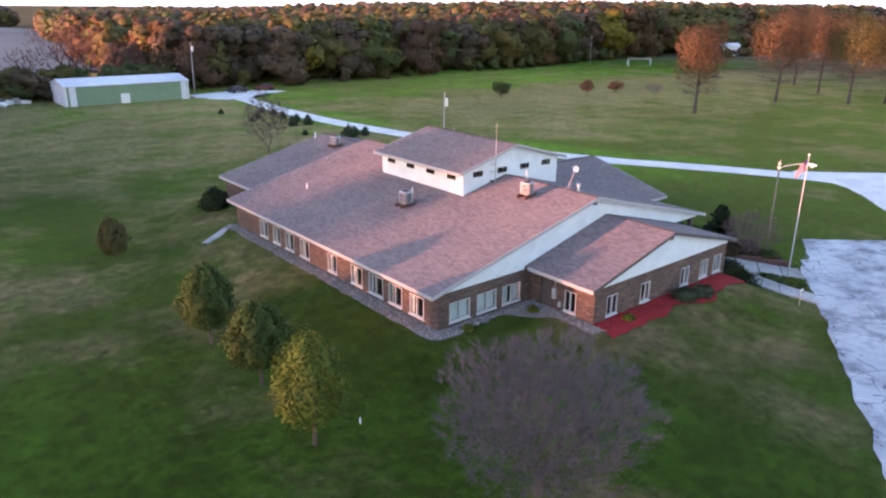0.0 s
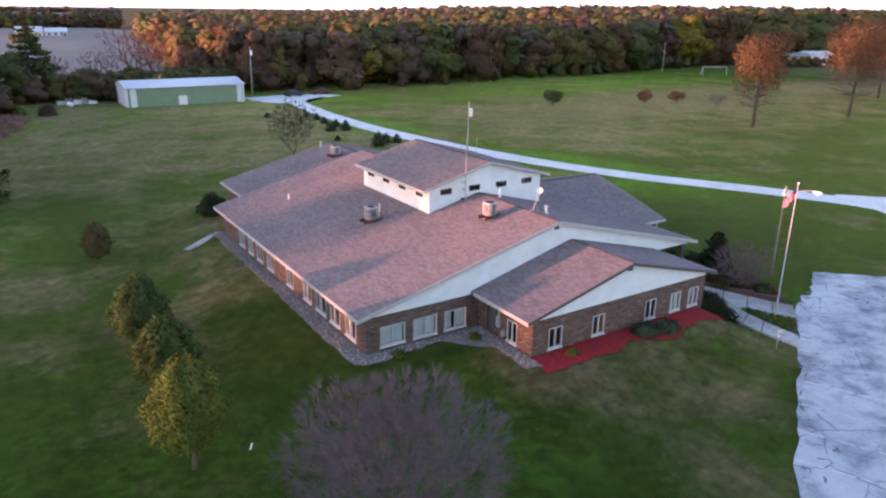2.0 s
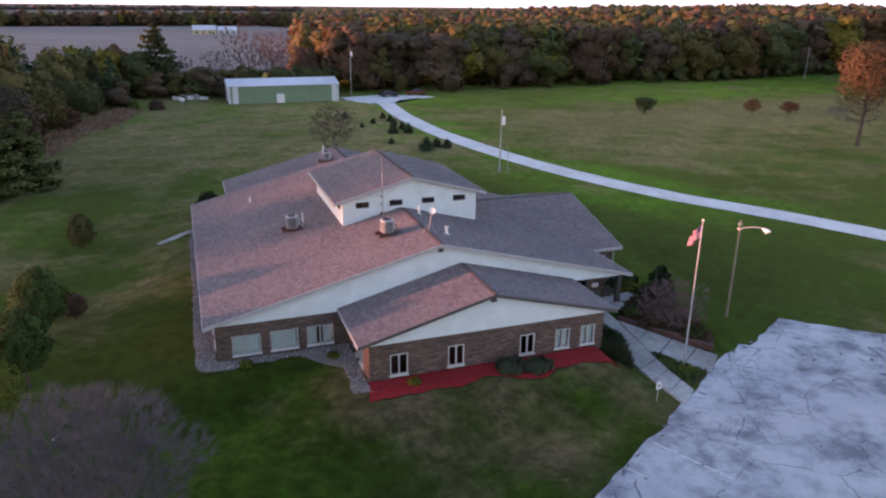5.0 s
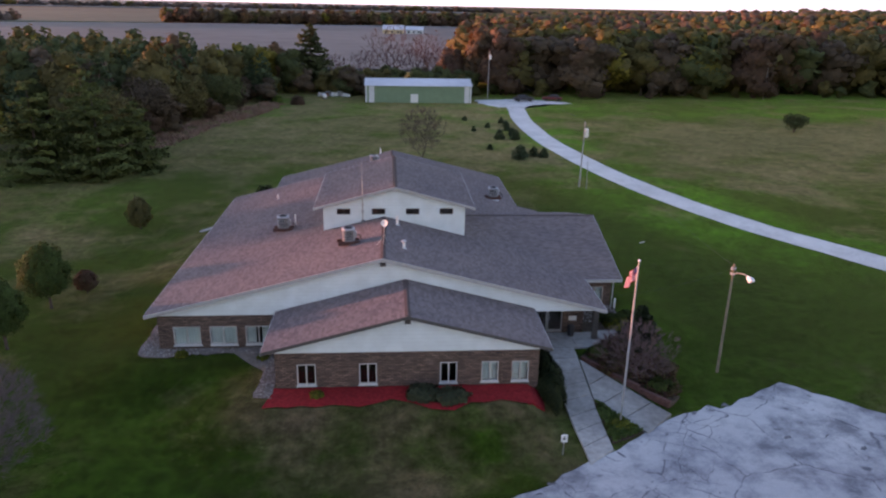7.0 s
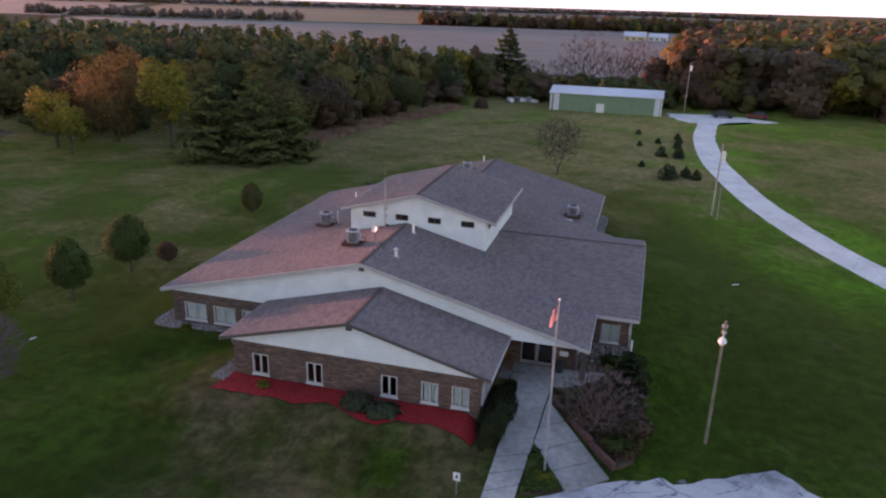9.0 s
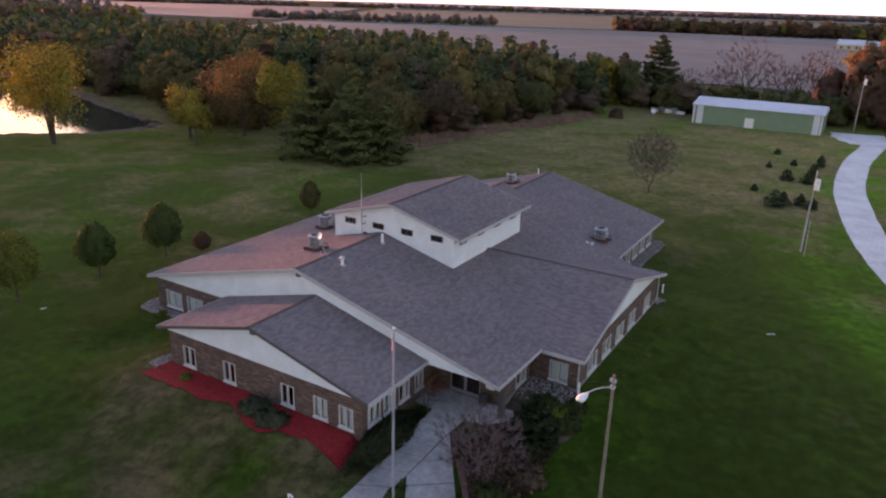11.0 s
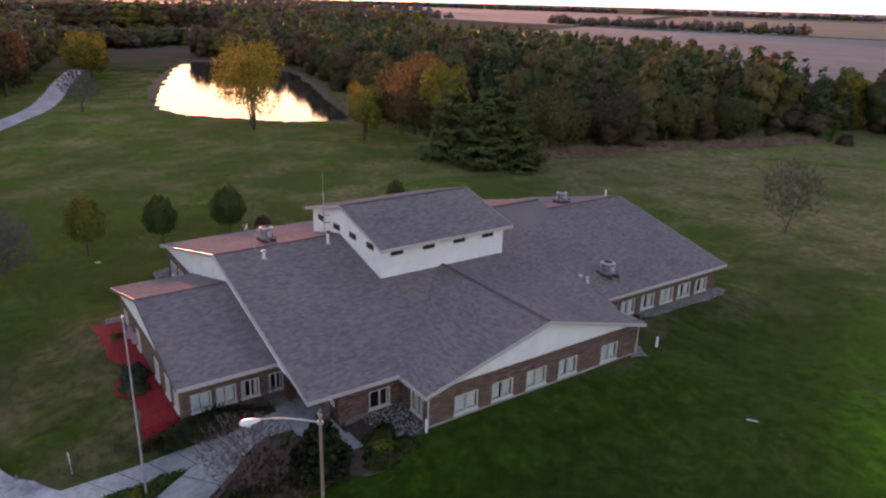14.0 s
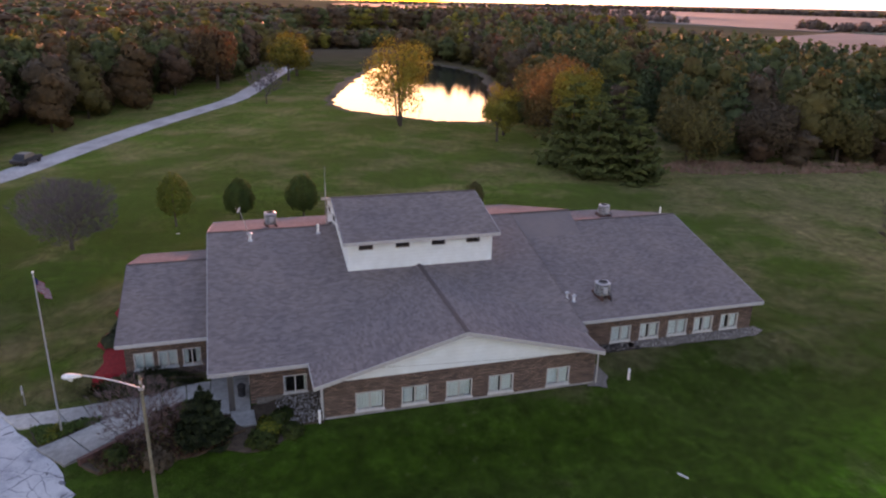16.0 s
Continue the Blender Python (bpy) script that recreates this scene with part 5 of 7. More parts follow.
# street lamp on a wooden pole
LX, LY = 56.18, 25.12
e = base("street_lamp", (LX, LY, gz(LX, LY)), "cobra-head lamp on a curved arm and grey wooden pole", "street lamp")
part("pole", Geo().tube((LX, LY, -1.0), (LX + 0.02, LY, 5.95), 0.085, 0.06, 12), "lamp_wood", e)
HX, HY, HZ = 55.85, 22.85, 6.05
g = Geo()
pts = []
for i in range(9):
    t = i / 8
    pts.append(Vector((LX + (HX - LX) * t, LY + (HY - LY) * t, 5.35 + (HZ - 5.35) * t + 0.12 * math.sin(math.pi * t * 0.9))))
for p, q in zip(pts, pts[1:]):
    g.tube(p, q, 0.032, 0.032, 8)
part("arm", g, "galvanised", e)
d = Vector((HX - LX, HY - LY, 0)).normalized()
s = Vector((-d.y, d.x, 0))
head = Geo()
ringz = []
for t, rw, rh in ((0, 0.05, 0.05), (0.12, 0.09, 0.07), (0.3, 0.16, 0.1), (0.5, 0.19, 0.11), (0.65, 0.15, 0.09), (0.74, 0.05, 0.04)):
    c = Vector((HX, HY, HZ)) + d * (t - 0.1)
    ringz.append([tuple(c + s * rw * math.cos(a) + Vector((0, 0, rh * math.sin(a)))) for a in [i * math.pi / 6 for i in range(12)]])
head.add([p for r in ringz for p in r], [(k * 12 + i, k * 12 + (i + 1) % 12, k * 12 + 12 + (i + 1) % 12, k * 12 + 12 + i) for k in range(5) for i in range(12)] + [tuple(range(11, -1, -1)), tuple(range(60, 72))])
part("lamp_head", head, "white_plastic", e, "white lamp head", smooth=True)
part("lens", Geo().tube(Vector((HX, HY, HZ - 0.07)) + d * 0.32, Vector((HX, HY, HZ - 0.2)) + d * 0.32, 0.13, 0.06, 10), "white_plastic", e)
part("bracket", Geo().box((LX - 0.1, LY - 0.1, 5.3), (LX + 0.1, LY + 0.1, 5.42)), "galvanised", e)
part("fuse_box", Geo().block((LX - 0.13, LY - 0.05, 5.6), (LX + 0.13, LY + 0.05, 5.75), 0.01), "galvanised", e)


def cable(a, b, sag, r=0.012):
    g = Geo()
    a, b = Vector(a), Vector(b)
    pts = [a.lerp(b, i / 14) - Vector((0, 0, sag * 4 * (i / 14) * (1 - i / 14))) for i in range(15)]
    for p, q in zip(pts, pts[1:]):
        g.tube(p, q, r, r, 4, caps=False)
    return g


def utility_pole(x, y, h, label, transformer=False, r=0.095):
    e = base("utility_pole", (x, y, gz(x, y)), label, "utility pole", "utility poles")
    z = gz(x, y)
    part("pole", Geo().tube((x, y, z - 0.3), (x + 0.1, y, z + h), r, r * 0.7, 10), "pole_wood", e)
    if transformer:
        part("transformer", Geo().tube((x + 0.32, y - 0.1, z + h - 1.75), (x + 0.32, y - 0.1, z + h - 0.85), 0.22, 0.22, 14).tube((x + 0.32, y - 0.1, z + h - 0.85), (x + 0.32, y - 0.1, z + h - 0.72), 0.22, 0.12, 14), "white_plastic", e, "pale grey transformer can", smooth=False)
        part("insulator", Geo().tube((x + 0.32, y - 0.1, z + h - 0.72), (x + 0.32, y - 0.1, z + h - 0.5), 0.04, 0.03, 8), "hvac_dark", e)
        part("bracket", Geo().box((x, y - 0.14, z + h - 1.5), (x + 0.15, y - 0.06, z + h - 1.1)), "galvanised", e)
    else:
        part("crossarm", Geo().box((x - 0.5, y - 0.05, z + h - 0.5), (x + 0.6, y + 0.05, z + h - 0.38)), "pole_wood", e)
    return e


utility_pole(59.35, 69.7, 7.6, "weathered wooden utility pole with a transformer", True)
utility_pole(59.2, 151.6, 10.2, "tall wooden utility pole beside the metal shed", True)
utility_pole(124.7, 153.5, 8.6, "distant wooden utility pole before the woods")
utility_pole(195.9, 157, 9.0, "distant wooden utility pole before the woods")
thing("guy_post", Geo().tube((59.8, 68.2, gz(59.8, 68.2) - 0.2), (59.75, 68.3, 2.6), 0.035, 0.03, 8), "pole_wood", "thin wooden post beside the utility pole", "post")
thing("power_cable", cable((59.45, 69.7, 6.4), (LX + 0.02, LY, 5.8), 0.8, 0.005), "hvac_dark", "slack black cable from pole to lamp", "cable")
thing("power_cable", cable((LX + 0.02, LY, 5.7), (49.9, 29.4, 2.2), 0.35, 0.006), "hvac_dark", "slack black cable from lamp to roof", "cable")
thing("power_cable", cable((59.45, 69.7, 6.9), (59.3, 151.6, 9.3), 1.5, 0.008), "hvac_dark", "slack black cable between poles", "cable")


def post_sign(x, y, h=1.15):
    e = base("sign", (x, y, gz(x, y)), "small white parking sign on a thin post", "sign")
    z = gz(x, y)
    part("post", Geo().box((x - 0.025, y - 0.02, z - 0.2), (x + 0.025, y + 0.02, z + h)), "galvanised", e)
    plate = part("plate", Geo().block((x - 0.16, y - 0.045, z + h - 0.42), (x + 0.16, y - 0.022, z + h), 0.008), "white_plastic", e)
    part("marking", Geo().box((x - 0.07, y - 0.05, z + h - 0.28), (x + 0.07, y - 0.046, z + h - 0.2)).box((x - 0.03, y - 0.05, z + h - 0.2), (x + 0.03, y - 0.046, z + h - 0.1)), "hvac_dark", e)
    return e


post_sign(45.23, 17.5)
for x, y, h, lb in ((52.2, 32.6, 0.75, "short white marker post at the corner of the wall"), (51.9, 50.4, 0.72, "short white marker post on the lawn")):
    thing("marker_post", Geo().block((x - 0.06, y - 0.06, gz(x, y) - 0.2), (x + 0.06, y + 0.06, gz(x, y) + h), 0.02), "white_plastic", lb, "marker post", "white marker posts")
for x, y, a, ln, lb in ((59.55, 48.75, 25, 0.55, "short white pipe end lying on the lawn"), (16.0, 23.6, 60, 0.4, "short white pipe end lying on the lawn")):
    z = gz(x, y)
    thing("pipe_end", Geo().tube((x, y, z + 0.02), (x + ln * math.cos(radians(a)), y + ln * math.sin(radians(a)), z + 0.06), 0.035, 0.035, 8), "white_plastic", lb, "pipe", "pipes on the lawn")

# railway-tie edging of the shrub bed
for i in range(3):
    a, b = Vector((48.15, 25.75)).lerp(Vector((51.75, 21.15)), i / 3), Vector((48.15, 25.75)).lerp(Vector((51.75, 21.15)), (i + 1) / 3 - 0.006)
    ang = math.degrees(math.atan2(b.y - a.y, b.x - a.x))
    L = (b - a).length
    zz = min(gw(a.x, a.y), gw(b.x, b.y))
    for k in range(2):
        tagged(part("edging_tie", Geo().block((0, -0.11, 0), (L, 0.11, 0.19), 0.015, 0, pose(a.x + 0.14, a.y + 0.1, zz + 0.2 * k - 0.03, 0, 0, ang)), "railway_tie"), "weathered red-brown timber edging the shrub bed", "timber edging", "bed edging")
thing("planting_bed", sheet([(48.3, 25.9), (51.9, 21.3), (52.6, 22.3), (52.9, 25.0), (52.6, 27.5), (51.5, 28.8), (49.3, 27.2)], 0.16, 21, 0.2, 0.5), "soil", "dark soil bed beside the walk", "planting bed", kind="structure")
thing("planting_bed", sheet([(51.3, 28.7), (52.7, 27.6), (53.3, 29.0), (53.2, 30.6), (52.4, 31.4), (51.0, 30.75), (51.3, 29.6)], 0.05, 23, 0.12, 0.5), "soil", "dark soil bed before the stone corner", "planting bed", kind="structure")
thing("planting_bed", sheet([(47.95, 22.0), (49.75, 19.1), (47.9, 18.3)], 0.06, 22, 0.06, 0.5), "soil", "dark soil bed round the flagpole", "planting bed", kind="structure")
# bin at the door
e = base("waste_bin", (48.3, 28.85, -0.1), "dark round waste bin beside the entrance door", "waste bin")
part("body", Geo().tube((48.3, 28.85, -0.12), (48.3, 28.85, 0.5), 0.19, 0.22, 16), "hvac_dark", e)
part("lid", Geo().tube((48.3, 28.85, 0.5), (48.3, 28.85, 0.6), 0.24, 0.14, 16), "hvac_dark", e)
# bench at the door
e = base("bench", (45.6, 28.6, -0.08), "orange-brown wooden bench beside the entrance", "bench")
for k in range(3):
    part("seat_slat", Geo().block((45.35 + 0.14 * k, 28.0, 0.32), (45.47 + 0.14 * k, 29.2, 0.37), 0.008), "rust", e)
for y in (28.1, 29.05):
    part("leg", Geo().box((45.36, y, -0.09), (45.74, y + 0.08, 0.32)), "rust", e)
for k in range(2):
    part("back_slat", Geo().block((45.24, 28.0, 0.5 + 0.17 * k), (45.3, 29.2, 0.63 + 0.17 * k), 0.008), "rust", e)
part("back_post", Geo().box((45.24, 28.1, -0.09), (45.32, 28.18, 0.85)), "rust", e)
part("back_post", Geo().box((45.24, 29.05, -0.09), (45.32, 29.13, 0.85)), "rust", e)

# ---- metal shed ----
SX0, SX1, SY0, SY1, SZ, ST, SR = 32.1, 54.5, 142.4, 152.0, -1.0, 2.75, 3.45
shed = base("metal_shed", (43, 147, SZ), "long pale green metal shed with white corner doors and bluish roof", "shed")
part("wall", Geo().box((SX0 + 1.9, SY0, SZ), (SX1 - 1.5, SY0 + 0.12, ST)), "shed_green", shed, "pale green ribbed metal wall")
part("wall", Geo().box((SX0, SY0 + 0.13, SZ), (SX0 + 0.12, SY1, ST)), "shed_white", shed)
part("wall", Geo().box((SX1 - 0.12, SY0 + 0.13, SZ), (SX1, SY1, ST)), "shed_green", shed)
part("wall", Geo().box((SX0 + 0.13, SY1 - 0.12, SZ), (SX1 - 0.13, SY1, ST)), "shed_green", shed)
part("corner_door", Geo().box((SX0, SY0 - 0.02, SZ), (SX0 + 0.35, SY0 + 0.12, ST)).box((SX0 + 0.75, SY0 - 0.04, SZ), (SX0 + 1.88, SY0 + 0.1, ST)), "shed_white", shed, "white metal door panel")
part("wall", Geo().box((SX0 + 0.36, SY0, SZ), (SX0 + 0.74, SY0 + 0.12, ST)), "shed_green", shed)
part("corner_door", Geo().box((SX1 - 1.48, SY0 - 0.04, SZ), (SX1 - 0.45, SY0 + 0.1, ST)).box((SX1 - 0.3, SY0 - 0.02, SZ), (SX1, SY0 + 0.12, ST)), "shed_white", shed, "white metal door panel")
part("wall", Geo().box((SX1 - 0.449, SY0, SZ), (SX1 - 0.301, SY0 + 0.12, ST)), "shed_green", shed)
part("door", Geo().block((41.6, SY0 - 0.06, SZ + 0.15), (43.2, SY0 - 0.003, SZ + 2.0), 0.01), "white_plastic", shed, "plain white door")
ym = (SY0 + SY1) / 2
part("roof", Geo().add([(SX0 - 0.2, SY0 - 0.3, ST), (SX1 + 0.2, SY0 - 0.3, ST), (SX1 + 0.2, ym, SR + 0.35), (SX0 - 0.2, ym, SR + 0.35), (SX1 + 0.2, SY1 + 0.3, ST), (SX0 - 0.2, SY1 + 0.3, ST),
                        (SX0 - 0.2, SY0 - 0.3, ST - 0.12), (SX1 + 0.2, SY0 - 0.3, ST - 0.12), (SX1 + 0.2, SY1 + 0.3, ST - 0.12), (SX0 - 0.2, SY1 + 0.3, ST - 0.12)],
                       [(0, 1, 2, 3), (3, 2, 4, 5), (6, 7, 1, 0), (8, 9, 5, 4), (7, 8, 4, 2, 1), (9, 6, 0, 3, 5), (9, 8, 7, 6)]), "shed_roof", shed, "pale blue-white metal roof")
for i in range(12):
    x = SX0 + 0.9 + i * 1.87
    g = Geo()
    v = [(x - 0.03, SY0 - 0.28, ST + 0.02), (x + 0.03, SY0 - 0.28, ST + 0.02), (x + 0.03, ym, SR + 0.37), (x - 0.03, ym, SR + 0.37)]
    g.add(v + [(a, b, c + 0.04) for a, b, c in v], [(3, 2, 1, 0), (4, 5, 6, 7), (0, 1, 5, 4), (1, 2, 6, 5), (2, 3, 7, 6), (3, 0, 4, 7)])
    part("roof_seam", g, "shed_roof", shed)

# soccer goal on the far field
e = base("soccer_goal", (203, 142.3, gz(203, 142)), "white soccer goal frame on the far field", "soccer goal")
a, b, z = Vector((199.5, 144.2, gz(200, 144))), Vector((206.6, 140.7, gz(206, 141)))  , 2.35
for p in (a, b):
    part("post", Geo().tube((p.x, p.y, -1.2), (p.x, p.y, -0.8 + z), 0.07, 0.07), "white_plastic", e)
    part("brace", Geo().tube((p.x + 0.7, p.y + 1.6, -1.0), (p.x, p.y, -0.8 + z), 0.05, 0.05), "white_plastic", e)
part("crossbar", Geo().tube((a.x, a.y, -0.8 + z), (b.x, b.y, -0.8 + z), 0.07, 0.07), "white_plastic", e)


def car(x, y, turn, mat, label, L=4.4):
    """A small parked car, far off: shaped body, glasshouse and four wheels."""
    e = base("car", pose(x, y, gz(x, y) + 0.05, 0, 0, turn), label, "car", "parked cars")
    m = e.matrix_world
    prof = [(-L / 2, 0.35), (-L / 2, 0.75), (-L / 2 + 0.9, 0.9), (L / 2 - 1.2, 0.95), (L / 2 - 0.1, 0.8), (L / 2, 0.4)]
    g = Geo()
    n = len(prof)
    g.add([(a, s * 0.85, b) for s in (-1, 1) for a, b in prof], [tuple(range(n)), tuple(range(2 * n - 1, n - 1, -1))] + [(i, n + i, n + (i + 1) % n, (i + 1) % n) for i in range(n)])
    part("body", g, mat, e).matrix_basis = m
    cab = [(-L / 2 + 0.5, 0.9), (-L / 2 + 1.0, 1.4), (L / 2 - 1.9, 1.42), (L / 2 - 1.1, 0.93)]
    g = Geo().add([(a, s * (0.8 if b < 1 else 0.65), b) for s in (-1, 1) for a, b in cab], [(0, 1, 2, 3), (7, 6, 5, 4), (0, 4, 5, 1), (1, 5, 6, 2), (2, 6, 7, 3)])
    part("cabin", g, "car_dark", e).matrix_basis = m
    for a in (-L / 2 + 0.8, L / 2 - 0.85):
        for s in (-0.86, 0.66):
            part("wheel", Geo().tube((a, s, 0.31), (a, s + 0.2, 0.31), 0.31, 0.31, 14), "rubber", e).matrix_basis = m
    return e


car(66.5, 146.3, 5, "car_dark", "dark parked car in the gravel yard")
car(-18.6, 3.4, 160, "car_dark", "dark parked car at the side of the gravel lane")
car(73.0, 147.2, 170, "car_red", "dark red parked car in the gravel yard")


def farmhouse(x, y, turn, L, D, h, rise_, wall_mat, roof_mat, label, category="house"):
    """A far gabled building: walls, roof, door and windows."""
    e = base("farmhouse" if category == "house" else "mobile_home", pose(x, y, gz(x, y) - 0.05, 0, 0, turn), label, category, "far buildings")
    m = e.matrix_world
    part("wall", Geo().add([(-L / 2, -D / 2, -0.3), (L / 2, -D / 2, -0.3), (L / 2, D / 2, -0.3), (-L / 2, D / 2, -0.3), (-L / 2, -D / 2, h), (L / 2, -D / 2, h), (L / 2, D / 2, h), (-L / 2, D / 2, h), (-L / 2, 0, h + rise_), (L / 2, 0, h + rise_)],
                           [(3, 2, 1, 0), (0, 1, 5, 4), (2, 3, 7, 6), (1, 2, 6, 9, 5), (3, 0, 4, 8, 7), (4, 5, 9, 8), (6, 7, 8, 9)]), wall_mat, e).matrix_basis = m
    o, k = 0.4, 0.4 * rise_ / (D / 2)
    for s in (-1, 1):
        v = [(-L / 2 - o, s * (D / 2 + o), h - k + 0.02), (L / 2 + o, s * (D / 2 + o), h - k + 0.02), (L / 2 + o, 0, h + rise_ + 0.02), (-L / 2 - o, 0, h + rise_ + 0.02)]
        part("roof", Geo().add(v + [(a, b, c + 0.15) for a, b, c in v], [(3, 2, 1, 0), (4, 5, 6, 7), (0, 1, 5, 4), (1, 2, 6, 5), (2, 3, 7, 6), (3, 0, 4, 7)]), roof_mat, e).matrix_basis = m
    for i in range(3):
        a = -L / 2 + L * (i + 0.6) / 3.4
        part("window", Geo().block((a - 0.6, -D / 2 - 0.06, 1.0), (a + 0.6, -D / 2 - 0.003, 2.2), 0.02), "hvac_dark", e).matrix_basis = m
    part("door", Geo().block((L * 0.36, -D / 2 - 0.06, 0.0), (L * 0.36 + 1.0, -D / 2 - 0.003, 2.0), 0.02), "dark_trim", e).matrix_basis = m
    return e


farmhouse(40, 476, -6, 13, 8, 3.2, 2.4, "cream_paint", "shed_roof", "cream farm building across the harvested field")
farmhouse(54, 480, -6, 11, 8, 3.0, 1.8, "white_plastic", "shed_roof", "white farm building across the harvested field")
farmhouse(84, 740, 0, 16, 10, 3.6, 2.6, "white_plastic", "shed_roof", "distant white farm building")
farmhouse(109, 702, 0, 14, 9, 3.4, 2.4, "white_plastic", "rust", "distant white farm building")
farmhouse(273, 161, -32, 10.5, 5, 3.4, 0.9, "tan_paint", "hvac_grey", "tan mobile home at the edge of the far woods", "mobile home")
farmhouse(289, 162, -32, 11, 5, 3.8, 0.9, "shed_white", "shed_roof", "pale blue-white mobile home at the edge of the far woods", "mobile home")
car(276, 152, -30, "white_plastic", "white parked car before the mobile homes")
# discarded things beside the hedge
e = base("propane_tank", (23.1, 147.6, gz(23.1, 147.6)), "small white gas tank on the grass beside the shed", "gas tank")
g = Geo()
for (a, q), (b, w) in zip(((-0.75, 0.12), (-0.6, 0.36), (-0.35, 0.45), (0.35, 0.45), (0.6, 0.36)), ((-0.6, 0.36), (-0.35, 0.45), (0.35, 0.45), (0.6, 0.36), (0.75, 0.12))):
    g.tube((23.1 + 0.5 * a, 147.6 - 0.87 * a, -0.2), (23.1 + 0.5 * b, 147.6 - 0.87 * b, -0.2), q, w, 14, caps=abs(a) > 0.7 or abs(b) > 0.7)
part("tank", g, "white_plastic", e, smooth=False)
for a in (-0.45, 0.45):
    part("leg", Geo().box((23.1 + 0.5 * a - 0.2, 147.6 - 0.87 * a - 0.1, -0.95), (23.1 + 0.5 * a + 0.2, 147.6 - 0.87 * a + 0.1, -0.45)), "hvac_grey", e)
e = base("scrap_pile", (24.6, 152.4, gz(24.6, 152.4)), "heap of pale scrap panels and barrels by the hedge", "scrap pile")
for i, (dx, dy, w, h, a, mt) in enumerate(((-2.6, 0.0, 1.6, 0.7, 15, "galvanised"), (-1.0, 0.5, 1.3, 1.0, -20, "hvac_grey"), (0.3, -0.2, 1.2, 0.8, 40, "white_plastic"), (1.5, 0.3, 1.5, 1.1, -35, "galvanised"), (2.9, -0.3, 1.6, 0.6, 10, "white_plastic"))):
    part("panel", Geo().block((-w / 2, -0.45, -0.2), (w / 2, 0.45, h), 0.06, 0, pose(24.6 + dx, 152.4 + dy, -0.8, 0, 9 * (-1) ** i, a)), mt, e)
part("barrel", Geo().tube((23.4, 151.2, -0.85), (23.4, 151.2, 0.05), 0.3, 0.3, 14), "rust", e)

# ---- plants ----
rng = np.random.default_rng(7)


def leaf_quads(c, size, rs, stretch=1.0, flat=0.0, out=None, jitter=0.6, face=None):
    """Bent leaf sprays at the points c: two triangles each. out: the way they face, more or less; else any way. flat: 1 lies level."""
    n = len(c)
    if out is None:
        k = rs.normal(size=(n, 3))
        k[:, 2] += 2.5 * flat
    else:
        k = out + rs.normal(size=(n, 3)) * jitter
    k /= np.linalg.norm(k, axis=1)[:, None] + 1e-9
    if face is not None:
        k *= np.where((k * face).sum(1) < 0, -1.0, 1.0)[:, None]
    a = rs.normal(size=(n, 3))
    a -= k * (a * k).sum(1)[:, None]
    a /= np.linalg.norm(a, axis=1)[:, None] + 1e-9
    b = np.cross(k, a)
    s = (size * rs.uniform(0.6, 1.35, n))[:, None]
    p0, p2 = c - a * s * stretch * 0.5, c + a * s * stretch * 0.5
    lift = k * s * 0.14
    p1, p3 = c + b * s * 0.45 + lift, c - b * s * 0.45 + lift
    v = np.stack([p0, p1, p2, p3], 1).reshape(-1, 3)
    i = np.arange(n)[:, None] * 4
    f = np.concatenate([i + [0, 2, 1], i + [0, 3, 2]], 1).reshape(-1, 3)
    w = out if face is None else face
    w = k if w is None else w * 0.85 + k * 0.28
    w = w / (np.linalg.norm(w, axis=1)[:, None] + 1e-9)
    return v, f, np.repeat(w, 4, 0)


def crown_points(n, r, h, rs, lumps=16, top=0.35, gap=0.25):
    """Points over the lumps of a broadleaf crown of radius r and height h, its foot at z = 0."""
    cs = []
    for i in range(lumps):
        t = (i + 0.5) / lumps
        a = i * 2.4 + rs.uniform(-0.4, 0.4)
        z = 0.16 + 0.7 * rs.uniform(0, 1) ** 0.9
        ring = math.sqrt(max(0.02, 1 - ((z - 0.45) / 0.62) ** 2)) * rs.uniform(0.45, 0.78)
        cs.append((ring * math.cos(a) * r, ring * math.sin(a) * r, z * h, rs.uniform(0.30, 0.46) * r))
    cs.append((0, 0, 0.78 * h, top * r))
    cs.append((0, 0, 0.45 * h, 0.5 * r))
    cs = np.array(cs)
    pick = rs.choice(len(cs), n, p=cs[:, 3] ** 2 / (cs[:, 3] ** 2).sum())
    d = rs.normal(size=(n, 3))
    d /= np.linalg.norm(d, axis=1)[:, None]
    rad = cs[pick, 3] * (1 - gap * rs.uniform(0, 1, n) ** 1.5) * rs.uniform(0.9, 1.12, n)
    p = cs[pick, :3] + d * rad[:, None] * np.array([1, 1, 0.85 * min(1.4, h / (2 * r) + 0.35)])
    w = (p - np.array([0, 0, 0.35 * h])) / np.array([r, r, 0.65 * h])
    d = 0.55 * d + 0.75 * w
    d /= np.linalg.norm(d, axis=1)[:, None] + 1e-9
    ok = p[:, 2] > 0.01 * h
    return p[ok], d[ok]


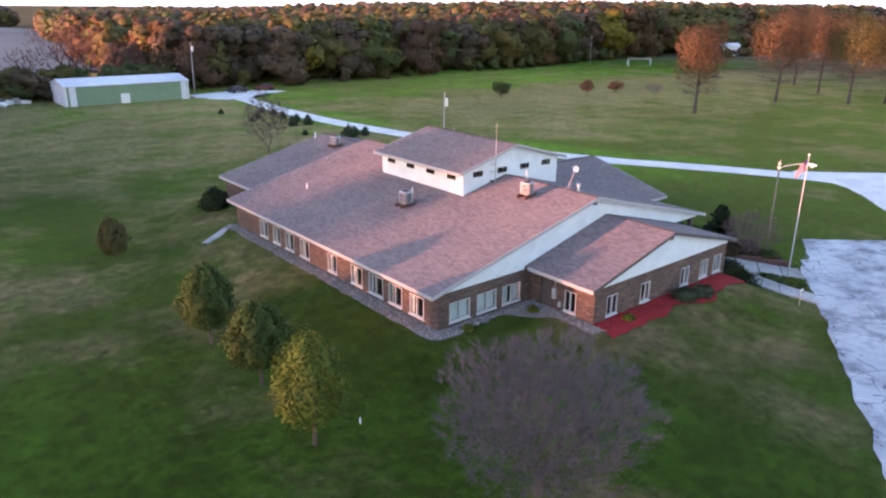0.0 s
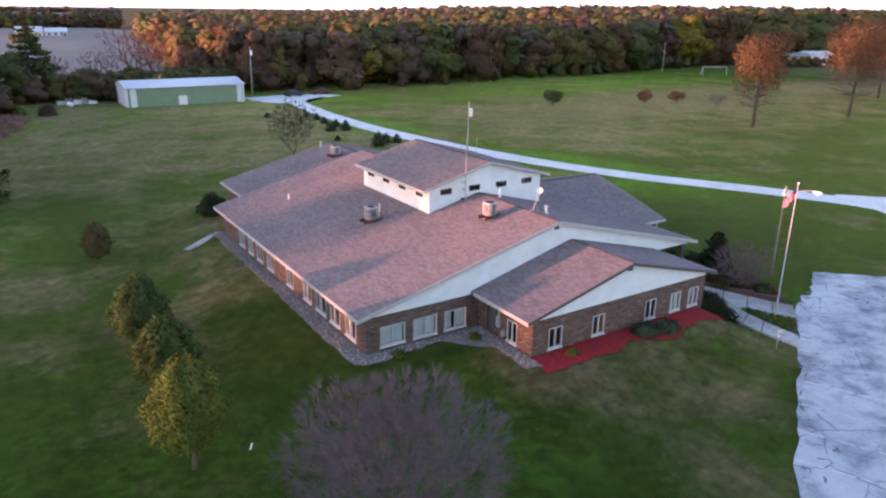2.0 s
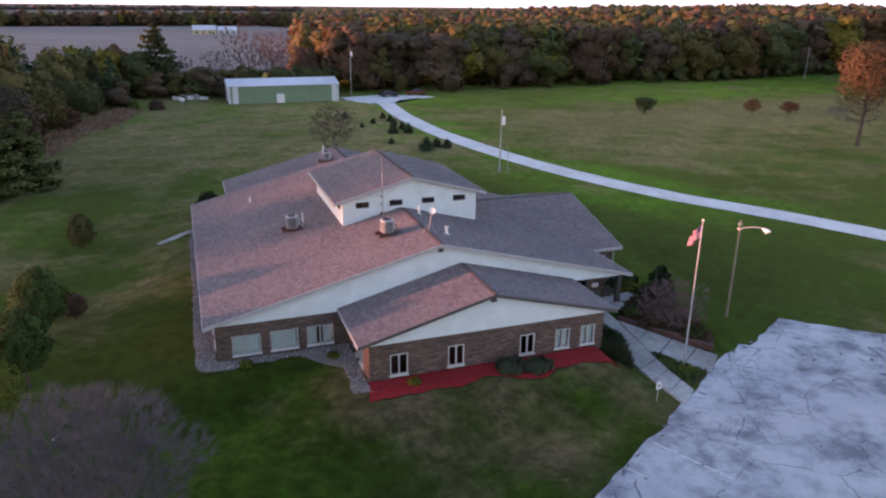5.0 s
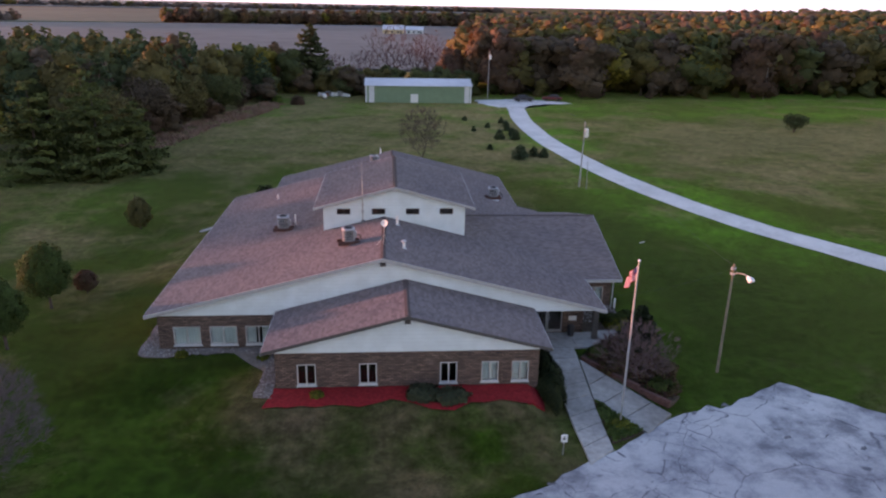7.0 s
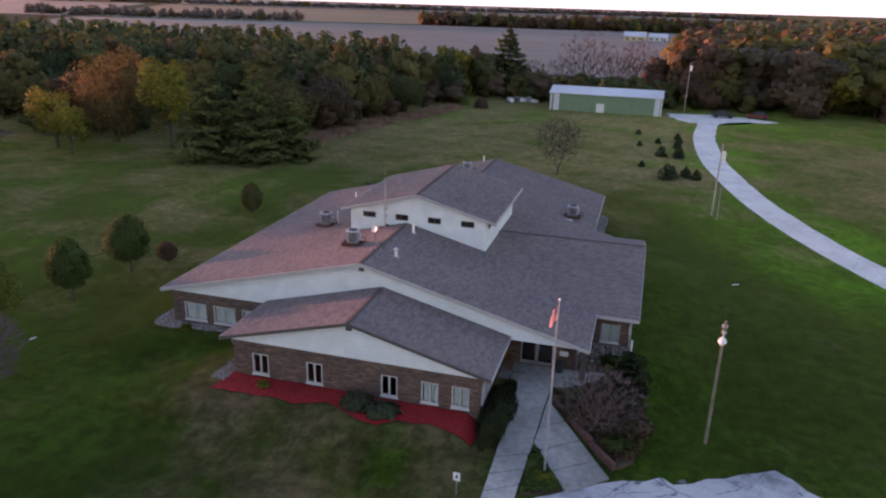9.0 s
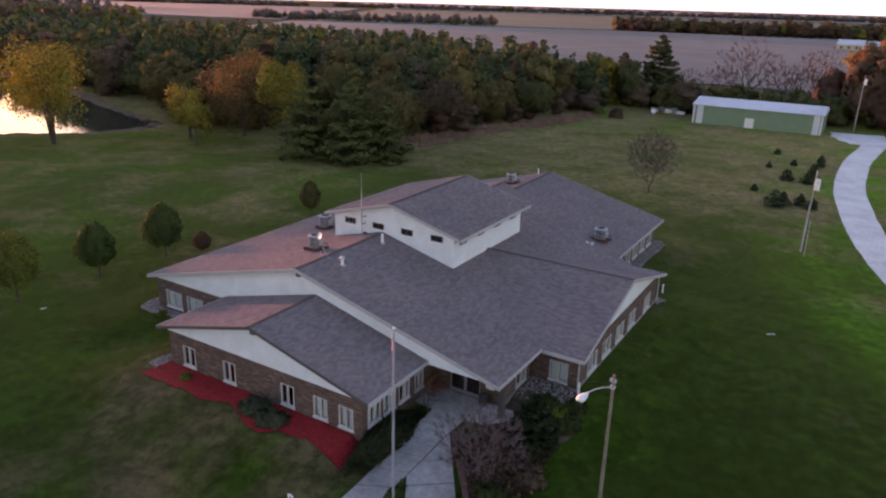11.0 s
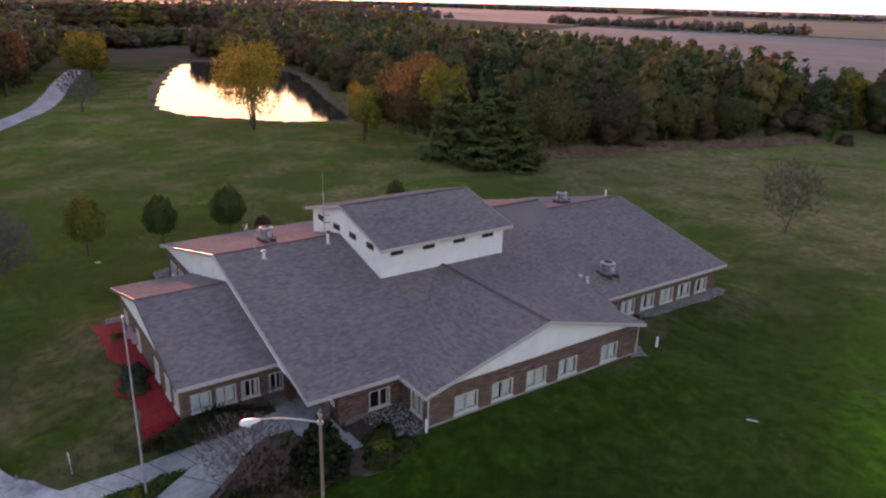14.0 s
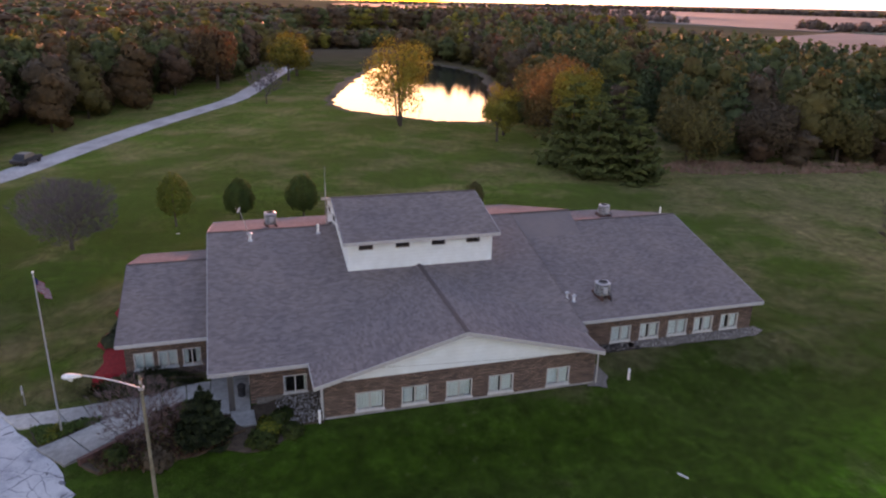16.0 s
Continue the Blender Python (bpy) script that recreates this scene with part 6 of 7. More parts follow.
def egg_points(n, r, h, rs, wide=0.38, ragged=0.2):
    """Points over a dense egg-shaped young crown whose twigs stream upwards, its foot at z = 0."""
    z = rs.beta(1.6, 1.7, n)
    prof = np.where(z < wide, np.sqrt(np.clip(1 - ((wide - z) / (wide + 0.02)) ** 2, 0, 1)), np.clip(1 - (np.maximum(z - wide, 0) / (1.0 - wide)) ** 2.0, 0, 1) ** 0.7)
    a = rs.uniform(0, 2 * math.pi, n)
    ph = rs.uniform(0, 6.28, 5)
    streak = 1 + ragged * (np.sin(a * 7 + z * 5 + ph[0]) * 0.6 + np.sin(a * 13 - z * 9 + ph[1]) * 0.5 + np.sin(z * 17 + a * 3 + ph[2]) * 0.5)
    lop = 1 + 0.08 * np.sin(a + ph[3]) + 0.06 * np.sin(2 * a + ph[4])
    q = (0.05 + 0.95 * prof) * r * streak * lop * (1 - 0.45 * rs.uniform(0, 1, n) ** 2.2) * (1 + (rs.uniform(0, 1, n) > 0.94) * rs.uniform(0, 0.22, n))
    p = np.stack([q * np.cos(a), q * np.sin(a), z * h * (1 + 0.05 * np.sin(a * 5 + ph[1])) + rs.normal(0, 0.02 * h, n)], 1)
    d = np.stack([np.cos(a) * (0.35 + prof), np.sin(a) * (0.35 + prof), (z - wide) * 1.7 + 0.25], 1)
    d /= np.linalg.norm(d, axis=1)[:, None]
    return p, d


def arr_geo(v, f, nn=None):
    g = Geo()
    g.v, g.f = [tuple(x) for x in v.tolist()], [tuple(x) for x in f.tolist()]
    g.k = [0] * len(g.f)
    g.n = None if nn is None else nn.tolist()
    return g


def limbs(h0, h1, r, rs, n=9, trunk=0.2, z_off=0.0, multi=1):
    """A tapered trunk with limbs that reach into the crown."""
    g = Geo()
    for k in range(multi):
        lean = Vector((rs.uniform(-1, 1), rs.uniform(-1, 1), 0)) * (0.04 if multi == 1 else 0.22) * h1
        tr = trunk / math.sqrt(multi)
        pts = [Vector((0, 0, z_off - 0.25)) + lean * 0.0, Vector(lean * 0.25) + Vector((0, 0, h0)), Vector(lean * 0.6) + Vector((0, 0, (h0 + h1) * 0.52)), Vector(lean) + Vector((0, 0, h1 * 0.92))]
        rr = [tr * 1.25, tr * 0.85, tr * 0.5, tr * 0.12]
        for i in range(3):
            g.tube(pts[i], pts[i + 1], rr[i], rr[i + 1], 8, caps=False)
        for i in range(n // multi + 1):
            a = i * 2.4 + rs.uniform(-0.5, 0.5)
            t = rs.uniform(0.05, 0.85)
            st = pts[1].lerp(pts[2], t * 2) if t < 0.5 else pts[2].lerp(pts[3], t * 2 - 1)
            e = st + Vector((math.cos(a), math.sin(a), 0)) * r * rs.uniform(0.45, 0.8) + Vector((0, 0, (h1 - h0) * rs.uniform(0.1, 0.28)))
            md = st.lerp(e, 0.5) + Vector((0, 0, -0.04 * r))
            q = tr * 0.42 * (1 - 0.6 * t)
            g.tube(st, md, q, q * 0.6, 5, caps=False).tube(md, e, q * 0.6, q * 0.15, 5, caps=False)
    return g


def broadleaf(x, y, h, r, foot, mat, n, size, seed, label, group="", multi=1, trunk=None, name="tree", lumps=16, gap=0.25, category="tree", egg=False):
    rs = np.random.default_rng(seed)
    z = gz(x, y)
    e = base(name, (x, y, z), label, category, group)
    part("trunk", limbs(foot, h, r, rs, 10, trunk or 0.028 * h, multi=multi), "bark", e).matrix_basis = e.matrix_world
    p, d = egg_points(n, r, h - foot, rs) if egg else crown_points(n, r, h - foot, rs, lumps, gap=gap)
    v, f, nn = leaf_quads(p + np.array([0, 0, foot]), size, rs, out=d, jitter=0.75)
    part("crown", arr_geo(v, f, nn), mat, e).matrix_basis = e.matrix_world
    return e


def oak(x, y, h, r, mat, seed, label):
    """A field oak: the crown thins out downwards, where half-bare boughs reach out from the trunk."""
    rs = np.random.default_rng(seed)
    e = base("tree", (x, y, gz(x, y)), label, "tree", "field oaks")
    foot = 0.24 * h
    part("trunk", limbs(foot, h, r, rs, 12, 0.27), "bark", e).matrix_basis = e.matrix_world
    p, d = crown_points(16000, r, h - foot, rs, 40, gap=0.4)
    t = p[:, 2] / (h - foot)
    keep = rs.uniform(0, 1, len(p)) < np.clip((t - 0.06) / 0.42, 0.05, 1)
    p, d, t = p[keep], d[keep], t[keep]
    p[:, :2] *= (0.74 + 0.26 * np.clip(t / 0.4, 0, 1))[:, None]
    v, f, nn = leaf_quads(p + np.array([0, 0, foot]), 0.22, rs, out=d, jitter=0.75)
    part("crown", arr_geo(v, f, nn), mat, e).matrix_basis = e.matrix_world
    g = Geo()
    for k in range(44):
        a, z = 2.4 * k, h * rs.uniform(0.2, 0.5)
        w = Vector((math.cos(a), math.sin(a), rs.uniform(-0.05, 0.3)))
        st = Vector((0, 0, z))
        en = st + w * r * rs.uniform(0.5, 0.9)
        g.tube(st, en, 0.05, 0.014, 4, caps=False)
        for j in range(9):
            q = st.lerp(en, rs.uniform(0.35, 1))
            g.tube(q, q + (w + Vector(rs.normal(0, 0.7, 3))) * rs.uniform(0.4, 1.0), 0.014, 0.006, 3, caps=False)
    part("bough", g, "dun_twig", e, "half-bare lower boughs").matrix_basis = e.matrix_world
    return e


def bough_points(h, r, n, rs, foot=0.04, tiers=9, arms=7, droop=0.10):
    """Points over flat boughs in tiers, with open air between them, and the way they face."""
    t = (np.arange(tiers) + 0.25) / tiers
    prof = np.minimum(1.0, 0.72 + 1.6 * t) * (1 - t) ** 0.72
    share = np.repeat((prof + 0.12) ** 1.6, arms)
    pick_ = rs.choice(tiers * arms, n, p=share / share.sum())
    lv = pick_ // arms
    long = rs.uniform(0.68, 1.12, tiers * arms)[pick_]
    turn = (rs.uniform(0, 6.28, tiers)[:, None] + np.arange(arms) * 2 * math.pi / arms + rs.normal(0, 0.22, (tiers, arms))).ravel()[pick_]
    rise_ = rs.normal(0, 0.28 / tiers, tiers * arms)[pick_]
    reach = r * (prof[lv] + 0.04) * long
    u = rs.uniform(0.02, 1, n) ** 0.6
    side = rs.normal(0, 0.17, n) * reach * (0.25 + 1.1 * u) * np.where(u > 0.9, 0.6, 1.0)
    q = u * reach
    x, y = q * np.cos(turn) - side * np.sin(turn), q * np.sin(turn) + side * np.cos(turn)
    z = (foot + (1 - foot) * (t[lv] + rise_)) * h - droop * q + 0.16 * reach * u ** 3 + rs.normal(0, 0.03, n) * reach - 0.25 * np.abs(side)
    d = np.stack([np.cos(turn) * 0.65 * u, np.sin(turn) * 0.65 * u, np.full(n, 0.62)], 1)
    return np.stack([x, y, np.maximum(z, 0.05)], 1), d / np.linalg.norm(d, axis=1)[:, None]


def conifer(x, y, h, r, n, size, seed, label, group="", mat="needle", foot=0.05, name="conifer", tiers=9, arms=7):
    rs = np.random.default_rng(seed)
    e = base(name, (x, y, gz(x, y)), label, "conifer", group)
    g = Geo().tube((0, 0, -0.3), (0, 0, h * 0.95), 0.022 * h, 0.02, 8)
    part("trunk", g, "bark", e).matrix_basis = e.matrix_world
    p, d = bough_points(h, r, n, rs, foot, tiers, arms)
    v, f, nn = leaf_quads(p, size, rs, 1.7, 0.5, face=d)
    part("crown", arr_geo(v, f, nn), mat, e).matrix_basis = e.matrix_world
    return e


def bare(x, y, h, r, seed, label, n=900, trunk=0.2, mat="twig", fork=0.8, name="bare_tree", thin=0.008, twigs=4, low=0.12, group="", category="tree"):
    """A leafless tree: limbs grow from the fork out to many points of the crown, and end in fine twigs."""
    rs = np.random.default_rng(seed)
    e = base(name, (x, y, gz(x, y)), label, category, group)
    d = rs.normal(size=(n, 3))
    d /= np.linalg.norm(d, axis=1)[:, None]
    zc, zh = h * (1 + low) / 2, h * (1 - low) / 2
    lump = 0.9 + 0.12 * np.sin(d[:, 0] * 4 + seed) * np.cos(d[:, 1] * 5 + d[:, 2] * 3)
    q = d * (rs.uniform(0.08, 1, n) ** 0.5 * lump)[:, None] * np.array([r, r, zh]) + np.array([0, 0, zc])
    f0 = np.array([0, 0, fork])
    q = q[np.argsort(np.linalg.norm(q - f0, axis=1))]
    nodes, par, far = [f0], [-1], [0.0]
    for t in q:
        P = np.array(nodes)
        w = t - P
        L = np.linalg.norm(w, axis=1)
        o = P - f0
        on = np.linalg.norm(o, axis=1) + 1e-6
        cosv = (w * o).sum(1) / (L * on + 1e-9)
        cost = L * (1.35 - 0.6 * cosv) + 0.12 * np.array(far)
        cost[0] = L[0] * 0.95
        i = int(np.argmin(cost))
        mid = P[i] + w[i] * 0.5 + np.array([0, 0, 0.07 * L[i]]) + rs.normal(0, 0.04, 3) * L[i]
        nodes.append(mid), par.append(i), far.append(far[i] + L[i] * 0.5)
        nodes.append(t), par.append(len(nodes) - 2), far.append(far[i] + L[i])
    load = np.ones(len(nodes))
    for i in range(len(nodes) - 1, 0, -1):
        load[par[i]] += load[i]
    rad = np.maximum(thin, trunk * 0.8 * np.sqrt(load / load[0]))
    g, tw = Geo(), Geo()
    g.tube((0, 0, -0.25), (0, 0, fork), trunk * 1.25, trunk * 0.85, 9, caps=False)
    for i in range(1, len(nodes)):
        r1 = rad[i]
        r0 = min(rad[par[i]], r1 * 1.35)
        (g if r1 > thin * 2 else tw).tube(nodes[par[i]], nodes[i], r0, r1, 6 if r1 > 0.05 else 3, caps=False)
        if load[i] <= 2:
            o = Vector(nodes[i] - f0).normalized()
            for k in range(twigs):
                a = (o * 1.1 + Vector(rs.normal(0, 0.55, 3)) + Vector((0, 0, 0.25))).normalized()
                ln = rs.uniform(0.05, 0.13) * r
                st = Vector(nodes[par[i]]).lerp(Vector(nodes[i]), rs.uniform(0.2, 1))
                tw.tube(st, st + a * ln, thin, thin * 0.5, 3, caps=False)
    part("limb", g, "bark" if mat == "twig" else mat, e).matrix_basis = e.matrix_world
    part("twig", tw, mat, e).matrix_basis = e.matrix_world
    return e


def shrub(x, y, rx, ry, h, mat, n, size, seed, label, category="shrub", group="", turn=0.0, name="shrub", zoff=0.0):
    rs = np.random.default_rng(seed)
    z = gz(x, y) + zoff
    d = rs.normal(size=(n, 3))
    d[:, 2] = np.abs(d[:, 2])
    d /= np.linalg.norm(d, axis=1)[:, None]
    lump = 0.86 + 0.16 * np.sin(d[:, 0] * 5 + seed) * np.cos(d[:, 1] * 6 + seed * 2) + rs.normal(0, 0.05, n)
    p = d * (lump * rs.uniform(0.75, 1.0, n))[:, None] * np.array([rx, ry, h])
    c, s = math.cos(radians(turn)), math.sin(radians(turn))
    p = np.stack([p[:, 0] * c - p[:, 1] * s, p[:, 0] * s + p[:, 1] * c, p[:, 2]], 1)
    v, f, nn = leaf_quads(p, size, rs, out=d)
    e = base(name, (x, y, z), label, category, group)
    part("foliage", arr_geo(v, f, nn), mat, e).matrix_basis = e.matrix_world
    g = Geo()
    for i in range(7):
        a = i * 0.9 + seed
        g.tube((0.1 * math.cos(a), 0.1 * math.sin(a), -0.1), (rx * 0.55 * math.cos(a), ry * 0.55 * math.sin(a), h * 0.7), 0.025, 0.008, 5)
    part("stem", g, "bark", e).matrix_basis = e.matrix_world
    return e


# young maples on the west lawn
broadleaf(13.6, 23.5, 5.2, 1.5, 1.15, "leaf_lime", 6200, 0.12, 31, "young maple with yellow-green autumn leaves on the lawn", "lawn maples", trunk=0.09, egg=True)
broadleaf(14.15, 29.5, 4.5, 1.36, 1.15, "leaf_maple", 10000, 0.12, 32, "dense egg-shaped young maple with dull green leaves", "lawn maples", trunk=0.09, egg=True)
broadleaf(14.1, 35.6, 4.6, 1.42, 1.05, "leaf_maple", 10000, 0.12, 33, "dense egg-shaped young maple with dull green leaves", "lawn maples", trunk=0.09, egg=True)
broadleaf(14.3, 53.6, 3.0, 0.95, 0.3, "leaf_olive", 4200, 0.13, 38, "small dense dark olive tree on the west lawn", trunk=0.07, egg=True)
shrub(24.7, 59.8, 1.4, 1.5, 2.0, "shrub_leaf", 2600, 0.2, 35, "dark green rounded shrub near the building")
broadleaf(15.45, 38.3, 1.75, 0.72, 0.28, "leaf_rust", 1900, 0.12, 36, "small round reddish-brown shrub on the west lawn", trunk=0.06, name="shrub", category="shrub", egg=True)
# wide bare tree before the front lawn
bare(18.6, 15.2, 6.5, 4.5, 41, "wide leafless tree with purple-grey twigs on the front lawn", 3000, 0.17, fork=0.9, thin=0.0055, twigs=10, low=0.08)
bare(41.4, 82.6, 7.8, 3.4, 42, "leafless brownish tree behind the building", 1200, 0.10, mat="dun_twig", fork=0.7, thin=0.0065, twigs=9, low=0.14)
# entrance planting
bare(50.8, 24.0, 3.5, 2.5, 43, "leafless purple-brown shrub beside the entrance walk", 900, 0.10, mat="pink_twig", fork=0.25, thin=0.007, twigs=5, low=0.05, name="bare_shrub", category="shrub")
conifer(52.0, 27.1, 2.9, 1.55, 7000, 0.17, 44, "dense dark evergreen bush beside the entrance", foot=0.02, mat="shrub_leaf")
shrub(49.9, 24.9, 1.2, 0.9, 1.0, "leaf_litter", 2400, 0.12, 45, "low brown-leaved shrub in the entrance bed", group="bed shrubs")
shrub(51.9, 23.0, 1.0, 0.8, 0.8, "fern_leaf", 1700, 0.12, 46, "low dark green shrub in the entrance bed", group="bed shrubs")
shrub(52.8, 24.9, 1.0, 0.9, 0.8, "leaf_brown", 1300, 0.13, 47, "low brown-leaved shrub in the entrance bed", group="bed shrubs")
shrub(51.5, 30.6, 0.9, 0.7, 0.75, "fern_leaf", 1600, 0.11, 52, "low dark green leafy shrub before the stone corner", group="bed shrubs")
shrub(52.6, 31.2, 0.75, 0.7, 0.6, "fern_leaf", 1300, 0.11, 53, "low dark green leafy shrub before the stone corner", group="bed shrubs")
shrub(52.9, 29.9, 0.7, 0.8, 0.55, "fern_leaf", 1200, 0.11, 54, "low dark green leafy shrub before the stone corner", group="bed shrubs")
shrub(49.3, 26.2, 0.9, 0.8, 0.8, "fern_leaf", 1600, 0.11, 48, "low dark green leafy shrub in the entrance bed", group="bed shrubs")
shrub(51.7, 30.2, 1.1, 0.8, 0.6, "garden_leaf", 1700, 0.13, 49, "low yellow-green ferny plants by the wall", group="bed shrubs")
shrub(52.5, 29.7, 0.9, 0.9, 0.55, "fern_leaf", 1500, 0.12, 50, "low green ferny plants by the wall", group="bed shrubs")
shrub(51.0, 31.0, 0.7, 0.5, 0.5, "fern_leaf", 900, 0.11, 58, "low green ferny plants by the stone corner", group="bed shrubs")
shrub(48.7, 19.6, 0.75, 0.6, 0.5, "garden_leaf", 1000, 0.11, 51, "yellow-green leafy plants round the flagpole foot", group="flagpole plants")
shrub(49.1, 19.35, 0.55, 0.4, 0.35, "garden_leaf", 700, 0.1, 56, "yellow-green leafy plants round the flagpole foot", group="flagpole plants")
shrub(48.25, 19.2, 0.4, 0.6, 0.35, "leaf_maple", 800, 0.1, 57, "low green plants round the flagpole foot", group="flagpole plants")
shrub(48.2, 20.9, 0.45, 1.0, 0.45, "leaf_maple", 900, 0.11, 52, "low dark green plants round the flagpole foot", group="flagpole plants")
# hedge and shrubs at the front wing
shrub(45.8, 23.8, 0.95, 3.5, 1.35, "shrub_leaf", 12000, 0.10, 53, "dark clipped hedge along the wing", "hedge", name="hedge")
bare(45.8, 27.2, 1.4, 0.9, 54, "low leafless purple shrub against the wing wall", 220, 0.05, fork=0.12, thin=0.006, twigs=4, low=0.05, name="bare_shrub", category="shrub")
shrub(38.8, 21.75, 1.05, 0.8, 0.75, "juniper", 2600, 0.13, 55, "low spreading grey-green shrub on the red mulch", group="mulch shrubs")
shrub(40.2, 21.45, 1.15, 0.85, 0.65, "juniper", 2600, 0.13, 59, "low spreading grey-green shrub on the red mulch", group="mulch shrubs")
for i, (x, y) in enumerate(((25.2, 26.7), (29.9, 26.2), (33.3, 21.9))):
    shrub(x, y, 0.45, 0.4, 0.4, "garden_leaf", 500, 0.1, 60 + i, "small yellow-green perennial clump by the wall", group="wall perennials")

# leaf litter and low growth in the shrub bed
rs_ = np.random.default_rng(58)
pts_ = np.array([(x, y, gz(x, y) + 0.2 + 0.22 * a) for x, y, a, b in [(rs_.uniform(48.6, 53.2), rs_.uniform(21.6, 28.4), rs_.uniform(), 0) for _ in range(5200)] if inside(x, y, [(48.6, 25.9), (51.9, 21.7), (53.1, 22.6), (53.3, 25.5), (52.9, 28.0), (51.5, 28.9), (49.5, 27.2)])])
v, f, nn = leaf_quads(pts_, 0.13, rs_, 1.4, 0.3)
thing("ground_cover", arr_geo(v, f, nn), "leaf_litter", "low reddish-brown growth and fallen leaves in the shrub bed", "ground cover", kind="stuff")

pts_ = np.array([(x, y, gz(x, y) + 0.1 + 0.2 * a) for x, y, a in [(rs_.uniform(47.9, 49.8), rs_.uniform(18.2, 22.0), rs_.uniform()) for _ in range(3600)] if inside(x, y, [(47.98, 21.9), (49.7, 19.15), (47.95, 18.35)])])
v, f, nn = leaf_quads(pts_, 0.11, rs_, 1.5, 0.3)
thing("ground_cover", arr_geo(v, f, nn), "leaf_maple", "low green leafy growth round the flagpole", "ground cover", kind="stuff")
# loose stones on the beds along the walls
BEDS = (([(23.6, 53.3), (22.75, 53.3), (22.65, 26.8), (23.9, 26.55), (25.9, 26.75), (28.6, 26.9), (30.1, 26.4), (30.2, 24.5), (30.05, 21.9), (31.0, 21.7), (31.0, 27.4), (23.65, 27.4)], 2600), ([(47.95, 48.6), (48.75, 48.6), (49.05, 61.4), (48.6, 62.3), (47.95, 62.1)], 700), ([(49.3, 30.5), (51.0, 30.7), (52.1, 31.2), (52.1, 32.8), (49.3, 32.8)], 500))
cube = [(-1, -0.6, -0.7), (0.9, -0.8, -0.7), (1, 0.7, -0.7), (-0.7, 0.9, -0.7), (-0.6, -0.5, 0.6), (0.6, -0.6, 0.7), (0.7, 0.5, 0.5), (-0.5, 0.6, 0.7)]
for poly_, count in BEDS:
    g = Geo()
    bx = [min(p[0] for p in poly_), max(p[0] for p in poly_), min(p[1] for p in poly_), max(p[1] for p in poly_)]
    made = 0
    while made < count:
        x, y = rs_.uniform(bx[0], bx[1]), rs_.uniform(bx[2], bx[3])
        if not inside(x, y, poly_):
            continue
        m = Matrix.Translation((x, y, gz(x, y) + 0.075)) @ Matrix.Rotation(rs_.uniform(0, 6.28), 4, "Z") @ Matrix.Rotation(rs_.uniform(-0.5, 0.5), 4, "X") @ Matrix.Diagonal((*(rs_.uniform(0.025, 0.055) * rs_.uniform(0.7, 1.2, 3)), 1))
        g.add([tuple(m @ Vector(q)) for q in cube], [(3, 2, 1, 0), (4, 5, 6, 7), (0, 1, 5, 4), (1, 2, 6, 5), (2, 3, 7, 6), (3, 0, 4, 7)])
        made += 1
    thing("loose_stones", g, "bed_stone", "loose pale and grey stones lying along the wall", "stones", kind="stuff")

# small pines along the drive
PINES = ((50.7, 118.5, 1.0), (51.1, 107.5, 0.9), (51.7, 91.7, 0.9), (53.9, 111.0, 1.0), (54.3, 100.0, 1.9), (57.0, 116.0, 1.2), (56.7, 107.9, 1.3), (56.8, 99.8, 1.9), (54.8, 85.0, 2.5), (57.3, 87.3, 1.6), (58.6, 86.4, 1.5), (57.2, 112.0, 1.3), (55.6, 86.5, 1.8), (56.9, 103.5, 1.5))
for i, (x, y, h) in enumerate(PINES):
    conifer(x, y, h * 0.9, h * 0.58, 700, 0.17, 70 + i, "small dark pine sapling beside the gravel drive", "drive saplings", foot=0.02, name="pine_sapling")
# field bushes
broadleaf(106.9, 108.0, 3.1, 2.1, 0.7, "leaf_green", 1900, 0.24, 90, "small round green tree on the far field", multi=3, trunk=0.12, gap=0.4)
broadleaf(127.2, 101.9, 3.0, 1.5, 0.6, "leaf_red", 1100, 0.2, 91, "small rust-red young tree on the far field", "field saplings", trunk=0.07, egg=True, category="sapling")
broadleaf(133.7, 99.2, 2.5, 1.9, 0.4, "leaf_red", 1300, 0.2, 92, "wide rust-red young tree on the far field", "field saplings", trunk=0.08, multi=2, gap=0.6, category="sapling")
bare(138.3, 92.3, 2.6, 2.3, 93, "small leafless bush on the far field", 200, 0.07, fork=0.2, thin=0.02, twigs=3, name="bare_shrub", category="shrub")
# orange oaks on the east field
OAKS = ((118.8, 70.4, 14.6, 4.7, "leaf_oak"), (147.2, 69.6, 17.0, 6.3, "leaf_oak"), (156.7, 59.3, 16.5, 6.6, "leaf_olive"), (163.5, 55.0, 17.5, 6.8, "leaf_oak"), (172, 72, 17.5, 6.5, "leaf_oak"), (186, 84, 17, 6.5, "leaf_oak"))
for i, (x, y, h, r, c) in enumerate(OAKS):
    oak(x, y, h * 1.06, r, c, 100 + i, "tall oak with burnt orange autumn leaves on the field" if c == "leaf_oak" else "tall oak with yellow-green autumn leaves on the field")
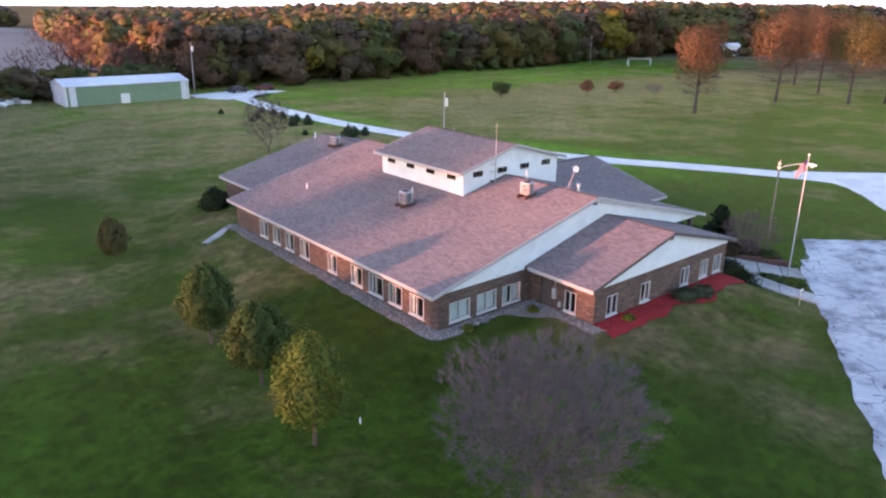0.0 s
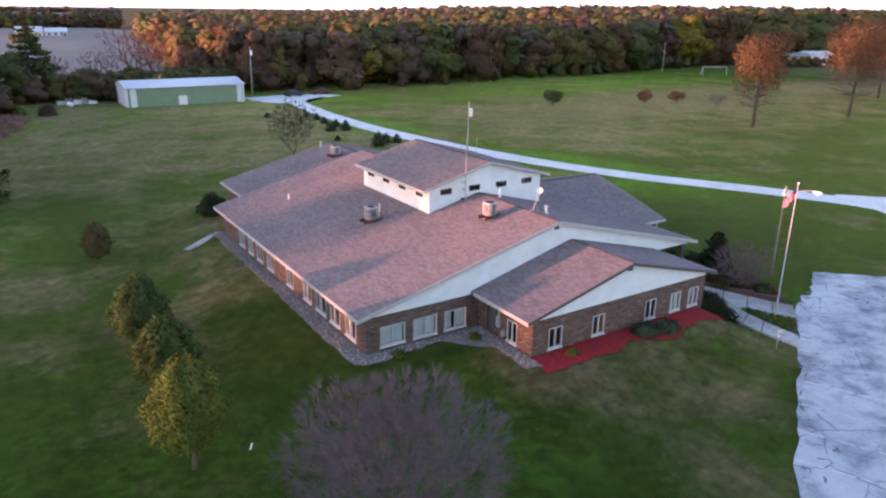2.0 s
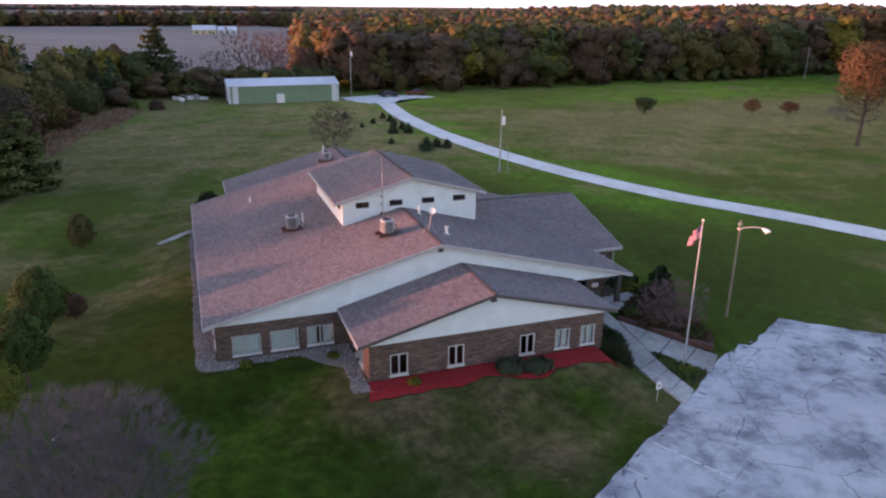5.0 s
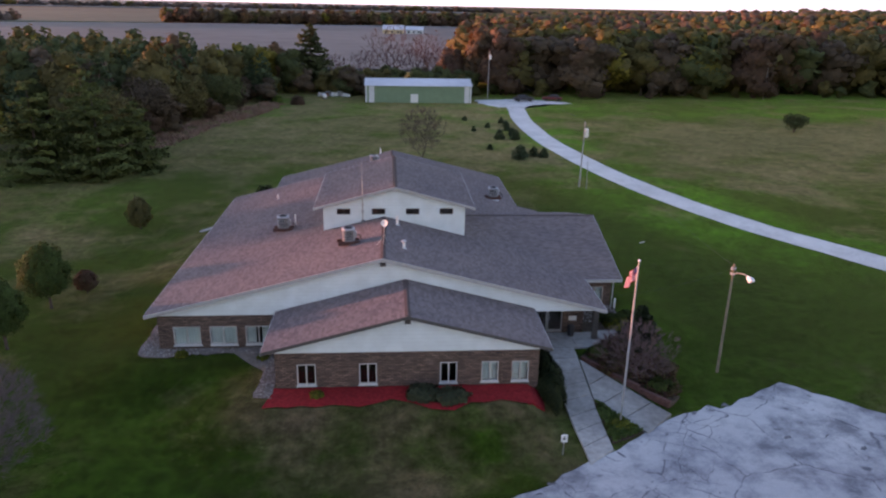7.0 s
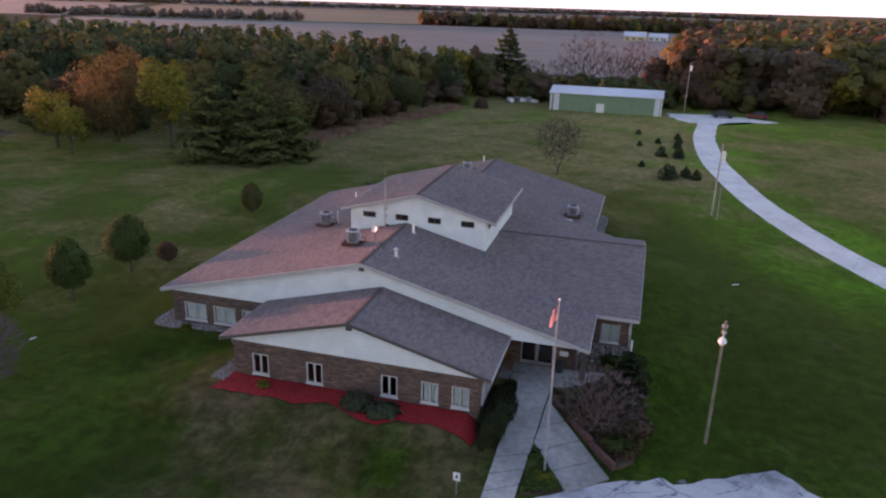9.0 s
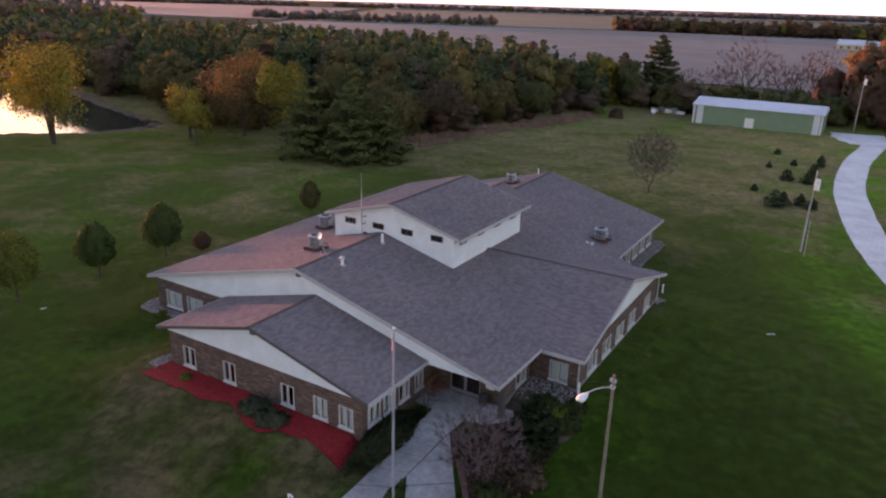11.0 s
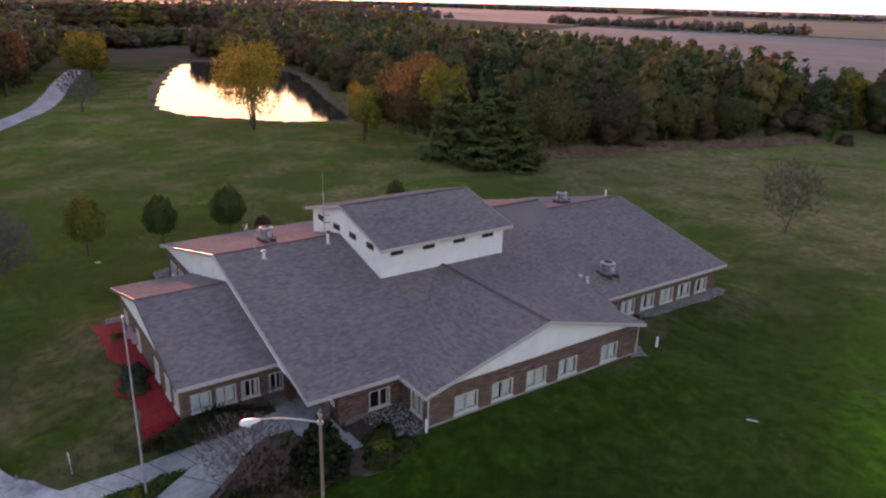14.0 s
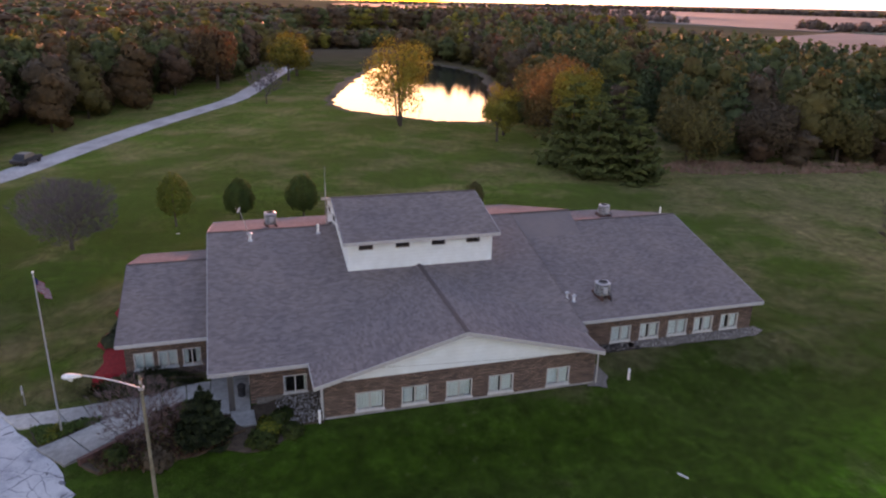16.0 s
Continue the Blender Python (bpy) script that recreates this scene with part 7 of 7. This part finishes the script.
# pond-side trees
broadleaf(-38.5, 57.6, 15.0, 6.4, 1.6, "leaf_gold", 9000, 0.3, 120, "yellow-leaved tree with several trunks on the pond bank", multi=4, trunk=0.4, lumps=24, gap=0.6)
broadleaf(-27, 72.5, 8.0, 3.2, 1.8, "leaf_gold", 4200, 0.27, 121, "slender yellow-leaved tree on the lawn edge", "edge trees", gap=0.6)
broadleaf(-22, 69.5, 6.5, 2.8, 1.6, "leaf_gold", 3600, 0.26, 122, "slender yellow-leaved tree on the lawn edge", "edge trees", gap=0.6)
bare(-69.5, 36.4, 8.0, 4.0, 123, "leafless purple-grey tree beside the lane", 500, 0.14, fork=1.4, thin=0.03, twigs=5, low=0.2)
broadleaf(-112, 44.3, 11.5, 5.0, 1.8, "leaf_yellow", 2600, 0.5, 124, "yellow-leaved tree beside the lane", "edge trees", gap=0.5)
broadleaf(-124, 47.5, 12.0, 5.2, 1.8, "leaf_yellow", 2600, 0.5, 125, "yellow-leaved tree beside the lane", "edge trees", gap=0.5)
broadleaf(-97, 26.5, 14.0, 6.4, 1.2, "leaf_orange", 4000, 0.55, 126, "round-crowned brown-orange tree at the edge of the woods", "edge trees", gap=0.35)
# large spruces and round-crowned trees at the lawn's edge
for i, (x, y, h, r) in enumerate(((-3.2, 73.2, 11.5, 5.2), (3.6, 73.4, 11.0, 5.0), (6.4, 77.6, 8.5, 4.2), (0.6, 78.5, 12.5, 5.0))):
    conifer(x, y, h, r, 19000, 0.24, 130 + i, "large green spruce with drooping boughs", "lawn edge spruces", foot=0.02, mat="spruce", tiers=8, arms=8)
for i, (x, y, h, r, c, lb) in enumerate(((-22.4, 79.2, 13.2, 6.0, "leaf_amber", "round-crowned tree with brown-orange leaves at the pond"), (-13.0, 78.5, 12.5, 3.8, "leaf_gold", "upright tree with golden autumn leaves"), (-2.5, 91.0, 8.6, 5.0, "leaf_olive", "round-crowned olive tree at the lawn edge"),
                                         (0.0, 102.0, 8.0, 4.6, "leaf_brown", "round-crowned brownish tree at the lawn edge"), (2.0, 113.0, 8.0, 4.6, "leaf_olive", "round-crowned olive tree at the lawn edge"), (6.0, 125.0, 7.5, 4.4, "leaf_green", "round-crowned green tree at the lawn edge"))):
    broadleaf(x, y, h, r, 0.8, c, 9000, 0.27, 180 + i, lb, "lawn edge trees", trunk=0.25, lumps=20, gap=0.25)
conifer(18.6, 165.0, 15.5, 6.4, 11000, 0.42, 140, "tall green spruce behind the shed", foot=0.03, mat="leaf_green", tiers=13, arms=9)

shrub(18.5, 138.0, 1.7, 1.4, 2.1, "leaf_rust", 1800, 0.22, 62, "dull purple-brown bush at the lawn corner", group="corner bushes")
shrub(14.2, 139.5, 1.4, 1.3, 1.9, "leaf_lime", 1500, 0.22, 63, "low yellow-green bush at the lawn corner", group="corner bushes")

# ---- woods ----


def ball(sub):
    bm = bmesh.new()
    bmesh.ops.create_icosphere(bm, subdivisions=sub, radius=1.0)
    bm.verts.ensure_lookup_table()
    out = np.array([tuple(q.co) for q in bm.verts]), np.array([[q.index for q in fc.verts] for fc in bm.faces])
    bm.free()
    return out


BALLS = {0: ball(1), 1: ball(2)}


def lump_mesh(cs, sub, centre, size):
    """Smooth clumps that fill the heart of a crown; the normals lean outwards from the whole crown."""
    bv, bf = BALLS[sub]
    vs, fs, ns, o = [], [], [], 0
    for cx, cy, cz, q in cs:
        p = bv * q * np.array([1, 1, 0.85]) + np.array([cx, cy, cz])
        w = 0.5 * bv + 0.7 * (p - centre) / size
        vs.append(p), fs.append(bf + o), ns.append(w / np.linalg.norm(w, axis=1)[:, None])
        o += len(p)
    return np.concatenate(vs), np.concatenate(fs), np.concatenate(ns)


def proto(kind, n, size, seed, lumps=9, sub=1):
    """One tree of the woods, about 12 m high: leaf sprays over the outside of many clumps, round a solid heart."""
    rs = np.random.default_rng(seed)
    if kind == "pine":
        cs = [(rs.uniform(-0.3, 0.3), rs.uniform(-0.3, 0.3), 1.2 + 9.2 * (i + 0.3) / lumps, max(0.35, 2.1 * (1 - (i + 0.3) / lumps) ** 0.8)) for i in range(lumps)]
        p, face = bough_points(12.0, 3.5, n, rs, 0.06, 13, 6)
        mid, ext = np.array([0, 0, 4.0]), np.array([3.4, 3.4, 8.0])
        a = leaf_quads(p, size, rs, 1.3, 0.25, face=face * np.array([1.15, 1.15, 0.9]))
    else:
        cs = []
        for i in range(lumps):
            an = i * 2.4 + rs.uniform(-0.5, 0.5)
            z = 0.14 + 0.70 * ((i * 0.618) % 1.0) ** 0.85
            ring = math.sqrt(max(0.02, 1 - ((z - 0.42) / 0.60) ** 2)) * rs.uniform(0.50, 0.74)
            cs.append((ring * math.cos(an) * 4, ring * math.sin(an) * 4, z * 11.4, rs.uniform(1.05, 1.75) * (1.15 - 0.35 * z)))
        cs += [(rs.uniform(-0.5, 0.5), rs.uniform(-0.5, 0.5), 9.9, 1.35), (0, 0, 7.0, 2.5), (0, 0, 4.2, 2.7)]
        ar = np.array(cs)
        m = n * 3
        k = rs.choice(len(cs), m, p=ar[:, 3] ** 2 / (ar[:, 3] ** 2).sum())
        d = rs.normal(size=(m, 3))
        d /= np.linalg.norm(d, axis=1)[:, None]
        p = ar[k, :3] + d * (ar[k, 3] * rs.uniform(0.9, 1.16, m))[:, None] * np.array([1, 1, 0.85])
        gap = (np.linalg.norm((p[:, None, :] - ar[None, :, :3]) / np.array([1, 1, 0.85]), axis=2) / ar[None, :, 3]).min(1)
        ok = np.flatnonzero((gap > 0.86) & (p[:, 2] > 0.4))[:n]
        p, d = p[ok], d[ok]
        mid, ext = np.array([0, 0, 5.0]), np.array([4.0, 4.0, 6.0])
        w = 0.65 * d + 0.6 * (p - mid) / ext
        a = leaf_quads(p, size, rs, 1.15, out=w / np.linalg.norm(w, axis=1)[:, None], jitter=0.55)
    b = lump_mesh([(x, y, z, q * 0.93) for x, y, z, q in cs], sub, mid, ext)
    return np.concatenate([a[0], b[0]]), np.concatenate([a[1], b[1] + len(a[0])]), np.concatenate([a[2], b[2]])


NEAR = {"leaf": [proto("leaf", 1300, 0.58, 200 + i, 15, 0) for i in range(6)], "pine": [proto("pine", 1050, 0.55, 210 + i, 5, 0) for i in range(4)]}
MID = {"leaf": [proto("leaf", 400, 0.95, 250 + i, 11, 0) for i in range(5)], "pine": [proto("pine", 420, 0.75, 255 + i, 5, 0) for i in range(3)]}
FAR = {"leaf": [proto("leaf", 80, 1.5, 220 + i, 4, 0) for i in range(4)], "pine": [proto("pine", 70, 1.5, 230 + i, 3, 0) for i in range(2)]}
TINY = {"leaf": [proto("leaf", 10, 2.4, 240 + i, 1, 0) for i in range(4)], "pine": [proto("pine", 16, 2.0, 245, 2, 0)]}
TINTS = ["leaf_orange", "leaf_rust", "leaf_olive", "leaf_green", "leaf_brown", "leaf_yellow", "needle", "hazy_bare_wood"]


def woods(name, spots, label):
    """Many trees in one mesh; spots: x, y, height, width factor, tint, whether near."""
    vs, fs, ks, ns, o = [], [], [], [], 0
    tr = Geo()
    for i, (x, y, h, wf, tint, near) in enumerate(spots):
        kind = "pine" if tint == 6 else "leaf"
        pool = {0: FAR, 1: NEAR, 2: MID, None: TINY}[near][kind]
        v, f, nn = pool[i % len(pool)]
        a = rng.uniform(0, 6.28)
        s = h / 12.0
        c, d = math.cos(a) * s * wf, math.sin(a) * s * wf
        q = np.stack([v[:, 0] * c - v[:, 1] * d + x, v[:, 0] * d + v[:, 1] * c + y, v[:, 2] * s + gz(x, y)], 1)
        vs.append(q), fs.append(f + o), ks.append(np.full(len(f), tint))
        c, d = math.cos(a), math.sin(a)
        ns.append(np.stack([nn[:, 0] * c - nn[:, 1] * d, nn[:, 0] * d + nn[:, 1] * c, nn[:, 2]], 1))
        o += len(q)
        if near == 1:
            tr.tube((x, y, gz(x, y) - 0.3), (x, y, gz(x, y) + h * 0.7), 0.02 * h, 0.008 * h, 5, caps=False)
    v, f, k = np.concatenate(vs), np.concatenate(fs), np.concatenate(ks)
    me = bpy.data.meshes.new(name)
    me.vertices.add(len(v)), me.loops.add(len(f) * 3), me.polygons.add(len(f))
    me.vertices.foreach_set("co", v.ravel())
    me.loops.foreach_set("vertex_index", f.ravel().astype(np.int32))
    me.polygons.foreach_set("loop_start", np.arange(0, len(f) * 3, 3, dtype=np.int32))
    for t in TINTS:
        me.materials.append(MATS[t])
    me.polygons.foreach_set("material_index", k.astype(np.int32))
    me.update()
    me.normals_split_custom_set_from_vertices(np.concatenate(ns).tolist())
    ob = tagged(new(name, me), label, "woods", kind="stuff")
    if tr.v:
        part("trunks", tr, "bark", ob)
    return ob


def scatter(poly, gap, seed, keep=None):
    rs = random.Random(seed)
    x0, x1, y0, y1 = min(p[0] for p in poly), max(p[0] for p in poly), min(p[1] for p in poly), max(p[1] for p in poly)
    out = []
    y = y0
    while y < y1:
        x = x0
        while x < x1:
            px, py = x + rs.uniform(-0.42, 0.42) * gap, y + rs.uniform(-0.42, 0.42) * gap
            if inside(px, py, poly) and (keep is None or keep(px, py)):
                out.append((px, py, rs.random(), rs.random()))
            x += gap
        y += gap
    return out


def pick(u, table):
    for share, t in table:
        if u < share:
            return t
        u -= share
    return table[-1][1]


MIX_N = ((0.30, 0), (0.24, 1), (0.22, 2), (0.06, 3), (0.14, 4), (0.04, 5))
MIX_B = ((0.06, 0), (0.12, 1), (0.42, 2), (0.16, 3), (0.24, 4))
MIX_W = ((0.10, 0), (0.14, 1), (0.30, 2), (0.22, 3), (0.18, 4), (0.06, 5))
MIX_P = ((0.54, 6), (0.18, 3), (0.16, 2), (0.05, 4), (0.04, 5), (0.03, 0))
RED_STAND, GOLD_STAND = ((0.08, 0), (0.34, 1), (0.30, 4), (0.28, 2)), ((0.62, 5), (0.22, 2), (0.16, 4))
OLIVE_STAND = ((0.13, 0), (0.13, 1), (0.34, 2), (0.18, 3), (0.16, 4), (0.06, 5))
HOUSES = ((40, 476), (54, 480), (84, 740), (109, 702), (273, 161), (289, 162))


def stand(x, y, u):
    """Which trees grow there: red ones behind the shed, a golden clump, then olive."""
    return pick(u, RED_STAND if x < 71 else GOLD_STAND if x < 93 and y < 172 else OLIVE_STAND)


def no_house(x, y):
    return all(math.hypot(x - a, y - b) > 11 for a, b in HOUSES)


front_n = [(58, 156), (66, 154.5), (93, 154.5), (120, 156.5), (148, 157), (200, 166), (246, 173), (330, 160), (400, 150), (420, 185), (330, 195), (246, 206), (148, 190), (60, 190), (52, 178), (54, 160)]
spots = [(x, y, 13.6 + 3.2 * a + min(4.5, max(0.0, (x - 165) * 0.05)), 1.1 + 0.4 * b, stand(x, y, b), 1 if y < 160 + max(0, x - 148) * 0.2 and x < 260 else 2) for x, y, a, b in scatter(front_n, 6.4, 301, no_house)]
spots += [(x, y, 2.8 + 2.4 * a, 1.35, pick(b, ((0.5, 3), (0.3, 2), (0.2, 4))), True) for x, y, a, b in scatter([(60, 153), (93, 152.5), (148, 154), (246, 170), (246, 174), (148, 158), (93, 156), (60, 157)], 4.5, 302)]
spots += [(x, y, 2.6 + 1.6 * a, 1.4, pick(b, ((0.5, 4), (0.5, 2))), 2) for x, y, a, b in scatter([(250, 150), (302, 148), (302, 153), (250, 155)], 3.2, 325)]
woods("woods", spots, "dense autumn woods of orange, rust and olive trees behind the field")
back_n = [(60, 190), (148, 190), (246, 206), (330, 195), (420, 185), (900, 120), (1300, 300), (1100, 900), (300, 900), (110, 560), (72, 300), (56, 200)]
spots = [(x, y, 14.0 + 2.6 * a + min(7.0, max(0.0, (x - 180) * 0.06)), 1.25, pick(b, MIX_B), 0 if y < 330 else None) for x, y, a, b in scatter(back_n, 10.0, 303, lambda x, y: math.hypot(x - 40, y) < 520)]
spots += [(x, y, 14.0 + 3.5 * a + min(4.0, max(0.0, (x - 350) * 0.02)), 2.1, pick(b, MIX_B), None) for x, y, a, b in scatter(back_n, 22.0, 304, lambda x, y: math.hypot(x - 40, y) >= 520)]
woods("woods", spots, "far autumn woods reaching to the horizon")
# pines and mixed trees north of the pond
west = [(-44, 87), (-30, 84), (-14, 84), (-3, 86), (-2, 100), (4, 128), (2, 150), (-12, 178), (-60, 205), (-130, 215), (-210, 200), (-240, 170), (-190, 125), (-140, 112), (-90, 99)]
spots = [(x, y, (9.5 + 4.5 * a) * (1.0 if y > 98 else 0.7), 0.95, pick(b, MIX_P), 1 if y < 118 and x > -75 else 2 if y < 150 and x > -110 else 0) for x, y, a, b in scatter(west, 6.0, 305, lambda x, y: not (x > -22 and y < 92))]
edge = [(-38, 79.5), (-30, 80), (-24, 84), (-44, 91), (-45, 84)]
spots += [(x, y, 6 + 4 * a, 1.15, pick(b, MIX_W), True) for x, y, a, b in scatter(edge, 4.6, 306)]
spots += [(x, y, 3.5 + 2.5 * a, 1.4, pick(b, ((0.2, 4), (0.2, 1), (0.3, 3), (0.3, 2))), True) for x, y, a, b in scatter([(1, 88), (2.5, 100), (6.5, 120), (11, 136), (17, 147), (14, 153), (2, 134), (-4, 104), (-3, 88)], 5.2, 307)]
spots += [(x, y, 8 + 3.5 * a, 1.0, pick(b, MIX_P), 1 if y < 158 else 2) for x, y, a, b in scatter([(5, 130), (12, 144), (16, 154), (10, 172), (-8, 172), (1, 150)], 5.6, 322)]
woods("woods", spots, "dark pine woods with some autumn trees beside the lawn")
spots = [(x, y, 12 + 5 * a, 1.2, pick(b, MIX_W), False) for x, y, a, b in scatter([(-240, 170), (-210, 200), (-300, 260), (-560, 260), (-520, 170), (-330, 150)], 10, 308)]
spots += [(x, y, 9 + 5 * a, 1.2, pick(b, MIX_W), False) for x, y, a, b in scatter([(-175, 96), (-240, 170), (-330, 150), (-420, 140), (-300, 118), (-200, 88)], 10, 318, lambda x, y: y > 60 - 0.2257 * (x - 24) + 6)]
spots += [(x, y, 8 + 4.5 * a, 1.1, pick(b, MIX_W), x > -110) for x, y, a, b in scatter([(-43, 83), (-64, 89.5), (-84, 96), (-106, 102), (-128, 107), (-150, 106.5), (-176, 97), (-200, 88), (-190, 125), (-140, 115), (-90, 103), (-46, 90)], 5.4, 320)]
# low rows added across the sun's path: they shade the lawn, sun clears to the roof
spots += [(x, y, 6.5 + 1.8 * a, 1.5, pick(b, MIX_W), False) for x, y, a, b in scatter([(-226, 40), (-260, 40), (-285, 125), (-246, 112), (-230, 80)], 5.5, 321)]
woods("woods", spots, "mixed autumn woods beyond the pond")
# woods south of the lane
sw = [(-16, -12), (-31, -2.5), (-48, 4.5), (-71, 14), (-97, 23.5), (-128, 32), (-160, 41), (-200, 49), (-260, 58), (-270, 10), (-200, -30), (-110, -45), (-20, -50)]
spots = [(x, y, 9.5 + 5 * a, 1.05, pick(b, MIX_W), 1 if x > -120 and y > 0.33 * (-39 - x) - 12 else 2 if x > -170 and y > -25 else 0) for x, y, a, b in scatter(sw, 6.2, 309, lambda x, y: math.hypot(x - 84, y - 30) < 330)]
woods("woods", spots, "mixed green and brown woods along the gravel lane")
spots = [(x, y, 11 + 5 * a, 1.9, pick(b, MIX_W), None if x < -300 else False) for x, y, a, b in scatter([(-260, 52), (-440, 80), (-640, 110), (-900, 60), (-900, -300), (-300, -300), (-110, -60), (-200, -30), (-270, 10)], 21, 310)]
spots += [(x, y, 10 + 5 * a, 1.8, pick(b, MIX_W), None) for x, y, a, b in scatter([(-560, 118), (-900, 160), (-900, 420), (-560, 330)], 22, 311)]
woods("woods", spots, "far mixed woods to the west")
# tree row added at the far end of the western clearing; its height shades lawn, not roof
spots = [(x, y, 15.0 + 0.8 * a, 1.6, pick(b, MIX_W), False) for x, y, a, b in scatter([(-385, 30), (-405, 30), (-455, 250), (-430, 250)], 4.4, 319)]
woods("woods", spots, "row of trees added far west to block the low sun from the lawn")
# hedgerow trees and reddish bare trees behind the shed
spots = [(x, y, 4.5 + 2.5 * a, 1.4, pick(b, ((0.7, 3), (0.1, 4), (0.2, 2))), True) for x, y, a, b in scatter([(14, 153), (58, 154.5), (58, 161), (12, 160)], 3.4, 312)]
spots += [(x, y, 8 + 4 * a, 1.0, pick(b, ((0.5, 1), (0.2, 0), (0.3, 4))), True) for x, y, a, b in scatter([(48, 165), (60, 165), (60, 190), (52, 190)], 6, 313)]
woods("woods", spots, "low hedgerow and orange trees behind the shed")
for i, (x, y, h) in enumerate(((37.5, 164, 16.0), (31.0, 168, 9.5), (43.5, 170, 11.0), (49.0, 163, 10.5), (48, 198, 13.0), (24, 172, 8.0), (17, 165, 7.5))):
    bare(x, y, h, h * 0.46, 150 + i, "tall reddish leafless tree behind the shed", 300, 0.022 * h, mat="red_twig", fork=0.2 * h, thin=0.018, twigs=6, low=0.25, group="bare hedgerow trees")
# far tree lines across the fields
spots = []
for (ax, ay), (bx, by), nn, h in (((-150, 640), (120, 660), 110, 15), ((-520, 560), (-260, 610), 70, 12), ((-900, 480), (-640, 520), 60, 12), ((-1200, 1500), (300, 1700), 160, 16), ((-2400, 1100), (-1200, 1400), 120, 16), ((-1500, 620), (-1050, 760), 80, 14), ((-2600, 500), (-1700, 800), 90, 16)):
    nn = int(nn * 1.7)
    for i in range(nn):
        t = (i + rng.uniform(-0.9, 0.9)) / nn
        # tint 7 has the haze of distance in its colour
        spots.append((ax + (bx - ax) * t, ay + (by - ay) * t + rng.uniform(-18, 18), h * rng.uniform(0.45, 0.95), 1.7 if ay < 1000 else 3.6, pick(rng.uniform(), MIX_N if ay == 640 else ((0.75, 7), (0.15, 4), (0.1, 2))), 0 if ay == 640 else None))
woods("woods", spots, "distant tree lines across the farm fields")
# dry weeds along the woods
w_ = [(1, 83), (5.5, 90), (8.0, 108), (13.5, 123), (16, 138), (11, 140), (6, 122), (1, 105), (-3, 90)]
g = Geo()
for x, y, a, b in scatter(w_, 0.5, 314):
    z = gz(x, y)
    tall = 0.5 + 0.5 * noise.noise((x * 0.35, y * 0.35, 2.0))
    if a > 0.35 + 0.6 * tall:
        continue
    for k in range(6):
        t, h_, s_ = rng.uniform(0, 6.28), (0.2 + 1.0 * tall * tall) * rng.uniform(0.5, 1.2), rng.uniform(0.05, 0.14)
        px, py = x + rng.normal(0, 0.25), y + rng.normal(0, 0.25)
        g.add([(px - s_ * math.cos(t), py - s_ * math.sin(t), z - 0.05), (px + s_ * math.cos(t), py + s_ * math.sin(t), z - 0.05), (px + rng.normal(0, 0.3), py + rng.normal(0, 0.3), z + h_)], [(0, 1, 2)])
thing("dry_weeds", g, "dry_weeds", "tall dry brown weeds along the edge of the pines", "weeds", kind="stuff")

# pond and fields
pz = -1.05
thing("pond", Geo().add([(x, y, pz) for x, y in [(-195, 38), (-30, 38), (-30, 118), (-195, 118)]], [(0, 1, 2, 3)]), "water", "still pond that mirrors the bright evening sky", "pond", kind="structure")
ringp = []
bank = Geo()
for i in range(len(POND)):
    a, b = Vector(POND[i]), Vector(POND[(i + 1) % len(POND)])
    for j in range(6):
        q = a.lerp(b, j / 6)
        ringp.append(q + Vector((rng.uniform(-0.8, 0.8), rng.uniform(-0.8, 0.8))))
cpt = Vector((-105, 76))
n = len(ringp)
vv = []
for q in ringp:
    d = (q - cpt).normalized()
    for off, zz in ((-2.6, -1.3), (0.0, -0.80), (0.9, -0.70), (2.4, -0.9)):
        p = q + d * off
        vv.append((p.x, p.y, zz + rng.uniform(-0.05, 0.05)))
bank.add(vv, [(i * 4 + k, ((i + 1) % n) * 4 + k, ((i + 1) % n) * 4 + k + 1, i * 4 + k + 1) for i in range(n) for k in range(3)])
thing("pond_bank", bank, "bank_soil", "low bank of dry brown grass round the pond", "bank", kind="structure", smooth=True)


def field(poly, mat, label, z=-0.3):
    thing("field", Geo().prism(poly, z, -1.4), mat, label, "field", kind="structure")


field([(-260, 240), (60, 212), (112, 560), (90, 640), (-120, 620), (-420, 520)], "field_tan", "harvested tan field beyond the pines", -0.2)
field([(-420, 530), (-120, 640), (30, 690), (-60, 1400), (-900, 1300)], "field_green", "far green field", -0.1)
field([(-900, 450), (-440, 520), (-950, 1300), (-1900, 1100)], "field_tan", "far tan field", 0.0)
field([(-2000, 300), (-950, 430), (-2000, 1050), (-3600, 900)], "field_green", "far green field", 0.1)
field([(-950, 1420), (200, 1500), (300, 3400), (-2600, 3400)], "field_tan", "far tan field at the horizon", 0.2)
